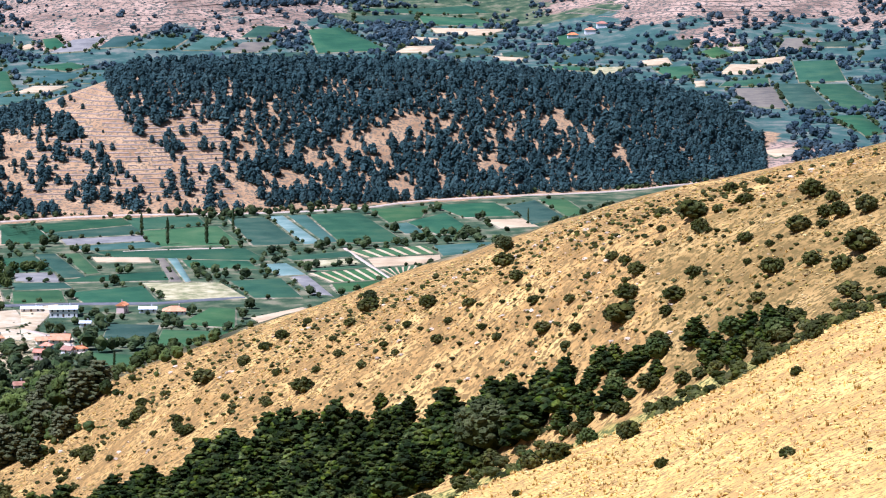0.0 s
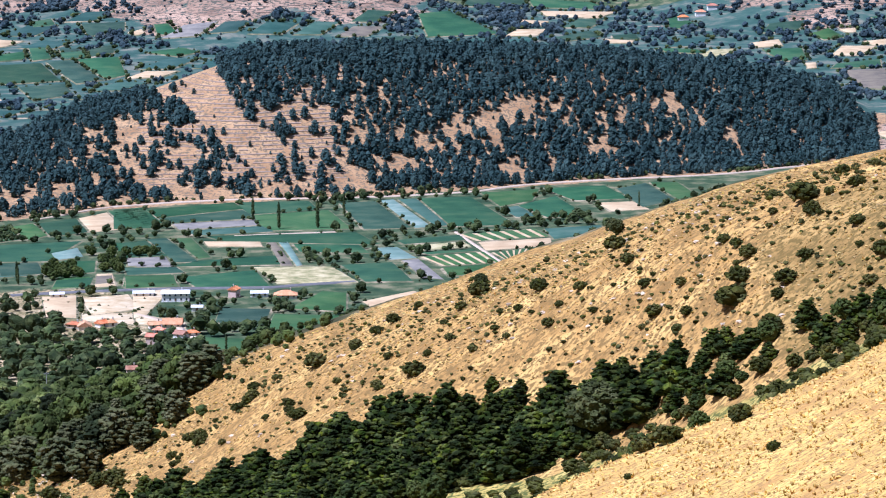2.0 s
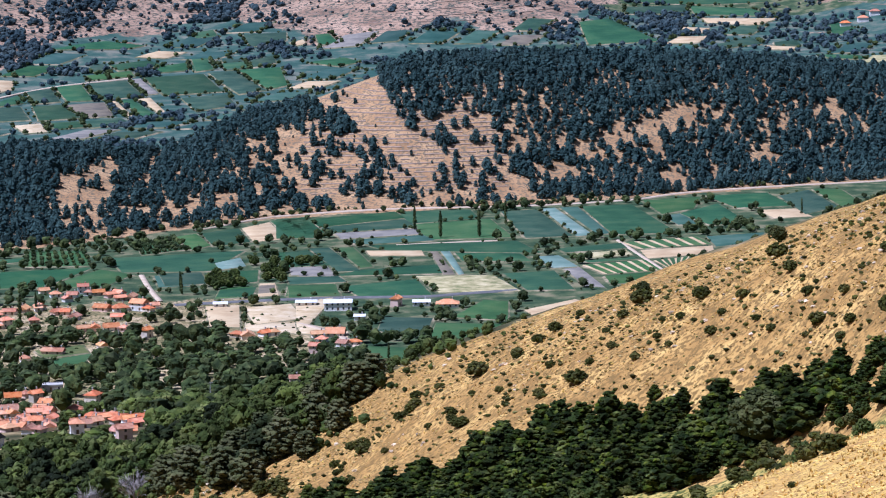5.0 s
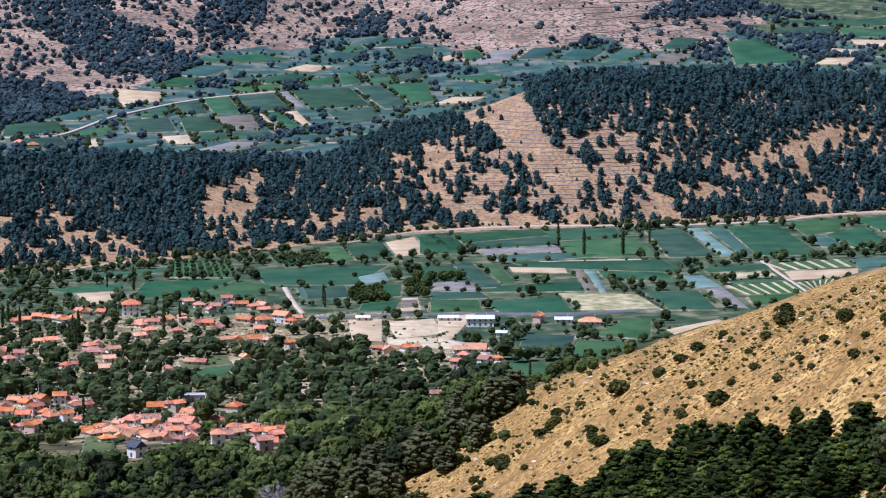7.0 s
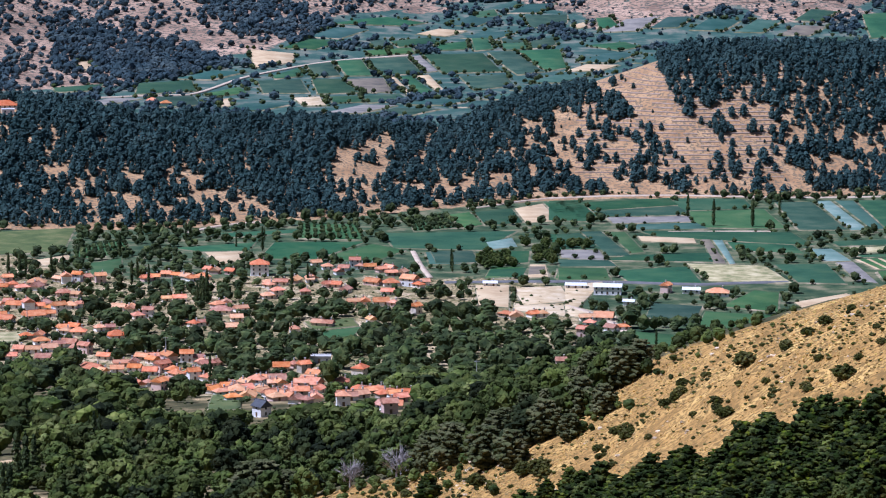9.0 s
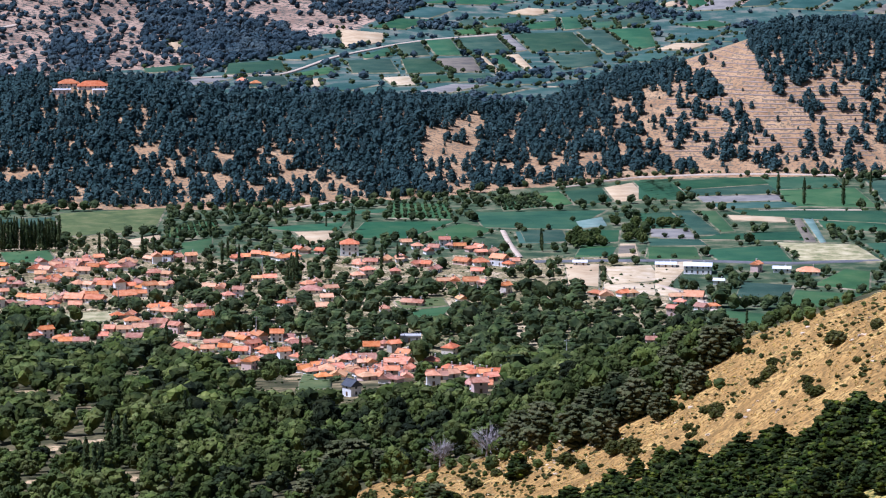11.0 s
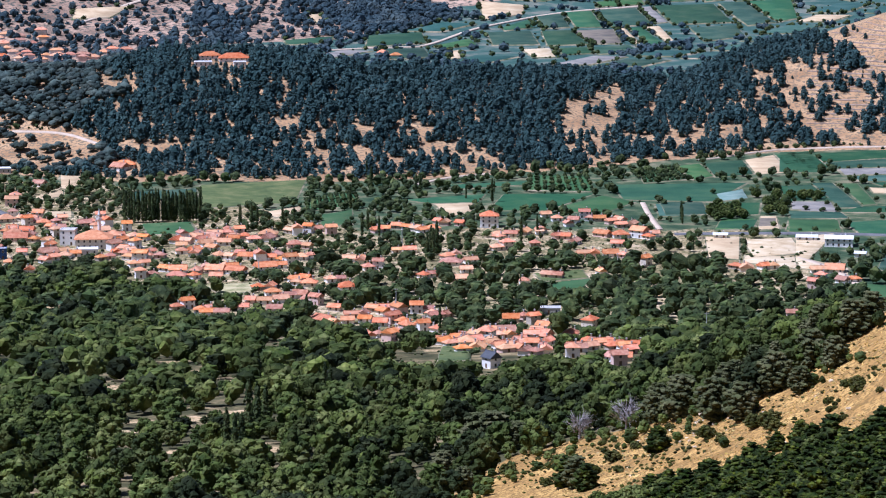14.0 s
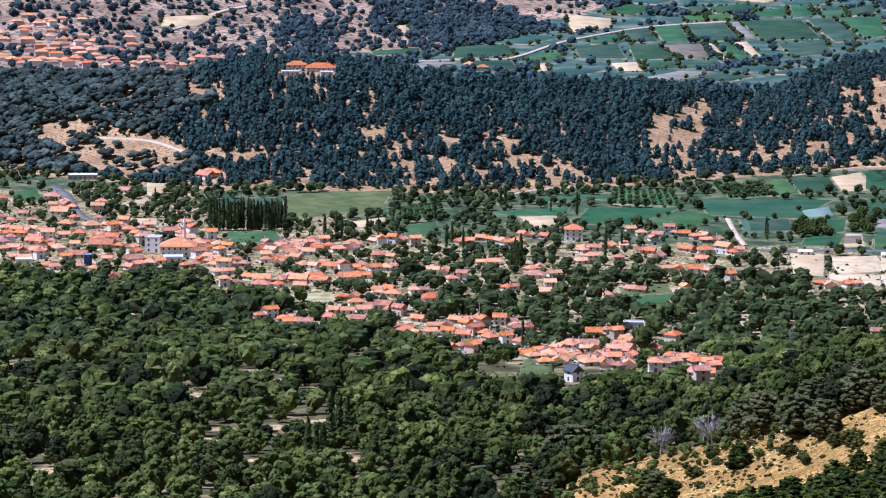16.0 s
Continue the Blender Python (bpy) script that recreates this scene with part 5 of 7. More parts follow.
house(-725.9, 1704.6, 7.0, 6.5, 2, 113, "gable", 0, plain=True)
house(-714.0, 1724.6, 7.0, 6.5, 1, 19, "gable", 0, plain=True)
house(-727.4, 1765.2, 9.3, 8.1, 1, 105, "hip", 0, plain=True)
house(-715.7, 1763.7, 7.0, 6.5, 1, 29, "gable", 1, plain=True)
house(-705.6, 1744.7, 12.0, 10.0, 1, 36, "hip", 1, plain=True)
house(-694.4, 1740.7, 8.5, 6.6, 1, 99, "gable", 0, plain=True)
house(-700.7, 1810.1, 7.0, 6.5, 1, 27, "gable", 3, plain=True)
house(-681.7, 1749.6, 7.1, 6.5, 2, 51, "hip", 1, plain=True)
house(-715.1, 1787.9, 7.0, 6.5, 2, 50, "gable", 1, plain=True)
house(-663.9, 1694.9, 7.0, 6.5, 2, 77, "gable", 3, plain=True)
house(-653.3, 1688.8, 7.0, 6.5, 1, 46, "gable", 0, plain=True)
house(-671.6, 1709.9, 7.0, 6.5, 2, 70, "gable", 0, plain=True)
house(-729.0, 1668.3, 7.0, 6.5, 1, 44, "gable", 2, plain=True)
house(-716.5, 1676.8, 7.0, 6.5, 2, 49, "hip", 0, plain=True)
house(-703.5, 1692.3, 7.0, 6.5, 1, 23, "hip", 3, plain=True)
house(-680.2, 1648.6, 7.0, 6.5, 1, 12, "hip", 3, plain=True)
house(-693.1, 1642.1, 7.0, 6.5, 1, 43, "gable", 0, plain=True)
house(-675.6, 1680.0, 7.0, 6.5, 1, 16, "gable", 0, plain=True)
house(-669.1, 1644.1, 7.0, 6.5, 1, 22, "hip", 0, plain=True)
house(-643.4, 1681.6, 7.0, 6.5, 1, 25, "gable", 0, plain=True)
house(-652.2, 1656.1, 7.0, 6.5, 1, -24, "gable", 0, plain=True)
house(-677.4, 1799.5, 7.0, 6.5, 1, 16, "hip", 0, plain=True)
house(-647.7, 1780.1, 7.0, 6.5, 2, 24, "gable", 0, plain=True)
house(-636.9, 1737.5, 7.0, 6.5, 2, 29, "gable", 0, plain=True)
house(-629.5, 1707.7, 8.9, 8.4, 2, 50, "gable", 0, plain=True)
house(-620.7, 1677.4, 7.0, 6.5, 1, 17, "hip", 1, plain=True)
house(-616.9, 1700.1, 7.0, 6.5, 1, 44, "gable", 0, plain=True)
house(-609.0, 1692.5, 8.8, 7.4, 1, 40, "hip", 0, plain=True)
house(-601.2, 1685.5, 7.0, 6.6, 1, 8, "hip", 0, plain=True)
house(-603.2, 1753.5, 8.4, 6.5, 2, 131, "gable", 0, plain=True)
house(-588.5, 1769.3, 10.5, 8.9, 1, 23, "gable", 2, plain=True)
house(-586.6, 1789.3, 7.0, 6.5, 1, 110, "hip", 0, plain=True)
house(-575.1, 1776.6, 7.0, 6.5, 2, 28, "gable", 2, plain=True)
house(-551.5, 1705.2, 7.0, 6.5, 1, 6, "gable", 2, plain=True)
house(-555.1, 1654.7, 7.9, 7.3, 1, 115, "gable", 3, plain=True)
house(-567.7, 1641.9, 11.8, 9.8, 1, 15, "gable", 0, plain=True)
house(-541.5, 1659.0, 7.9, 7.2, 1, 23, "gable", 0, plain=True)
house(-342.9, 1393.9, 7.0, 6.5, 1, 114, "gable", 0, plain=True)
house(-323.8, 1342.3, 7.0, 6.5, 1, 100, "gable", 1, plain=True)
house(-328.1, 1388.2, 7.0, 6.5, 1, 51, "gable", 0, plain=True)
house(-356.2, 1488.6, 7.0, 6.5, 1, -18, "hip", 3, plain=True)
house(-340.5, 1476.5, 7.0, 6.5, 1, 131, "gable", 2, plain=True)
house(-331.5, 1499.8, 7.0, 6.5, 1, 8, "gable", 3, plain=True)
house(-329.2, 1467.0, 7.0, 6.5, 1, -17, "hip", 0, plain=True)
house(-325.0, 1433.3, 7.2, 6.7, 1, 38, "gable", 0, plain=True)
house(-311.1, 1354.9, 7.0, 6.5, 1, 13, "gable", 0, plain=True)
house(-287.2, 1288.6, 7.0, 6.5, 2, 12, "gable", 2, plain=True)
house(-278.1, 1275.2, 7.0, 6.5, 1, 105, "gable", 1, plain=True)
house(-284.7, 1266.2, 7.0, 6.5, 1, 81, "gable", 0, plain=True)
house(-292.1, 1433.2, 7.8, 6.5, 1, 5, "hip", 3, plain=True)
house(-265.2, 1283.4, 7.0, 6.5, 1, 25, "gable", 0, plain=True)
house(-260.7, 1247.6, 7.0, 6.5, 2, 16, "hip", 0, plain=True)
house(-283.2, 1436.1, 7.0, 6.5, 1, 2, "hip", 0, plain=True)
house(-258.7, 1331.3, 7.0, 6.5, 1, 7, "gable", 3, plain=True)
house(-241.0, 1271.0, 7.0, 6.5, 1, 45, "gable", 3, plain=True)
house(-231.9, 1210.8, 7.0, 6.5, 1, 8, "gable", 1, plain=True)
house(-230.0, 1189.3, 7.0, 6.5, 2, 25, "gable", 3, plain=True)
house(-358.3, 1462.1, 7.4, 6.5, 1, -18, "gable", 0, plain=True)


def annexes():
    """Small sheds and lean-to houses that crowd round the village houses."""
    pick = random.Random(23)
    for x, y, size in [c for c in CLEAR if 1180 < math.hypot(c[0], c[1]) < 1930]:
        if pick.random() < 0.12:
            continue
        turn = pick.uniform(-35, 55)
        far_off = size * pick.uniform(0.75, 1.05)
        a = radians(turn + pick.choice((0, 180)))
        nx, ny = x + math.cos(a) * far_off, y + math.sin(a) * far_off * 1.3
        if any(math.hypot(nx - c[0], ny - c[1]) < 0.55 * c[2] + 2.5 for c in CLEAR):
            continue
        house(nx, ny, pick.uniform(4.5, 8.0), pick.uniform(4.0, 5.6), 1, turn, pick.choice(("gable", "hip")), pick.choice((0, 0, 1, 2, 3)), plain=True, name="annex_house", group="annex houses",
              label="small low annex house with a tiled roof", roof_mat=pick.choice((M_TILE, M_TILE, M_TILE_OLD, M_TILE_PALE)))


annexes()


def flat_block(x, y, w, d, storeys, turn, label, wall, roof=None, name="building"):
    """A plain flat-roofed building with a parapet and rows of windows."""
    CLEAR.append((x, y, max(w, d)))
    z = float(height([x], [y])[0])
    home = tagged(new(name), label, "building")
    home.matrix_basis = pose(x, y, z, 0, 0, turn)
    tall = 3.0 * storeys
    obj("wall", *block(-w / 2, w / 2, -d / 2, d / 2, -2, tall), wall, home)
    lip = pile([block(-w / 2 - 0.15, w / 2 + 0.15, -d / 2 - 0.15, -d / 2 + 0.15, tall - 0.1, tall + 0.5), block(-w / 2 - 0.15, w / 2 + 0.15, d / 2 - 0.15, d / 2 + 0.15, tall - 0.1, tall + 0.5),
                block(-w / 2 - 0.15, -w / 2 + 0.15, -d / 2 + 0.15, d / 2 - 0.15, tall - 0.1, tall + 0.5), block(w / 2 - 0.15, w / 2 + 0.15, -d / 2 + 0.15, d / 2 - 0.15, tall - 0.1, tall + 0.5)])
    obj("parapet", *lip, wall, home)
    obj("roof", *block(-w / 2 + 0.15, w / 2 - 0.15, -d / 2 + 0.15, d / 2 - 0.15, tall, tall + 0.12), roof or M_CONCRETE, home)
    openings(home, w, d, storeys, "fr", 3.0)
    return home


# the long white barn and the works beside the valley road
house(-222, 1822, 16, 12, 2, 5, "gable", 0, rise=1.2, plain=True, name="barn", label="broad white works hall with a pale sheet roof", roof_mat=M_ROOFPALE, wall_mat=WALLS[0])
house(-243, 1838, 12, 8, 1, 5, "gable", 0, rise=0.9, name="shed", label="low white shed with a pale sheet roof", roof_mat=M_ROOFPALE)
house(-158, 1830, 13, 9, 1, 4, "hip", 0, rise=2.2, name="workshop", label="white workshop with an orange tiled roof beside the valley road")
house(-174, 1836, 10, 7, 1, 4, "gable", 0, rise=1.0, name="workshop", label="long low white workshop beside the valley road", roof_mat=M_ROOFPALE)
house(-205, 1784, 6, 5, 1, 0, "gable", 0, rise=0.8, name="shed", label="tiny white garden shed among trees", roof_mat=M_ROOFPALE)
house(-294, 1834, 8, 5, 1, 8, "gable", 0, rise=0.8, name="shed", label="low white roadside shed with a pale roof", roof_mat=M_ROOFPALE)
# the white house with a dark roof below the village
house(-287, 1213, 5.6, 5.2, 2, -38, "gable", 0, rise=2.0, label="small white house with a dark slate roof in the wood", roof_mat=M_ROOFDARK)
# tall white house at the edge of the fields
house(-438, 1846, 11, 9, 3, 14, "hip", 0, label="tall white three-storey house with a tiled roof")
flat_block(-663, 1722, 9, 8, 3, 10, "white three-storey apartment block in the village", WALLS[0])
flat_block(-681, 1664, 4.5, 6, 2, 24, "two-storey building with a blue painted front", M_BLUE)
flat_block(-640, 1692, 12, 9, 1, 20, "low white concrete building beside the mosque", WALLS[0], M_ROOFPALE)
flat_block(-717, 1655, 9, 8, 1, 25, "low white village building with a flat roof", WALLS[0], M_ROOFPALE)
flat_block(-823, 2003, 20, 10, 1, 22, "long grey open shed with a pale roof", M_CONCRETE, M_ROOFPALE)
flat_block(-340, 1566, 12, 7, 1, 12, "grey flat-roofed outbuilding among trees", M_CONCRETE)
house(-738, 2026, 14, 9, 1, 20, "hip", 1, label="large cream house with a hipped tiled roof at the hill's foot")


def mosque(x, y, turn):
    CLEAR.append((x, y, 26))
    z = float(height([x], [y])[0])
    home = tagged(new("mosque"), "white mosque with a broad hipped tiled roof and a slim minaret", "mosque")
    home.matrix_basis = pose(x, y, z, 0, 0, turn)
    obj("wall", *block(-10, 10, -7.5, 7.5, -2, 6.5), WALLS[0], home)
    obj("roof", *roof_shape(20, 15, 6.5, 3.6, 1.2), M_TILE, home)
    obj("porch_wall", *block(6, 15, 7.5, 16, -2, 6.2), WALLS[0], home)
    obj("porch_roof", *pile([([(vx + 10.5, vy + 11.7, vz) for vx, vy, vz in roof_shape(9, 8.4, 6.2, 2.2, 0.8)[0]], roof_shape(9, 8.4, 6.2, 2.2, 0.8)[1])]), M_TILE, home)
    openings(home, 20, 15, 2, "fr", 3.0)

    def ring(name, profile, mat, px, py, sides=14, parent=home):
        v = [(px + r * math.cos(k * 2 * math.pi / sides), py + r * math.sin(k * 2 * math.pi / sides), h) for r, h in profile for k in range(sides)]
        f = [(j * sides + k, j * sides + (k + 1) % sides, (j + 1) * sides + (k + 1) % sides, (j + 1) * sides + k) for j in range(len(profile) - 1) for k in range(sides)]
        f.append(tuple(range((len(profile) - 1) * sides, len(profile) * sides)))
        return obj(name, v, f, mat, parent)
    shaft = ring("minaret", [(1.25, -1), (1.25, 7), (1.0, 7.6), (0.95, 14.6)], WALLS[0], 2.5, 10.5)
    ring("balcony", [(0.95, 14.0), (1.6, 14.8), (1.6, 15.7), (1.45, 15.7), (1.45, 14.9), (0.8, 14.9)], WALLS[0], 2.5, 10.5, parent=shaft)
    ring("lantern", [(0.75, 14.9), (0.75, 17.4), (0.95, 17.4)], WALLS[0], 2.5, 10.5, parent=shaft)
    ring("spire", [(0.95, 17.4), (0.5, 19.2), (0.06, 21.2)], M_ROOFPALE, 2.5, 10.5, parent=shaft)
    return home


mosque(-645, 1716, 16)


def hotel():
    """The long tiled building on the hilltop with a white annex before it."""
    house(-722, 2222, 22, 11, 1, 20, "hip", 0, rise=3.2, name="hotel", label="large white hilltop hotel with a hipped tiled roof")
    house(-742, 2226, 15, 10, 1, 20, "hip", 0, rise=2.6, name="hotel_wing", label="lower white hotel wing with a tiled roof")
    flat_block(-738, 2198, 13, 8, 1, 20, "low white hilltop annex with a pale roof", WALLS[0], M_ROOFPALE, "annex")
    flat_block(-712, 2205, 9, 7, 1, 20, "small white terrace building on the hilltop", WALLS[0], M_ROOFPALE, "annex")


hotel()


def far_village():
    """Rows of small tiled houses on the slope beyond the hill."""
    pick = random.Random(11)
    for row in range(11):
        for k in range(15):
            az = 20.5 + 0.235 * k + pick.uniform(-0.08, 0.08)
            r = 2850 + 24 * row + pick.uniform(-8, 8) + 3 * k
            crowd = 0.85 if row < 2 else float(np.interp(az, (20.5, 21.6, 22.2, 24), (0.05, 0.2, 0.7, 0.75))) * (1.0 if row < 8 else 0.45)
            if pick.random() > crowd:
                continue
            x, y = -math.sin(radians(az)) * r, math.cos(radians(az)) * r
            house(round(x, 1), round(y, 1), pick.uniform(7, 13), pick.uniform(5, 7.5), pick.choice((1, 1, 2)), az + pick.gauss(0, 14), "hip", pick.choice((0, 0, 1, 3)), group="far village houses",
                  label="small far house with a pale red tiled roof", roof_mat=pick.choice((M_TILE_PALE, M_TILE_PALE, M_TILE_OLD, M_TILE)))
    for az, r in ((19.45, 2985), (19.65, 3000), (19.95, 2925), (20.2, 2930), (20.35, 2905), (15.3, 2905), (15.05, 2880)):
        x, y = -math.sin(radians(az)) * r, math.cos(radians(az)) * r
        house(round(x, 1), round(y, 1), pick.uniform(8, 12), pick.uniform(6, 8), 1, az + pick.gauss(0, 12), "hip", pick.choice((0, 1)), group="far village houses", label="small far house among dark trees")
    for x, y in ((171, 3664), (186, 3690), (150, 3640)):
        house(x, y, 12, 8, 2, 5, "hip", 0, group="far farmhouses", label="far white farmhouse among valley trees")


far_village()


def pylon(x, y, tall):
    """A pale concrete utility pole with a cross-arm."""
    z = float(height([x], [y])[0])
    pole = tagged(new("utility_pole"), "pale concrete utility pole with a cross-arm", "pole", "utility poles")
    pole.matrix_basis = pose(x, y, z, 0, 0, 20)
    v, f = tube([(0, 0, -1), (0, 0, tall * 0.5), (0, 0, tall)], [0.28, 0.22, 0.15], 6)
    obj("post", v, f, M_CONCRETE, pole)
    obj("cross_arm", *block(-1.3, 1.3, -0.1, 0.1, tall - 0.7, tall - 0.5), M_CONCRETE, pole)


for px, py in ((-70, 1690), (-250, 1520), (-420, 1560), (-520, 1640), (-560, 1500), (-330, 1700), (-470, 1760)):
    pylon(px, py, 11)


# ---- plants as things: trunk and crown each ----
def mesh_of(name, shape, mat):
    v, f = shape
    return sheet(name, v, f, [mat], smooth=name == "trunk")


def kind_of_plant(name, crowns, trunk, crown_mat, trunk_mat=None):
    return name, [mesh_of("crown", c, crown_mat) for c in crowns], mesh_of("trunk", trunk, trunk_mat or M_BARK)


def plant(kind, x, y, size, stretch, turn, label, group, z=None, pick=None, category="tree"):
    name, crowns, trunk = kind
    z = float(height([x], [y])[0]) if z is None else z
    top = tagged(new(name), label, category, group)
    top.matrix_basis = pose(x, y, z - 0.1, 0, 0, math.degrees(turn)) @ Matrix.Diagonal((size, size, size * stretch, 1))
    for part_name, me in (("trunk", trunk), ("crown", crowns[rng.integers(0, len(crowns)) if pick is None else pick])):
        ob = new(part_name, me)
        ob.parent = top
    return top


BROAD = [broad_crown(46, 1, 7, 0.42) for k in range(8)]
MID_BROAD = [broad_crown(17, 1, 10, 0.55, core=1) for k in range(8)]
UPPER_BROAD = [broad_crown(8, 1, 7, 0.8, core=1) for k in range(8)]
VIL_BROAD = [broad_crown(5, 1, 6, 1.0, core=1) for k in range(6)]
FAR_BROAD = [broad_crown(3, 1, 4, 2.3, core=0, low=-0.2) for k in range(6)]
HPINE = [hill_pine_crown() for k in range(7)]
NPINE = [near_pine_crown() for k in range(6)]
SHRUBS = [shrub_crown(34, 9, 0.2) for k in range(6)]
TRUNK = broad_trunk()

K_BROAD = kind_of_plant("broadleaf_tree", BROAD, TRUNK, M_LEAF)
K_LIGHT = kind_of_plant("broadleaf_tree", BROAD, TRUNK, M_LEAF_LIGHT)
K_DARK = kind_of_plant("broadleaf_tree", BROAD, TRUNK, M_LEAF_DARK)
K_GREY = kind_of_plant("broadleaf_tree", [broad_crown(80, 1, 14, 0.3) for k in range(2)], TRUNK, M_GREYLEAF)
K_PINE = kind_of_plant("pine_tree", NPINE, stem(6.0), M_PINE)
K_DULL = kind_of_plant("cedar_tree", [cedar_crown() for k in range(4)], stem(8.0), M_DULL)
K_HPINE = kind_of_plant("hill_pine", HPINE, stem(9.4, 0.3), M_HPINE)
K_POPLAR = kind_of_plant("poplar_tree", [poplar_crown() for k in range(4)], stem(15, 0.25), M_VLEAF)
K_SHRUB = kind_of_plant("shrub", SHRUBS, tube([(0, 0, -0.4), (0.05, 0, 0.5), (0, 0.05, 1.0)], [0.12, 0.09, 0.03], 5), M_SHRUB)


def shrub(x, y, wide):
    """A rounded evergreen bush on the dry slope; wide in metres."""
    s = wide / 3.4
    tone = "large dark evergreen bush on the dry grass slope" if wide > 4.5 else "rounded olive-green bush on the dry grass slope" if wide > 2 else "small low bush in dry grass"
    plant(K_SHRUB, x, y, s, random.uniform(0.75, 1.0), random.uniform(0, 6.28), tone, "slope bushes", category="shrub")


def poplar(x, y, tall):
    plant(K_POPLAR, x, y, tall / 17.0, 1.0, random.uniform(0, 6.28), "slim dark green poplar standing among fields and gardens", "poplars")


shrub(13.3, 676.4, 5.51)
shrub(15.6, 657.3, 3.81)
shrub(-3.3, 681.5, 4.69)
shrub(5.6, 663.0, 3.85)
shrub(-17.3, 714.8, 5.83)
shrub(33.8, 624.6, 3.62)
shrub(44.3, 638.5, 3.24)
shrub(43.7, 623.0, 2.49)
shrub(49.7, 619.5, 7.30)
shrub(54.1, 616.1, 2.46)
shrub(59.2, 613.7, 4.23)
shrub(58.8, 640.3, 3.48)
shrub(49.9, 609.0, 4.41)
shrub(51.4, 605.8, 2.20)
shrub(64.8, 630.7, 2.29)
shrub(70.3, 594.4, 5.40)
shrub(73.1, 586.0, 3.20)
shrub(77.3, 569.3, 4.98)
shrub(73.0, 573.9, 4.71)
shrub(70.8, 578.2, 3.69)
shrub(65.6, 576.3, 5.24)
shrub(69.6, 572.3, 2.92)
shrub(56.6, 586.3, 3.84)
shrub(36.1, 616.9, 3.13)
shrub(37.6, 606.3, 4.40)
shrub(35.5, 607.5, 1.99)
shrub(47.2, 586.6, 4.05)
shrub(56.1, 574.3, 2.09)
shrub(65.5, 554.1, 4.45)
shrub(59.4, 561.9, 5.12)
shrub(43.3, 580.9, 5.29)
shrub(35.5, 596.9, 5.43)
shrub(56.0, 552.2, 3.53)
shrub(73.6, 547.1, 7.49)
shrub(69.1, 541.6, 4.45)
shrub(74.1, 525.3, 2.89)
shrub(68.2, 523.6, 4.79)
shrub(72.4, 539.7, 1.97)
shrub(62.3, 577.1, 1.68)
shrub(60.4, 576.3, 2.10)
shrub(52.9, 589.6, 1.07)
shrub(42.4, 615.5, 1.79)
shrub(20.1, 618.2, 4.49)
shrub(25.9, 605.4, 3.09)
shrub(33.4, 590.6, 8.06)
shrub(8.3, 645.4, 2.34)
shrub(17.5, 617.8, 2.02)
shrub(-1.1, 656.5, 3.35)
shrub(1.1, 662.5, 2.65)
shrub(-12.8, 675.4, 2.45)
shrub(-30.8, 678.8, 5.57)
shrub(-41.9, 732.3, 4.00)
shrub(-57.1, 738.8, 5.40)
shrub(-39.1, 683.4, 3.49)
shrub(-58.1, 702.1, 4.51)
shrub(-60.9, 711.9, 3.26)
shrub(-85.7, 746.1, 3.85)
shrub(-92.6, 751.3, 2.08)
shrub(-90.6, 741.0, 1.91)
shrub(-85.7, 721.9, 2.13)
shrub(44.3, 388.4, 1.99)
shrub(36.6, 327.6, 2.11)
shrub(26.0, 368.0, 2.03)
shrub(42.3, 306.5, 0.68)
shrub(9.7, 403.3, 1.48)
shrub(38.1, 528.6, 3.87)
shrub(25.2, 423.2, 4.26)
shrub(15.4, 430.5, 5.13)
shrub(9.1, 579.9, 4.78)
shrub(3.8, 577.0, 5.29)
shrub(-1.5, 598.5, 3.84)
shrub(38.9, 562.2, 6.15)
shrub(49.6, 528.7, 5.80)
shrub(54.8, 533.7, 5.37)
shrub(57.1, 531.4, 5.35)
shrub(59.9, 527.1, 4.34)
shrub(66.5, 511.7, 3.28)
shrub(44.3, 533.7, 3.91)
shrub(47.0, 530.9, 3.39)
shrub(27.3, 563.3, 4.12)
shrub(31.5, 546.1, 4.00)
shrub(36.5, 547.8, 5.01)
shrub(41.7, 538.4, 3.94)
shrub(53.0, 523.8, 4.31)
shrub(49.9, 418.2, 3.06)
shrub(24.1, 558.5, 4.08)
shrub(12.3, 430.2, 3.55)
shrub(23.7, 603.0, 2.74)
shrub(-23.0, 687.1, 2.75)
shrub(-28.0, 685.9, 2.50)
shrub(-21.0, 706.7, 3.85)
shrub(-7.9, 678.0, 2.71)
shrub(-11.7, 683.4, 2.23)
shrub(-17.6, 670.8, 2.69)
shrub(-10.1, 665.4, 2.18)
shrub(12.5, 650.4, 1.65)
shrub(18.6, 636.7, 3.46)
shrub(25.4, 620.0, 2.93)
shrub(29.0, 625.3, 2.04)
shrub(20.4, 638.2, 1.62)
shrub(41.4, 576.5, 3.15)
shrub(23.3, 591.5, 2.37)
shrub(11.0, 634.9, 2.77)
shrub(-4.7, 669.5, 1.70)
shrub(-24.7, 700.6, 2.30)
shrub(-32.2, 740.3, 2.96)
shrub(-37.9, 735.0, 4.01)
shrub(-47.0, 729.5, 2.93)
shrub(-49.6, 708.8, 2.59)
shrub(-73.1, 751.5, 4.13)
shrub(-67.9, 754.0, 2.49)
shrub(-57.0, 721.7, 2.12)
shrub(-73.7, 761.4, 3.91)
shrub(-56.6, 736.8, 6.06)
shrub(-58.8, 702.5, 4.64)
shrub(-61.3, 715.9, 3.67)
shrub(-85.9, 748.6, 4.97)
shrub(-90.9, 744.5, 1.92)
shrub(-31.4, 680.8, 3.72)
shrub(-37.4, 699.5, 2.81)
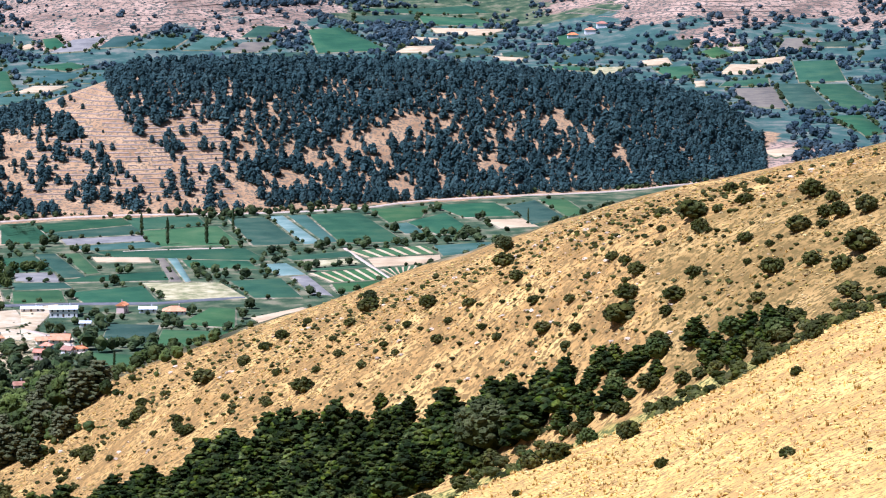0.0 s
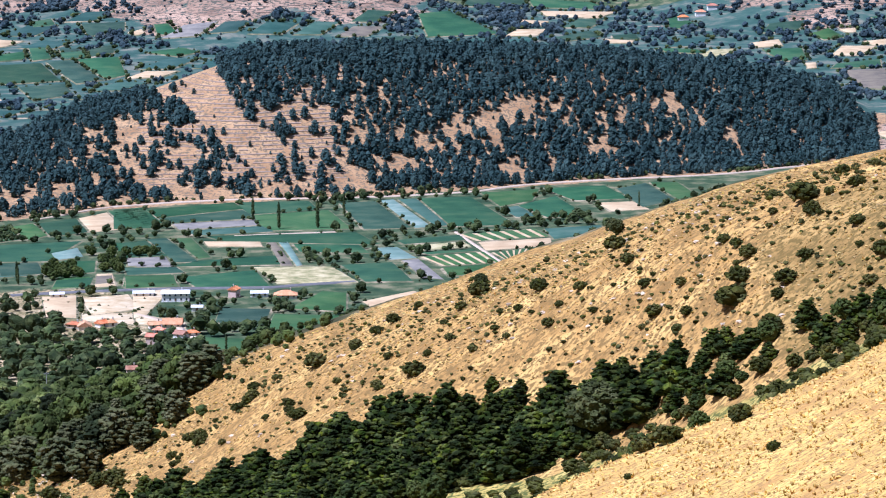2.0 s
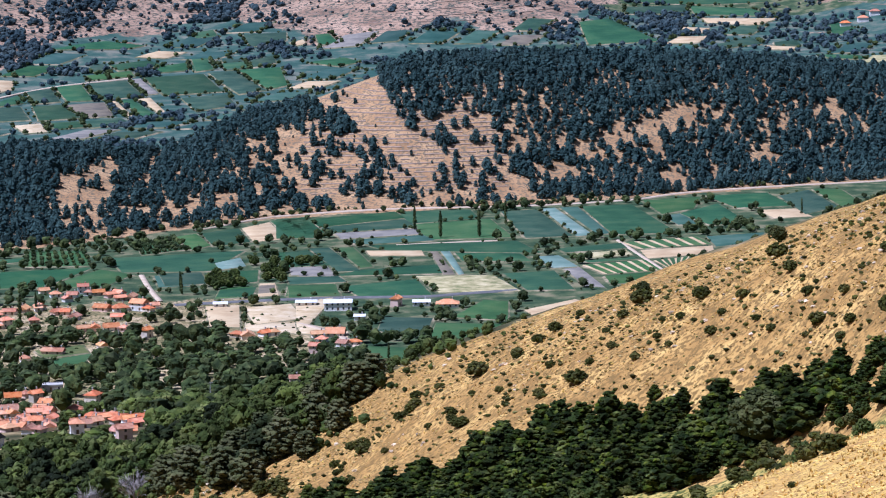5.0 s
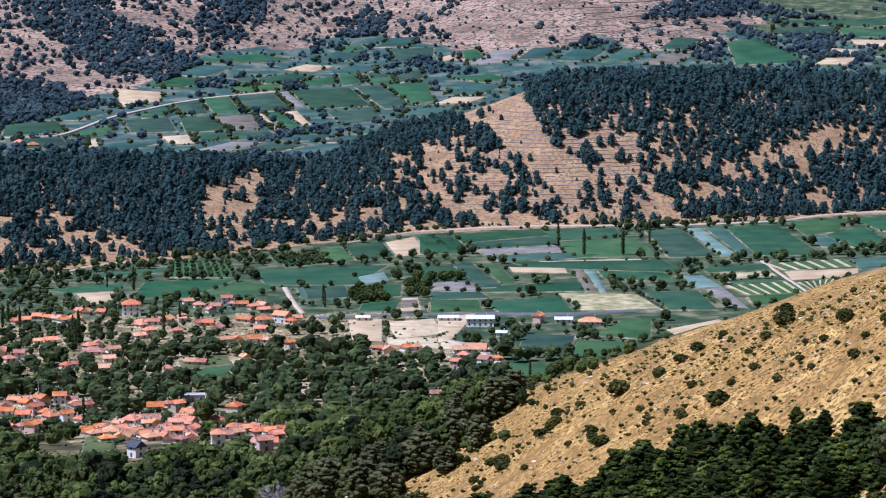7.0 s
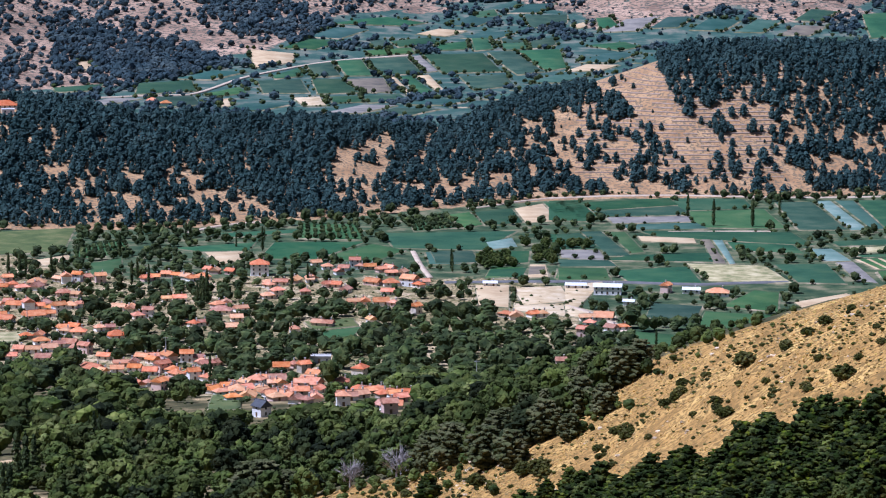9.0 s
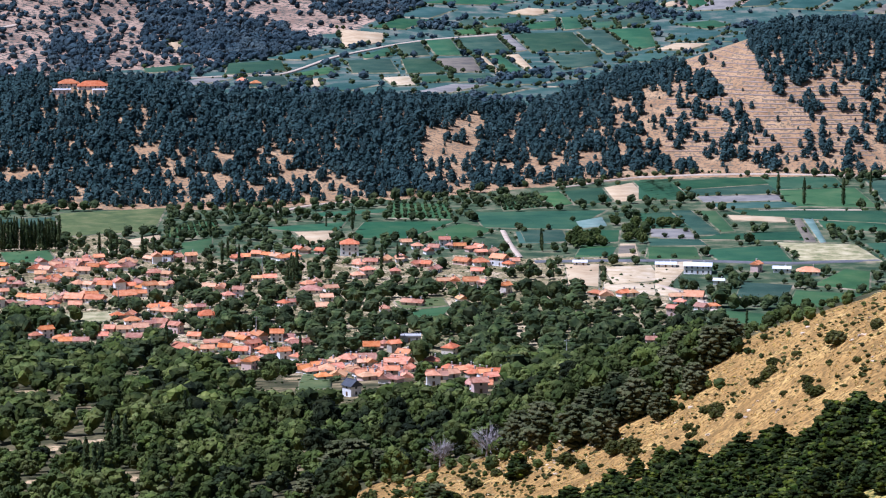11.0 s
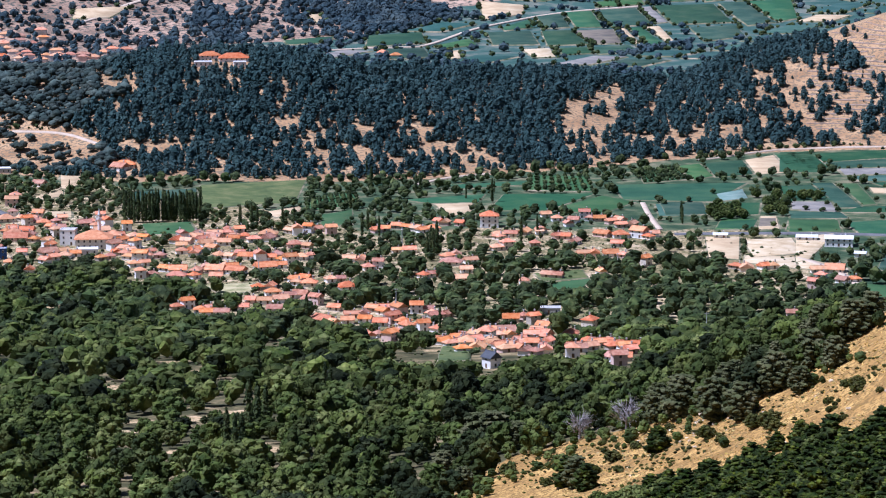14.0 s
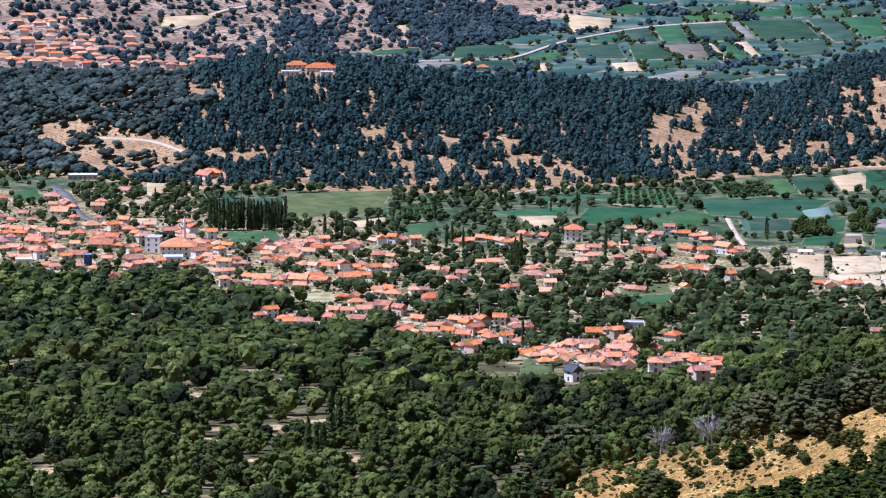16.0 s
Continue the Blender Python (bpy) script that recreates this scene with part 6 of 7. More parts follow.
shrub(-46.9, 730.5, 4.00)
shrub(-107.0, 751.4, 5.57)
shrub(-75.2, 749.7, 3.03)
shrub(-38.7, 681.9, 2.24)
shrub(-47.4, 693.4, 2.03)
shrub(-89.9, 756.2, 3.62)
shrub(-86.4, 747.5, 3.58)
shrub(-93.1, 749.2, 3.05)
shrub(-91.7, 740.3, 2.73)
shrub(-86.3, 721.9, 2.40)
shrub(-109.2, 760.7, 7.05)
shrub(-113.6, 766.6, 5.69)
shrub(-157.4, 807.3, 5.45)
shrub(-166.0, 800.0, 9.03)
shrub(-162.1, 799.7, 6.77)
shrub(-194.5, 843.7, 5.74)
shrub(-128.1, 781.6, 5.82)
shrub(-122.1, 766.8, 3.71)
shrub(-179.8, 839.4, 4.11)
shrub(-175.0, 802.9, 4.55)
shrub(-152.8, 791.4, 3.56)
shrub(-77.1, 751.1, 3.31)
shrub(-74.3, 750.3, 3.58)
shrub(-145.3, 824.8, 3.69)
shrub(-152.6, 813.8, 3.65)
shrub(-116.1, 760.2, 2.26)
shrub(-169.4, 851.8, 3.19)
shrub(-101.4, 750.2, 1.39)
shrub(-185.9, 837.8, 2.53)
shrub(-78.5, 728.3, 2.42)
shrub(-83.1, 757.0, 1.95)
shrub(-67.5, 722.3, 2.39)


poplar(-208.8, 2165.1, 17.0)
poplar(-187.3, 2125.2, 19.0)
poplar(-161.0, 2128.0, 20.0)
poplar(-147.3, 2194.5, 17.0)
poplar(-173.6, 1641.2, 11.0)
poplar(61.4, 2249.1, 10.0)
poplar(-459.4, 1944.1, 16.0)
poplar(-548.2, 1975.2, 17.0)
poplar(-515.3, 1964.9, 15.0)
poplar(-512.4, 1965.1, 14.0)
poplar(-403.1, 1779.5, 17.0)
poplar(-442.9, 1735.9, 20.0)
poplar(-445.2, 1731.8, 18.0)
poplar(-325.4, 1882.8, 12.0)
poplar(-328.1, 1894.1, 13.0)
poplar(-479.3, 1955.0, 10.0)
poplar(-297.4, 903.3, 20.0)
poplar(-295.9, 906.9, 17.0)
poplar(-312.0, 971.3, 22.0)
poplar(-314.7, 989.1, 20.0)
poplar(-313.6, 995.0, 18.0)
poplar(-292.0, 901.7, 18.0)
poplar(-319.1, 1084.7, 16.0)
poplar(-319.6, 1093.7, 14.0)
poplar(-319.1, 1077.3, 14.0)
poplar(-441.6, 1722.1, 18.0)
poplar(-445.7, 1724.9, 15.0)
poplar(-379.0, 1491.2, 14.0)
poplar(-344.4, 882.7, 16.0)
poplar(-453.8, 1510.9, 15.0)
poplar(-581.2, 1797.1, 16.0)
poplar(-571.5, 1800.4, 14.0)
poplar(-578.2, 1810.0, 15.0)
poplar(-560.3, 1816.2, 14.0)
poplar(-552.4, 1814.1, 13.0)
poplar(-502.5, 1789.2, 15.0)
poplar(-505.2, 1811.4, 14.0)
poplar(-492.9, 1792.4, 13.0)
poplar(-403.0, 1823.0, 12.0)
poplar(-540.4, 1897.2, 16.0)
poplar(-571.1, 2046.2, 11.0)
poplar(-468.4, 1988.0, 9.0)
poplar(-733.9, 1909.5, 11.0)
poplar(-731.0, 1938.2, 12.0)
poplar(-727.4, 1939.4, 10.0)
poplar(-722.1, 1935.7, 12.0)
poplar(-666.2, 1826.1, 18.8)
poplar(-664.0, 1828.3, 17.5)
poplar(-662.0, 1828.4, 18.6)
poplar(-659.7, 1826.8, 17.8)
poplar(-656.7, 1826.0, 18.6)
poplar(-655.0, 1829.6, 18.3)
poplar(-653.3, 1830.0, 16.0)
poplar(-650.9, 1830.8, 17.1)
poplar(-648.1, 1828.9, 17.6)
poplar(-648.0, 1834.5, 18.5)
poplar(-646.4, 1834.4, 18.3)
poplar(-643.3, 1834.3, 18.2)
poplar(-640.5, 1830.0, 18.5)
poplar(-638.3, 1829.9, 18.3)
poplar(-635.8, 1830.9, 17.5)
poplar(-633.5, 1831.1, 16.4)
poplar(-632.9, 1836.1, 17.7)
poplar(-630.9, 1833.7, 17.0)
poplar(-629.2, 1838.5, 18.0)
poplar(-626.8, 1836.0, 16.7)
poplar(-624.7, 1835.4, 18.6)
poplar(-621.7, 1834.7, 16.7)
poplar(-621.6, 1842.2, 19.4)
poplar(-659.5, 1810.0, 19.4)
poplar(-656.8, 1809.2, 16.2)
poplar(-657.6, 1815.8, 16.7)
poplar(-653.4, 1809.7, 16.4)
poplar(-652.4, 1813.6, 19.0)
poplar(-648.9, 1812.7, 16.7)
poplar(-647.5, 1813.2, 16.2)
poplar(-646.4, 1816.9, 18.1)
poplar(-643.5, 1814.9, 17.8)
poplar(-643.1, 1819.6, 17.7)
poplar(-640.8, 1817.7, 17.9)
poplar(-638.3, 1819.4, 16.1)
poplar(-637.2, 1821.6, 18.6)
poplar(-634.9, 1820.7, 19.2)
poplar(-633.0, 1821.7, 17.2)
poplar(-631.7, 1824.6, 17.9)
poplar(-627.7, 1821.4, 18.6)
poplar(-624.8, 1819.6, 18.6)
poplar(-623.1, 1820.4, 16.9)
poplar(-623.0, 1825.2, 16.9)
poplar(-621.0, 1826.1, 18.2)
poplar(-619.6, 1828.7, 17.5)
poplar(-616.1, 1824.0, 16.3)


PINE_SPOTS = [(33.9, 563.0, 5.6), (29.5, 576.2, 6.3), (23.1, 587.0, 6.4), (19.0, 592.2, 7.5), (13.3, 605.4, 5.6), (9.6, 609.9, 6.7), (49.5, 527.2, 5.8), (56.8, 528.5, 4.3), (53.0, 533.4, 4.3), (-6.9, 634.5, 4.1), (-12.9, 645.4, 4.2), (27.3, 573.9, 5.3), (36.5, 563.3, 4.1), (1.8, 618.5, 4.5), (-143.3, 795.2, 8.9), (-167.0, 794.1, 10.5), (-158.8, 776.4, 8.8), (-95.5, 716.7, 7.3), (-101.5, 721.4, 6.1)]


# ---- woods ----
CLEAR += [(-166, 869, 9), (-183, 884, 6), (-300, 1262, 16), (-311, 1262, 14)]
def chance_forest(az, r, x, y):
    edge = sect(SPUR_R, az) + wood_edge(az) + 14 * fbm(x, y, 40, 21)
    c = np.where(r > edge, 1.0, 0.0)
    glade = fbm(x, y, 30, 22) > np.where(az > 14, 0.40, 0.46)
    return c * np.where(glade, 0.06, 1.0) * np.where(az < 6.15 - (r - 900) * 0.003 + 0.5 * fbm(x, y, 30, 95), 0, 1)


def chance_upper(az, r, x, y):
    top = np.interp(az, (4, 12, 14.5, 17, 19, 21, 25), (1480, 1500, 1500, 1600, 1690, 1740, 1780))
    return chance_forest(az, r, x, y) * (r < top + 40 * fbm(x, y, 60, 81))


forest = np.concatenate([scatter(9000, 2.5, 25.5, 700, 1800, chance_upper, (0.9, 1.5), 9.6, (0.95, 1.3)), scatter(4200, 2.5, 25.5, 700, 1800, chance_upper, (0.4, 0.85), 7.0)])
keep = clear_of(forest[:, 0], forest[:, 1]) & ~in_fields(forest[:, 0], forest[:, 1]) & (glade(forest[:, 0], forest[:, 1], 2.2) < 0)
forest = sight_line_size(forest[keep])
forest = forest[forest[:, 3] > 0.3]
forest = forest[np.argsort(np.hypot(forest[:, 0], forest[:, 1]))]
dull = (vnoise(forest[:, 0] / 45, forest[:, 1] / 45, 31) > 0.5) & (np.hypot(forest[:, 0], forest[:, 1]) < sect(SPUR_R, polar(forest[:, 0], forest[:, 1])[0]) + 150) & (polar(forest[:, 0], forest[:, 1])[0] < 15) & (forest[:, 3] > 0.7)
for x, y, z, s, k, a in forest[dull][:16]:
    plant(K_DULL, x, y, s * 0.72, k, a, "dull grey-green cedar at the edge of the wood", "cedars", z)
forest = np.concatenate([forest[~dull], forest[dull][16:]])
species = np.clip((vnoise(forest[:, 0] / 30, forest[:, 1] / 30, 61) * 0.7 + rng.uniform(0, 1, len(forest)) * 0.5) * 2.5, 0, 2.99).astype(int)
for (x, y, z, s, k, a), n in zip(forest[:100], species[:100]):
    plant((K_DARK, K_BROAD, K_LIGHT)[n], x, y, s, k, a, ("rounded dark green oak in the dense wood", "rounded green broadleaf tree in the dense wood", "light green walnut tree in the dense wood")[n], "wood trees", z)
for n, (mat, word) in enumerate(((M_LEAF_DARK, "dark green oak"), (M_LEAF, "green broadleaf"), (M_LEAF_LIGHT, "light green walnut"))):
    rest = forest[100:][species[100:] == n]
    upper = np.hypot(rest[:, 0], rest[:, 1]) > 1120
    many("broadleaf_wood", MID_BROAD, rest[~upper], mat, "dense " + word + " wood on the lower slope", "trees")
    many("broadleaf_wood", UPPER_BROAD, rest[upper], mat, "dense " + word + " wood below the village", "trees")


mixed = scatter(1100, -5.5, 13, 480, 820, lambda az, r, x, y: (np.abs(r - sect(GULLY_R, az) - 6) < 26).astype(float) * (vnoise(x / 18, y / 18, 51) > 0.6), (0.45, 0.8), 6)
for x, y, z, s, k, a in mixed[:85]:
    plant(K_LIGHT if x < -95 else K_BROAD, x, y, s, k, a, "round green oak among the gully pines", "gully oaks", z)


plant(K_GREY, 8.2, 588.0, 1.75, 0.8, 0.7, "large round grey-green oak among the gully pines", "gully oaks")
plant(K_GREY, 14.2, 712.9, 0.56, 0.9, 2.1, "dark round tree on the spur's crest", "gully oaks")
plant(K_GREY, -17.1, 730.3, 0.49, 0.8, 4.0, "dark round tree on the spur's crest", "gully oaks")


for x, y, tall in PINE_SPOTS:
    plant(K_PINE, x, y, tall / 9.5, 1.0, random.uniform(0, 6.28), "young dark pine beside the gully", "gully pines")


for x, y, tall in [(-214.0, 909.2, 15.5), (-223.0, 924.3, 14.0), (-205.0, 900.4, 10.2), (-163.6, 788.7, 10.4), (-216.8, 857.1, 11.4), (-203.6, 827.5, 9.4), (-129.0, 800.2, 14.2), (-145.0, 841.1, 14.9), (-119.6, 782.9, 12.4), (-155.1, 859.6, 12.8), (-112.9, 795.5, 13.2), (-104.3, 802.8, 12.6), (-94.0, 808.5, 12.6), (-90.3, 813.5, 11.2), (-96.3, 785.6, 10.1), (-104.0, 779.1, 8.7)]:
    plant(K_DULL, x, y, tall / 11.0, 0.95, random.uniform(0, 6.28), "large layered cedar at the edge of the dry slope", "cedars")


def chance_gully(az, r, x, y):
    g = sect(GULLY_R, az)
    top = np.interp(az, (-4.3, -3.2, -1.7, 0, 1.3, 2.2, 3, 3.6, 5, 6.4, 8, 11, 13), (0, 10, 33, 43, 45, 45, 42, 38, 35, 33, 31, 37, 34))
    return ((r > g - np.interp(az, (-3, -1, 1, 3, 5), (-24, -14, -3, 8, 40))) & (r < g + top + 10 * fbm(x, y, 20, 23))).astype(float)


pines = scatter(9000, -4.2, 14, 480, 820, chance_gully, (0.6, 1.25), 3.6, (0.82, 1.15))
pines = pines[np.argsort(np.hypot(pines[:, 0], pines[:, 1]))]
for x, y, z, s, k, a in pines[-240:]:
    if polar(x, y)[0][0] > 9.6 + 1.2 * math.sin(y * 0.21):
        plant(K_LIGHT, x, y, s * 0.62, k * 0.9, a, "light green leafy tree beside the gully pines", "gully oaks", z)
    else:
        plant(K_PINE, x, y, s, k, a, "dark green pine in the gully on the slope", "gully pines", z)
many("pine_wood", NPINE, pines[:-240], M_PINE, "dark green pine wood filling the gully", "trees")


def chance_upper_gully(az, r, x, y):
    d = r - sect(GULLY_R, az)
    return ((d > 11) & (d < np.interp(az, (-6.3, -4, -2.2), (27, 31, 38)) + 6 * fbm(x, y, 15, 98))).astype(float) * np.where(fbm(x, y, 16, 99) > -0.12, 1.0, 0.1)


for k, (x, y, z, s, h, a) in enumerate(scatter(1400, -6.4, -2.1, 500, 610, chance_upper_gully, (0.4, 0.78), 4.4, (0.85, 1.15))):
    if k % 5 < 3:
        plant(K_PINE, x, y, s, h, a, "young dark pine beside the gully", "gully pines", z)
    else:
        plant(K_BROAD, x, y, s * 0.8, h * 0.85, a, "small green oak bush beside the gully", "gully oaks", z)


# openings in the hill's pine wood: the share of trees left, and the outline by azimuth and by height from foot (0) to crest (1)
CLEARINGS = (
    (0.012, ((7.54, 1.2), (6.81, 1.2), (6.16, 1.2), (5.99, 0.77), (5.72, 0.55), (5.09, 0.44), (4.86, 0.36), (4.81, 0.24), (5.5, 0.25), (5.86, 0.35), (6.06, 0.41), (6.51, 0.55), (6.77, 0.67), (7.3, 0.92))),
    (0.26, ((8.04, 0.81), (7.32, 0.75), (6.52, 0.51), (5.86, 0.32), (4.99, 0.26), (3.76, 0.25), (2.63, 0.11), (2.5, -0.1), (8.06, -0.1))),
    (0.30, ((5.71, 0.59), (4.67, 0.59), (3.95, 0.54), (3.55, 0.43), (3.76, 0.23), (4.79, 0.24), (4.98, 0.42))),
    (0.26, ((3.03, 0.39), (2.31, 0.44), (1.49, 0.43), (1.38, 0.52), (0.25, 0.6), (-0.53, 0.52), (-0.32, 0.44), (0.45, 0.4), (0.97, 0.39), (1.49, 0.34), (1.8, 0.3), (2.52, 0.34))),
    (0.08, ((-1.97, 0.65), (-2.12, 0.66), (-2.46, 0.51), (-2.07, 0.48))),
    (0.08, ((-2.56, 0.53), (-2.7, 0.53), (-2.78, 0.36), (-2.62, 0.38))),
    (0.25, ((-2.95, 0.44), (-3.47, 0.38), (-3.39, 0.24), (-3.16, 0.29))),
    (0.10, ((1.0, 0.28), (0.68, 0.27), (0.4, 0.08), (1.0, 0.08))),
    (0.30, ((-0.68, 0.31), (-1.1, 0.36), (-1.05, 0.23), (-0.74, 0.2))),
    (0.45, ((17.04, 0.0), (16.73, 0.38), (16.32, 0.42), (16.02, 0.33), (15.3, 0.32), (14.99, 0.53), (14.78, 0.6), (14.53, 0.46), (14.06, 0.44), (13.65, 0.32), (13.03, 0.22), (13.03, -0.1), (17.04, -0.1))),
    (0.2, ((12.16, 0.57), (11.8, 0.77), (11.08, 1.03), (10.84, 0.66), (10.86, 0.35), (11.22, -0.05), (11.79, 0.15), (12.15, 0.28))),
    (0.04, ((10.12, 1.2), (9.88, 1.2), (10.15, 0.83), (10.36, 0.5), (10.56, 0.58))),
    (0.42, ((10.55, 0.31), (9.52, 0.49), (8.59, 0.3), (7.66, 0.22), (7.65, -0.05), (10.45, -0.05))),
    (0.34, ((8.6, 0.79), (8.19, 0.69), (7.77, 0.61), (7.36, 0.57), (7.09, 0.34), (7.76, 0.35), (8.49, 0.45))),
    (0.12, ((23.26, 0.42), (22.8, 0.54), (21.27, 0.48), (20.45, 0.37), (20.45, 0.1), (21.79, 0.05), (22.91, 0.15))),
    (0.10, ((20.53, 0.9), (19.73, 0.82), (19.68, 0.64), (20.5, 0.72))),
    (0.15, ((19.63, 0.44), (19.22, 0.4), (19.37, 0.29), (19.58, 0.31))),
    (0.5, ((17.25, 0.05), (16.73, 0.23), (16.45, 0.43), (16.16, 0.26), (15.76, 0.22), (15.76, 0.0))),
    (0.30, ((19.53, 0.03), (18.29, 0.21), (18.08, 0.0), (19.42, -0.13))),
)


def inside(px, py, outline):
    """Even-odd test of places against a closed outline."""
    odd = np.zeros(len(px), bool)
    for (x0, y0), (x1, y1) in zip(outline, outline[1:] + outline[:1]):
        if y0 != y1:
            odd ^= ((y0 > py) != (y1 > py)) & (px < (x1 - x0) * (py - y0) / (y1 - y0) + x0)
    return odd


def chance_hill(az, r, x, y):
    u = rises(az, r)
    wob = fbm(x, y, 26, 24)
    clump = np.where(fbm(x, y, 17, 37) > 0.02, 0.95, 0.13)
    c = np.where(fbm(x, y, 15, 35) > 0.44, 0.02, 1.0)
    c = np.where((u < 0.5) & (az > -1.5) & (fbm(x, y, 24, 36) > 0.3), 0.03, c)
    for share, outline in CLEARINGS:
        c = np.where(inside(az + 0.16 * wob, u + 0.06 * wob, outline), share * clump, c)
    return np.where((u > 0.02) & (u < 1.16) & (az > -5.85 - 0.1 * wob), c, 0)


hill = np.concatenate([scatter(90000, -6.2, 25, 2080, 2960, chance_hill, (0.5, 1.15), 4.3, (0.66, 1.0)), scatter(9000, -6.2, 25, 2080, 2700, lambda *q: np.sqrt(chance_hill(*q)), (0.15, 0.5), 6.0)])
hill = hill[clear_of(hill[:, 0], hill[:, 1])]
hill = sight_line_size(hill, 12.0)
rise_u = rises(*polar(hill[:, 0], hill[:, 1]))
hill = hill[np.argsort(rise_u)]
for x, y, z, s, k, a in hill[:40]:
    plant(K_HPINE, x, y, s * 0.9, k, a, "dark pine at the foot of the long hill", "hill pines", z)
hill = hill[40:]
oaks = polar(hill[:, 0], hill[:, 1])[0] > 20.6 + 3.0 * fbm(hill[:, 0], hill[:, 1], 70, 91)
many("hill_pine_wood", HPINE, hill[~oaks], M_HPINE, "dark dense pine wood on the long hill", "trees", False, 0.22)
hill[oaks, 3] *= 1.2
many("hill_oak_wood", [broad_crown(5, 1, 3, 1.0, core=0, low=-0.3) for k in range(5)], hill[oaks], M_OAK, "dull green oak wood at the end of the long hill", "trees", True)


# thick scrub woods of the far slopes: outlines by azimuth and range
FAR_WOODS = (
    ((15.3, 3967), (13.7, 3777), (13.4, 3669), (12.7, 3621), (12.6, 3534), (11.9, 3499), (12.3, 3399), (12.7, 3362), (13.7, 3445), (14.0, 3430), (14.6, 3591), (15.0, 3733)),
    ((16.0, 3346), (14.8, 3397), (14.4, 3307), (13.7, 3229), (13.7, 3144), (14.6, 3102), (16.0, 3082)),
    ((12.0, 3811), (11.6, 3901), (10.9, 4128), (10.8, 3852), (11.2, 3682), (11.6, 3633), (12.1, 3693)),
    ((9.5, 3828), (8.9, 3933), (8.6, 3870), (8.6, 3753), (9.1, 3706), (9.5, 3745)),
    ((17.1, 3457), (16.7, 3521), (16.1, 3396), (15.6, 3374), (14.7, 3353), (14.6, 3240), (15.0, 3132), (16.2, 3055), (17.0, 3163), (17.1, 3356)),
    ((18.8, 3192), (18.2, 3193), (17.8, 3105), (17.9, 2985), (18.5, 2960), (18.8, 3056)),
    ((15.9, 3209), (15.3, 3294), (14.7, 3263), (14.3, 3185), (15.1, 3093), (15.7, 3044)),
    ((4.0, 3712), (3.5, 3850), (2.4, 4023), (1.9, 3971), (2.4, 3842), (3.4, 3727)),
    ((1.5, 3784), (1.0, 3753), (0.0, 3590), (-0.1, 3515), (0.5, 3540), (1.3, 3701)),
)


def far_wood(az, r, x, y):
    thick = np.zeros(len(az), bool)
    for outline in FAR_WOODS:
        thick |= inside(az + 0.25 * fbm(x, y, 45, 93), r + 45 * fbm(x, y, 45, 94), outline)
    return thick & (fbm(x, y, 26, 96) > -0.3)


def chance_far(az, r, x, y):
    """Clumps and rows of trees in the plain, a thicker scrub on the slopes, little on the two brown terraced hills."""
    clumps = fbm(x, y, 75, 25) + 0.35 * fbm(x, y, 22, 72)
    slope = np.clip((r - scrub_edge(az)) / 60 + 0.5, 0, 1) * np.clip((az - 7.5) / 1.5, 0, 1)
    c = np.where(clumps > 0.19 - 0.06 * slope, 1.0 - 0.45 * slope, 0.03 + 0.07 * slope + 0.3 * np.clip(az - 15, 0, 1) * slope)
    thick = far_wood(az, r, x, y)
    c = np.where((az < 3) & (r < 3750), np.maximum(c, np.where(fbm(x, y, 40, 97) > 0.06, 0.75, 0.1)), c)
    bare = np.exp(-((az - 5.4) / 2.3) ** 2 - ((r - 3950) / 360) ** 2) + np.exp(-((az + 4.6) / 2.0) ** 2 - ((r - 3950) / 330) ** 2)
    return np.where(thick, 1.0, np.clip(c * (1 - 0.93 * np.clip(bare * 1.5, 0, 1)), 0, 1))


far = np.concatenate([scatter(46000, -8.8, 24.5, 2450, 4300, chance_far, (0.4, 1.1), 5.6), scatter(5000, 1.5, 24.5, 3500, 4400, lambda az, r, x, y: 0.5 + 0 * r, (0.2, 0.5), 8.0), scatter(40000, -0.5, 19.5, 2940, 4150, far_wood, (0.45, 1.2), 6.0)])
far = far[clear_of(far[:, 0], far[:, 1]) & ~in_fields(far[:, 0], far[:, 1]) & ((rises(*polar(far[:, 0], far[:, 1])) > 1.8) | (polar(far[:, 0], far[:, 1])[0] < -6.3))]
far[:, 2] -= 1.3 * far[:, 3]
many("far_trees", FAR_BROAD, far, M_FLEAF, "far clumps of trees in the valley, tinted bluish for haze", "trees", False, 0.25)


for x, y, wide in [(-280, 1935, 9), (-281, 1960, 10), (-275, 1944, 9), (-270, 1930, 8), (-284, 1997, 9), (-287, 1976, 8), (-274, 1969, 8), (-313, 1916, 10), (-307, 1902, 9), (-305, 1917, 9), (-300, 1909, 10), (-297, 1919, 9), (-292, 1911, 8), (-306, 1937, 8), (-313, 1945, 9), (-303, 1952, 8), (-298, 2004, 8), (-276, 2004, 8), (-268, 2001, 9), (-264, 2010, 8), (-258, 2004, 8)]:
    plant(K_BROAD, x, y, wide / 9.0, random.uniform(0.85, 1.1), random.uniform(0, 6.28), "round green tree between the fields", "field trees")


def chance_valley(az, r, x, y):
    village = (az > 4.2) & (r < np.interp(az, (4, 8, 12, 16, 20, 26), (1690, 1720, 1800, 1820, 1760, 1800)))
    c = np.where(village, 0.8 + 1.1 * fbm(x, y, 34, 26), 0.3 + 1.2 * fbm(x, y, 60, 26))
    c = np.where((az > 12) & ~village, c + 0.35, c)
    return np.clip(c, 0, 1)


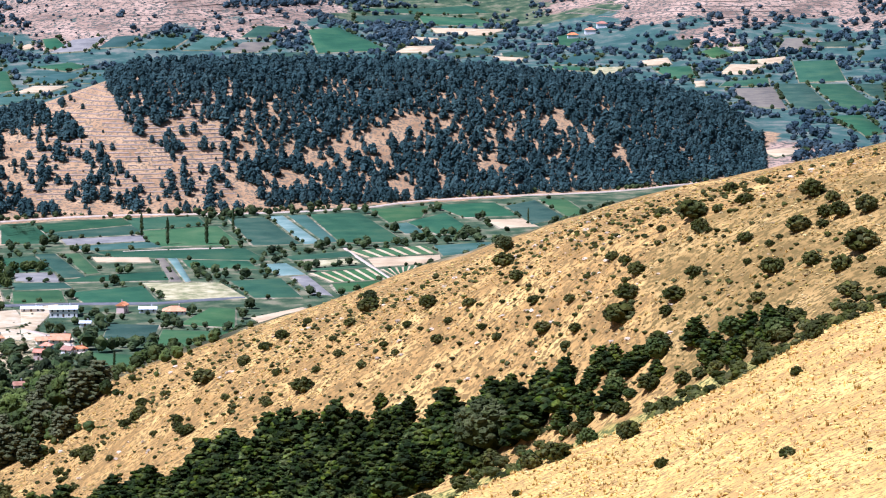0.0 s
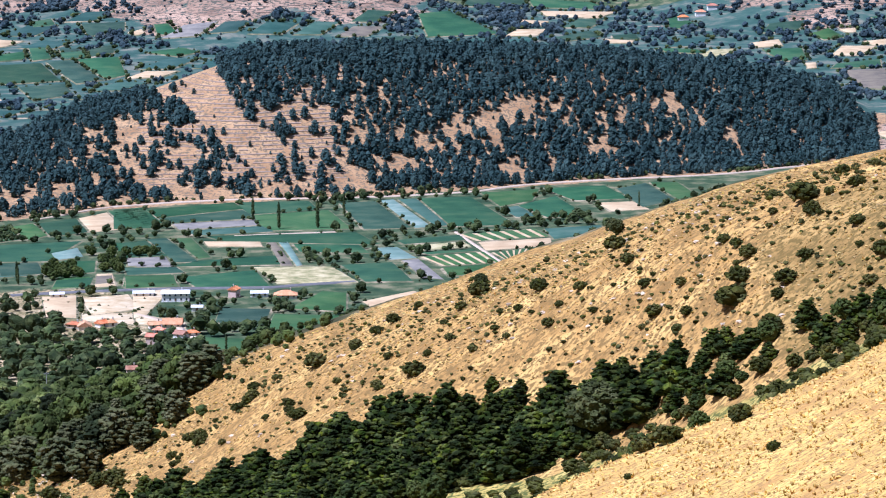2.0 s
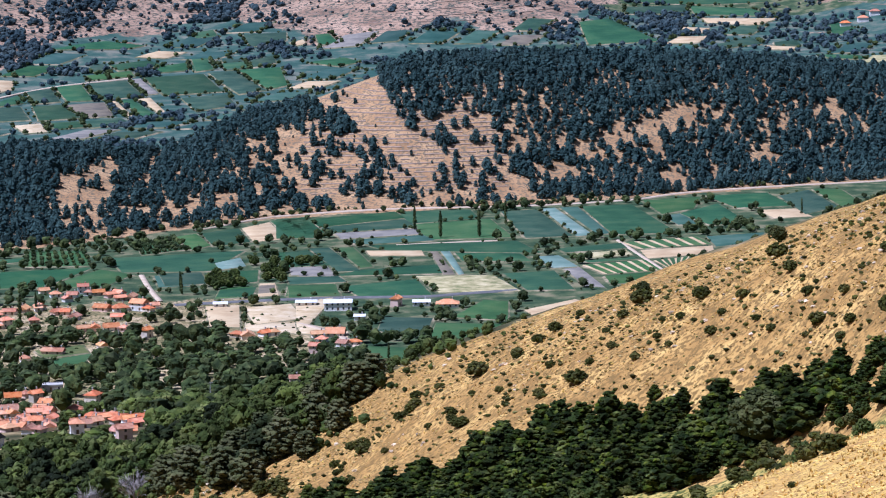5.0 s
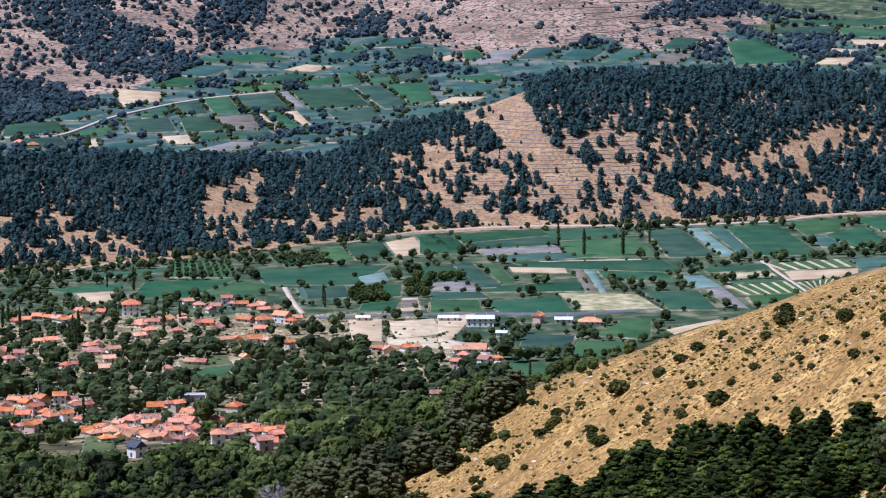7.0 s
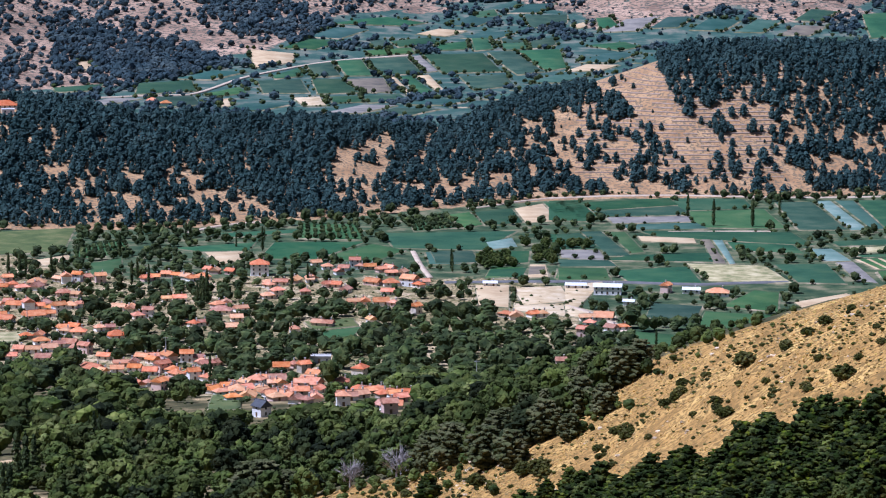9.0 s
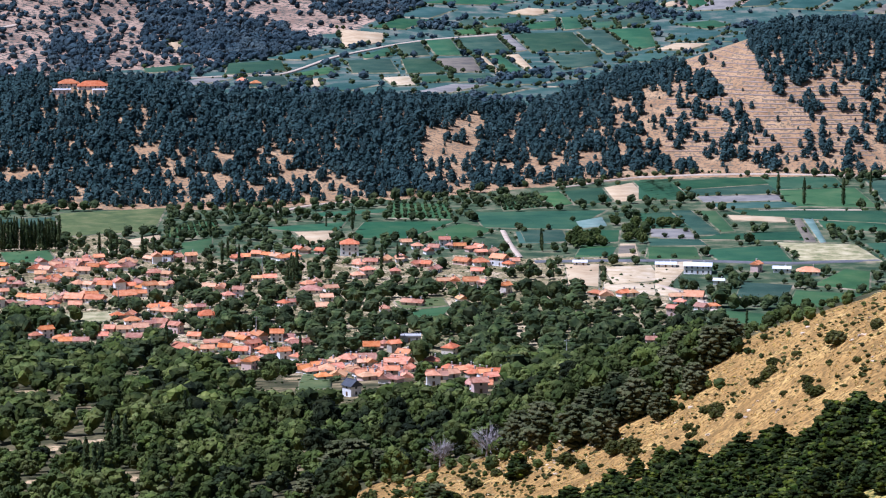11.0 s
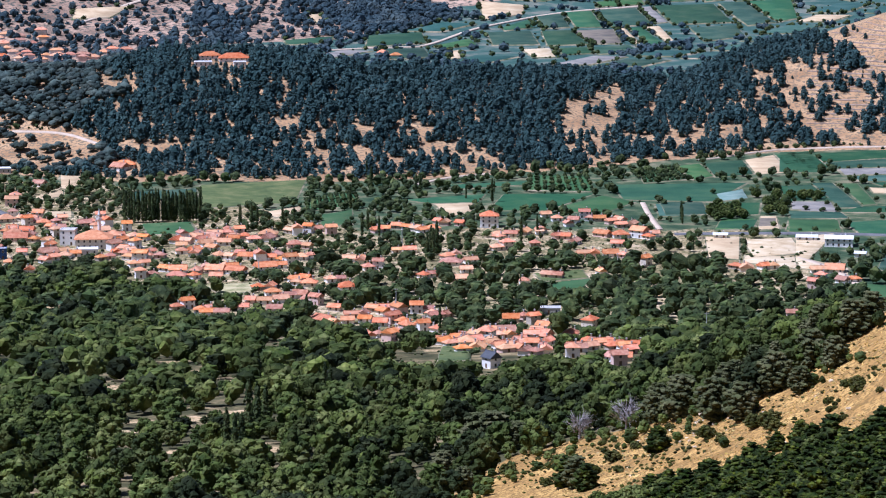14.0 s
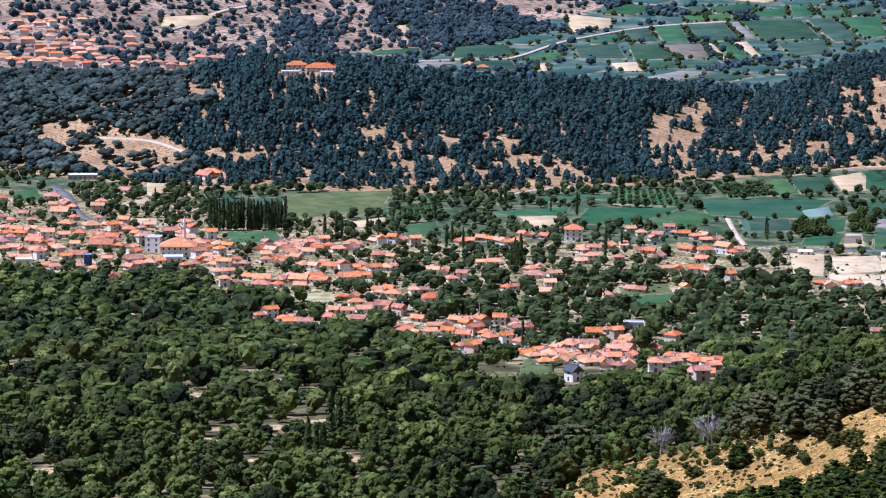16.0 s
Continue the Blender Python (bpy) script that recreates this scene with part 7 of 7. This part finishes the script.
val = scatter(24000, -7.0, 25, 1490, 2330, chance_valley, (0.55, 1.3), 6.0)
val = val[(rises(*polar(val[:, 0], val[:, 1])) < 0.0) & clear_of(val[:, 0], val[:, 1]) & ~in_fields(val[:, 0], val[:, 1], 0.04)]
val[:, 3] *= np.where(np.hypot(val[:, 0], val[:, 1]) < 1760, 1.05, 0.72)
val = sight_line_size(val)
val = val[val[:, 3] > 0.22]
many("village_trees", VIL_BROAD, val, M_VLEAF, "garden and field trees round the village", "trees")


def chance_garden(az, r, x, y):
    village = (az > 7.5) & (r > 1190) & (r < np.interp(az, (8, 12, 16, 20, 26), (1880, 1890, 1880, 2060, 2060)))
    return village.astype(float) * np.clip(0.45 + 1.2 * fbm(x, y, 20, 47), 0.05, 1)


garden = scatter(9000, 7.5, 25, 1190, 2080, chance_garden, (0.2, 0.75), 3.0, (0.7, 1.1))
garden = garden[clear_of(garden[:, 0], garden[:, 1], 4.0) & (rises(*polar(garden[:, 0], garden[:, 1])) < 0.0)]
many("garden_bushes", [shrub_crown(3, 2, 0.6) for k in range(5)], garden, M_VLEAF, "small bushes and vines in the village gardens", "shrubs")


def hedges():
    """Bushes and small trees along the edges of the fields, and rows in the orchards."""
    rows = []
    for kind, p in FIELD_SHAPES:
        far_off = np.hypot(*p.mean(0)) > 2450
        for j in range(4):
            a, b = p[j], p[(j + 1) % 4]
            l = np.linalg.norm(b - a)
            share = rng.choice((0.15, 0.4, 0.7, 0.95) if far_off else (0.0, 0.12, 0.3, 0.6), p=(0.35, 0.3, 0.2, 0.15))
            n = int(l / 6 * share)
            if n:
                t = rng.uniform(0, 1, n)
                q = a + (b - a) * t[:, None] + rng.normal(0, 1.0, (n, 2))
                rows.append(np.concatenate([q, rng.uniform(0.12, 0.5 if not far_off else 0.7, (n, 1))], 1))
        if kind == "O":
            u, v = np.meshgrid(np.linspace(0.06, 0.94, 9), np.linspace(0.08, 0.92, 6))
            u, v = u.reshape(-1, 1), v.reshape(-1, 1)
            q = (p[0] * (1 - u) + p[1] * u) * (1 - v) + (p[3] * (1 - u) + p[2] * u) * v
            rows.append(np.concatenate([q, rng.uniform(0.3, 0.5, (len(q), 1))], 1))
    h = np.concatenate(rows)
    n = len(h)
    ok = clear_of(h[:, 0], h[:, 1], 3.0)
    pl = np.stack([h[:, 0], h[:, 1], height(h[:, 0], h[:, 1]), h[:, 2], rng.uniform(0.8, 1.2, n), rng.uniform(0, 6.28, n)], 1)[ok]
    many("hedges", FAR_BROAD, pl, M_VLEAF, "hedges and small trees along the field edges", "hedges")


hedges()


# bushes and small trees that stray over the wood's edge
def chance_edge(az, r, x, y):
    d = r - sect(SPUR_R, az) - wood_edge(az)
    return ((d > -45) & (d < 60)).astype(float) * np.clip(0.55 + np.minimum(d, 30) / 90 + 0.8 * fbm(x, y, 25, 83), 0, 1) * np.clip((az - 3.2) / 4, 0, 1)


edge = scatter(3000, 3, 14.5, 700, 1000, chance_edge, (0.14, 0.5), 3.2)
many("edge_bushes", [broad_crown(7, 1, 5, 0.8) for k in range(5)], edge, M_LEAF, "green bushes straggling along the edge of the wood", "shrubs")


def roadside():
    """A broken row of round bushes and small trees along the track at the hill's foot."""
    p = np.concatenate([q for q in ROAD_POINTS if 2200 < np.hypot(*q.mean(0)) < 2450])
    q = np.repeat(p, 2, axis=0) * (1 + rng.uniform(3, 11, (len(p) * 2, 1)) / 2300)
    q = q[vnoise(q[:, 0] / 30, q[:, 1] / 30, 85) > 0.35] + 0
    q = q + rng.normal(0, 1.5, q.shape)
    n = len(q)
    many("roadside_trees", VIL_BROAD, np.stack([q[:, 0], q[:, 1], height(q[:, 0], q[:, 1]), rng.uniform(0.2, 0.6, n), rng.uniform(0.9, 1.1, n), rng.uniform(0, 6, n)], 1), M_VLEAF, "round dark bushes along the track below the hill", "trees")


roadside()


# ---- the dry slope: small bushes, tufts and stones ----
def chance_spur(az, r, x, y):
    g = sect(GULLY_R, az)
    face = (r > g + np.interp(az, (-8, -3, 0, 4, 8), (16, 21, 41, 52, 62))) & (r < sect(SPUR_R, az) + 40)
    return face.astype(float) * np.clip(0.5 + 1.5 * fbm(x, y, 28, 27), 0.06, 1)


small = scatter(19000, -9.5, 13, 490, 960, chance_spur, (0.1, 0.46), 1.1, (0.6, 0.95))
many("small_bushes", [shrub_crown(3, 3, 0.4) for k in range(5)], small, M_SHRUB, "small olive-green bushes dotted over the dry slope", "shrubs")


M_TUSSOCK = material("tussock_grass", [(0.20, 0.14, 0.042), (0.32, 0.225, 0.072), (0.46, 0.33, 0.12)], 2.5, 0.95, 0.12, 0.3, island=0.3)


def chance_tussock(az, r, x, y):
    face = (r > sect(GULLY_R, az) + 12) & (r < sect(SPUR_R, az) + 60)
    return face.astype(float) * np.clip(0.62 + 1.3 * fbm(x, y, 22, 44), 0.05, 1)


tussocks = scatter(60000, -9.5, 12, 470, 900, chance_tussock, (0.1, 0.34), 0.7, (0.35, 0.7))
many("tussocks", [blob((0, 0, 0.5), (1.5, 1.3, 1.1), 0.35, 1) for k in range(6)], tussocks, M_TUSSOCK, "olive-brown tussocks of coarse grass on the dry slope", "grass")


def chance_strip(az, r, x, y):
    g = sect(GULLY_R, az)
    return ((r > straw_edge(az) - 4) & (r < g + 21) & (az < 2.2)).astype(float) * np.clip(np.where(az < -1, 0.3, 0.12) + 1.6 * fbm(x, y, 10, 28), 0, 1)


strip = scatter(6500, -9, 2.4, 440, 640, chance_strip, (0.25, 1.2), 2.5, (0.7, 1.0))
many("gully_bushes", [shrub_crown(9, 8, 0.34) for k in range(5)], strip, M_SHRUB, "green bushes along the gully between two dry slopes", "shrubs")


def tuft():
    p, n = [], 7
    a = rng.uniform(0, 6.28, n)
    v, f = [], []
    for k in range(n):
        d = np.array([math.cos(a[k]), math.sin(a[k]), 0])
        s = np.array([-d[1], d[0], 0]) * 0.16
        tip = d * rng.uniform(0.15, 0.5) + [0, 0, rng.uniform(0.35, 0.7)]
        m = len(v)
        v += [d * 0.05 - s, d * 0.05 + s, tip]
        f.append([m, m + 1, m + 2])
    return np.array(v), np.array(f)


def chance_tufts(az, r, x, y):
    g = sect(GULLY_R, az)
    near = (r < straw_edge(az)) & (az < 1)
    return np.where(near, 0.8, np.where((r > g + 40) & (r < sect(SPUR_R, az) + 30), 0.55, 0)) * np.clip(0.7 + fbm(x, y, 14, 29), 0, 1)


tufts = scatter(60000, -9, 11, 300, 960, chance_tufts, (0.35, 0.95))
many("dry_grass", [tuft() for k in range(5)], tufts, M_TUFT, "tufts of dry yellow grass over the slopes", "grass")


near_tufts = scatter(9000, -9, 2, 290, 560, lambda az, r, x, y: ((r < straw_edge(az) + 6) & (az < 1.5)).astype(float) * np.clip(0.6 + 1.2 * fbm(x, y, 12, 45), 0.1, 1), (0.14, 0.36))
many("dry_grass", [tuft() for k in range(6)], near_tufts, M_TUFT, "dense tufts of pale dry grass on the near slope", "grass")


M_CLUMP = material("straw_clumps", [(0.39, 0.215, 0.065), (0.55, 0.35, 0.098), (0.70, 0.51, 0.155)], 3.0, 0.95, 0.1, 0.25, island=0.2)
clumps = scatter(26000, -9, 2, 290, 560, lambda az, r, x, y: ((r < straw_edge(az) + 4) & (az < 1.5)).astype(float) * np.clip(0.5 + 1.3 * fbm(x, y, 9, 46), 0.05, 1), (0.08, 0.26), 0.5, (0.35, 0.8))
many("straw_clumps", [blob((0, 0, 0.4), (1.5, 1.3, 1.0), 0.4, 1) for k in range(6)], clumps, M_CLUMP, "low rounded clumps of straw-yellow grass", "grass")


def chance_rocks(az, r, x, y):
    return chance_tufts(az, r, x, y) * np.where(fbm(x, y, 30, 33) > 0.12, 0.9, 0.08) * (r > sect(GULLY_R, az) + 30)


stones = scatter(14000, -9, 12, 300, 960, chance_rocks, (0.15, 0.8), stretch=(0.4, 0.8))
many("stones", [blob((0, 0, 0.2), (1, 0.8, 0.7), 0.35) for k in range(4)], stones, M_ROCK, "pale limestone rocks in the dry grass", "rocks")


# ---- terraces ----
def terraces(az0, az1, r0, r1, levels, high, label, first=0.02):
    """Dry stone walls that follow the slope's contours, broken here and there."""
    az = np.arange(az0, az1, first)
    r = np.arange(r0, r1, 0.8)
    A, R = np.meshgrid(az, r, indexing="ij")
    Z = height(-np.sin(np.radians(A)) * R, np.cos(np.radians(A)) * R, False).reshape(A.shape)
    for level in levels:
        hit = Z > level
        some = hit.any(1)
        at = r[hit.argmax(1)]
        gap = vnoise(az * 9, az * 0 + level, 41) > 0.24
        ok = some & gap & (at > r0 + 1)
        runs, run = [], []
        for k in range(len(az)):
            if ok[k]:
                run.append(k)
            elif run:
                runs.append(run)
                run = []
        runs.append(run)
        vs, fs = [], []
        for run in runs:
            if len(run) < 5:
                continue
            a, q = np.radians(az[run]), at[run]
            q = np.convolve(np.pad(q, 7, mode="edge"), np.ones(15) / 15, mode="valid")
            n = len(vs)
            for k in range(len(run)):
                for dr, dz in ((0, -0.8), (0.1, high), (0.9, high), (1.0, -0.8)):
                    x, y = -math.sin(a[k]) * (q[k] + dr), math.cos(a[k]) * (q[k] + dr)
                    vs.append((x, y, dz))
            for k in range(len(run) - 1):
                b = n + 4 * k
                for j in range(3):
                    fs.append((b + j, b + j + 1, b + j + 5, b + j + 4))
        if fs:
            v = np.array(vs)
            v[:, 2] += height(v[:, 0], v[:, 1])
            ob = obj("terrace_wall", v, fs, M_WALLSTONE)
            tagged(ob, label, "wall", "terrace walls", "structure")


terraces(3.8, 7.6, 2300, 2560, np.arange(12, 100, 2.7), 0.55, "dry stone terrace wall on the bald hillside")
terraces(2.8, 8.0, 3450, 4300, np.arange(50, 150, 5.0), 0.8, "far dry stone terrace wall on the brown hill", 0.025)
terraces(-7.0, -2.2, 3450, 4300, np.arange(48, 150, 5.0), 0.8, "far dry stone terrace wall on the brown hill", 0.025)


def dead_tree(x, y, tall):
    """A bleached, leafless tree with many thin branches."""
    z = float(height([x], [y])[0])
    top = tagged(new("dead_tree"), "bleached grey leafless tree at the wood's edge", "tree")
    top.matrix_basis = pose(x, y, z)
    v, f = tube([(0, 0, -0.6), (0.2, 0, tall * 0.3), (0, 0.2, tall * 0.6), (0.2, 0, tall * 0.9)], [0.34, 0.26, 0.16, 0.05], 6)
    obj("trunk", v, f, M_DEAD, top)
    parts = []
    for k in range(30):
        u = rng.uniform(0.15, 0.75)
        a = rng.uniform(0, 6.28)
        l = tall * 0.72 * (1.1 - u * 0.6) * rng.uniform(0.5, 1.1)
        s = np.array([0.1, 0.1, tall * u * 0.8])
        d = np.array([math.cos(a), math.sin(a), rng.uniform(0.15, 1.0)])
        d = d / np.linalg.norm(d)
        m = s + d * l * 0.5 + rng.normal(0, 0.15, 3)
        e = s + d * l + rng.normal(0, 0.35, 3)
        parts.append(tube([s, m, e], [0.13, 0.09, 0.05], 4))
        for j in range(14):
            e2 = m + (e - m) * rng.uniform(0, 1.1) + rng.normal(0, 0.75, 3) + [0, 0, 0.4]
            parts.append(tube([m, (m + e2) / 2, e2], [0.06, 0.05, 0.03], 3))
    v, f = join(parts)
    obj("bare_crown", v, f, M_DEAD, top)


dead_tree(-166.0, 869.3, 10.8)
dead_tree(-182.7, 884.3, 9.2)
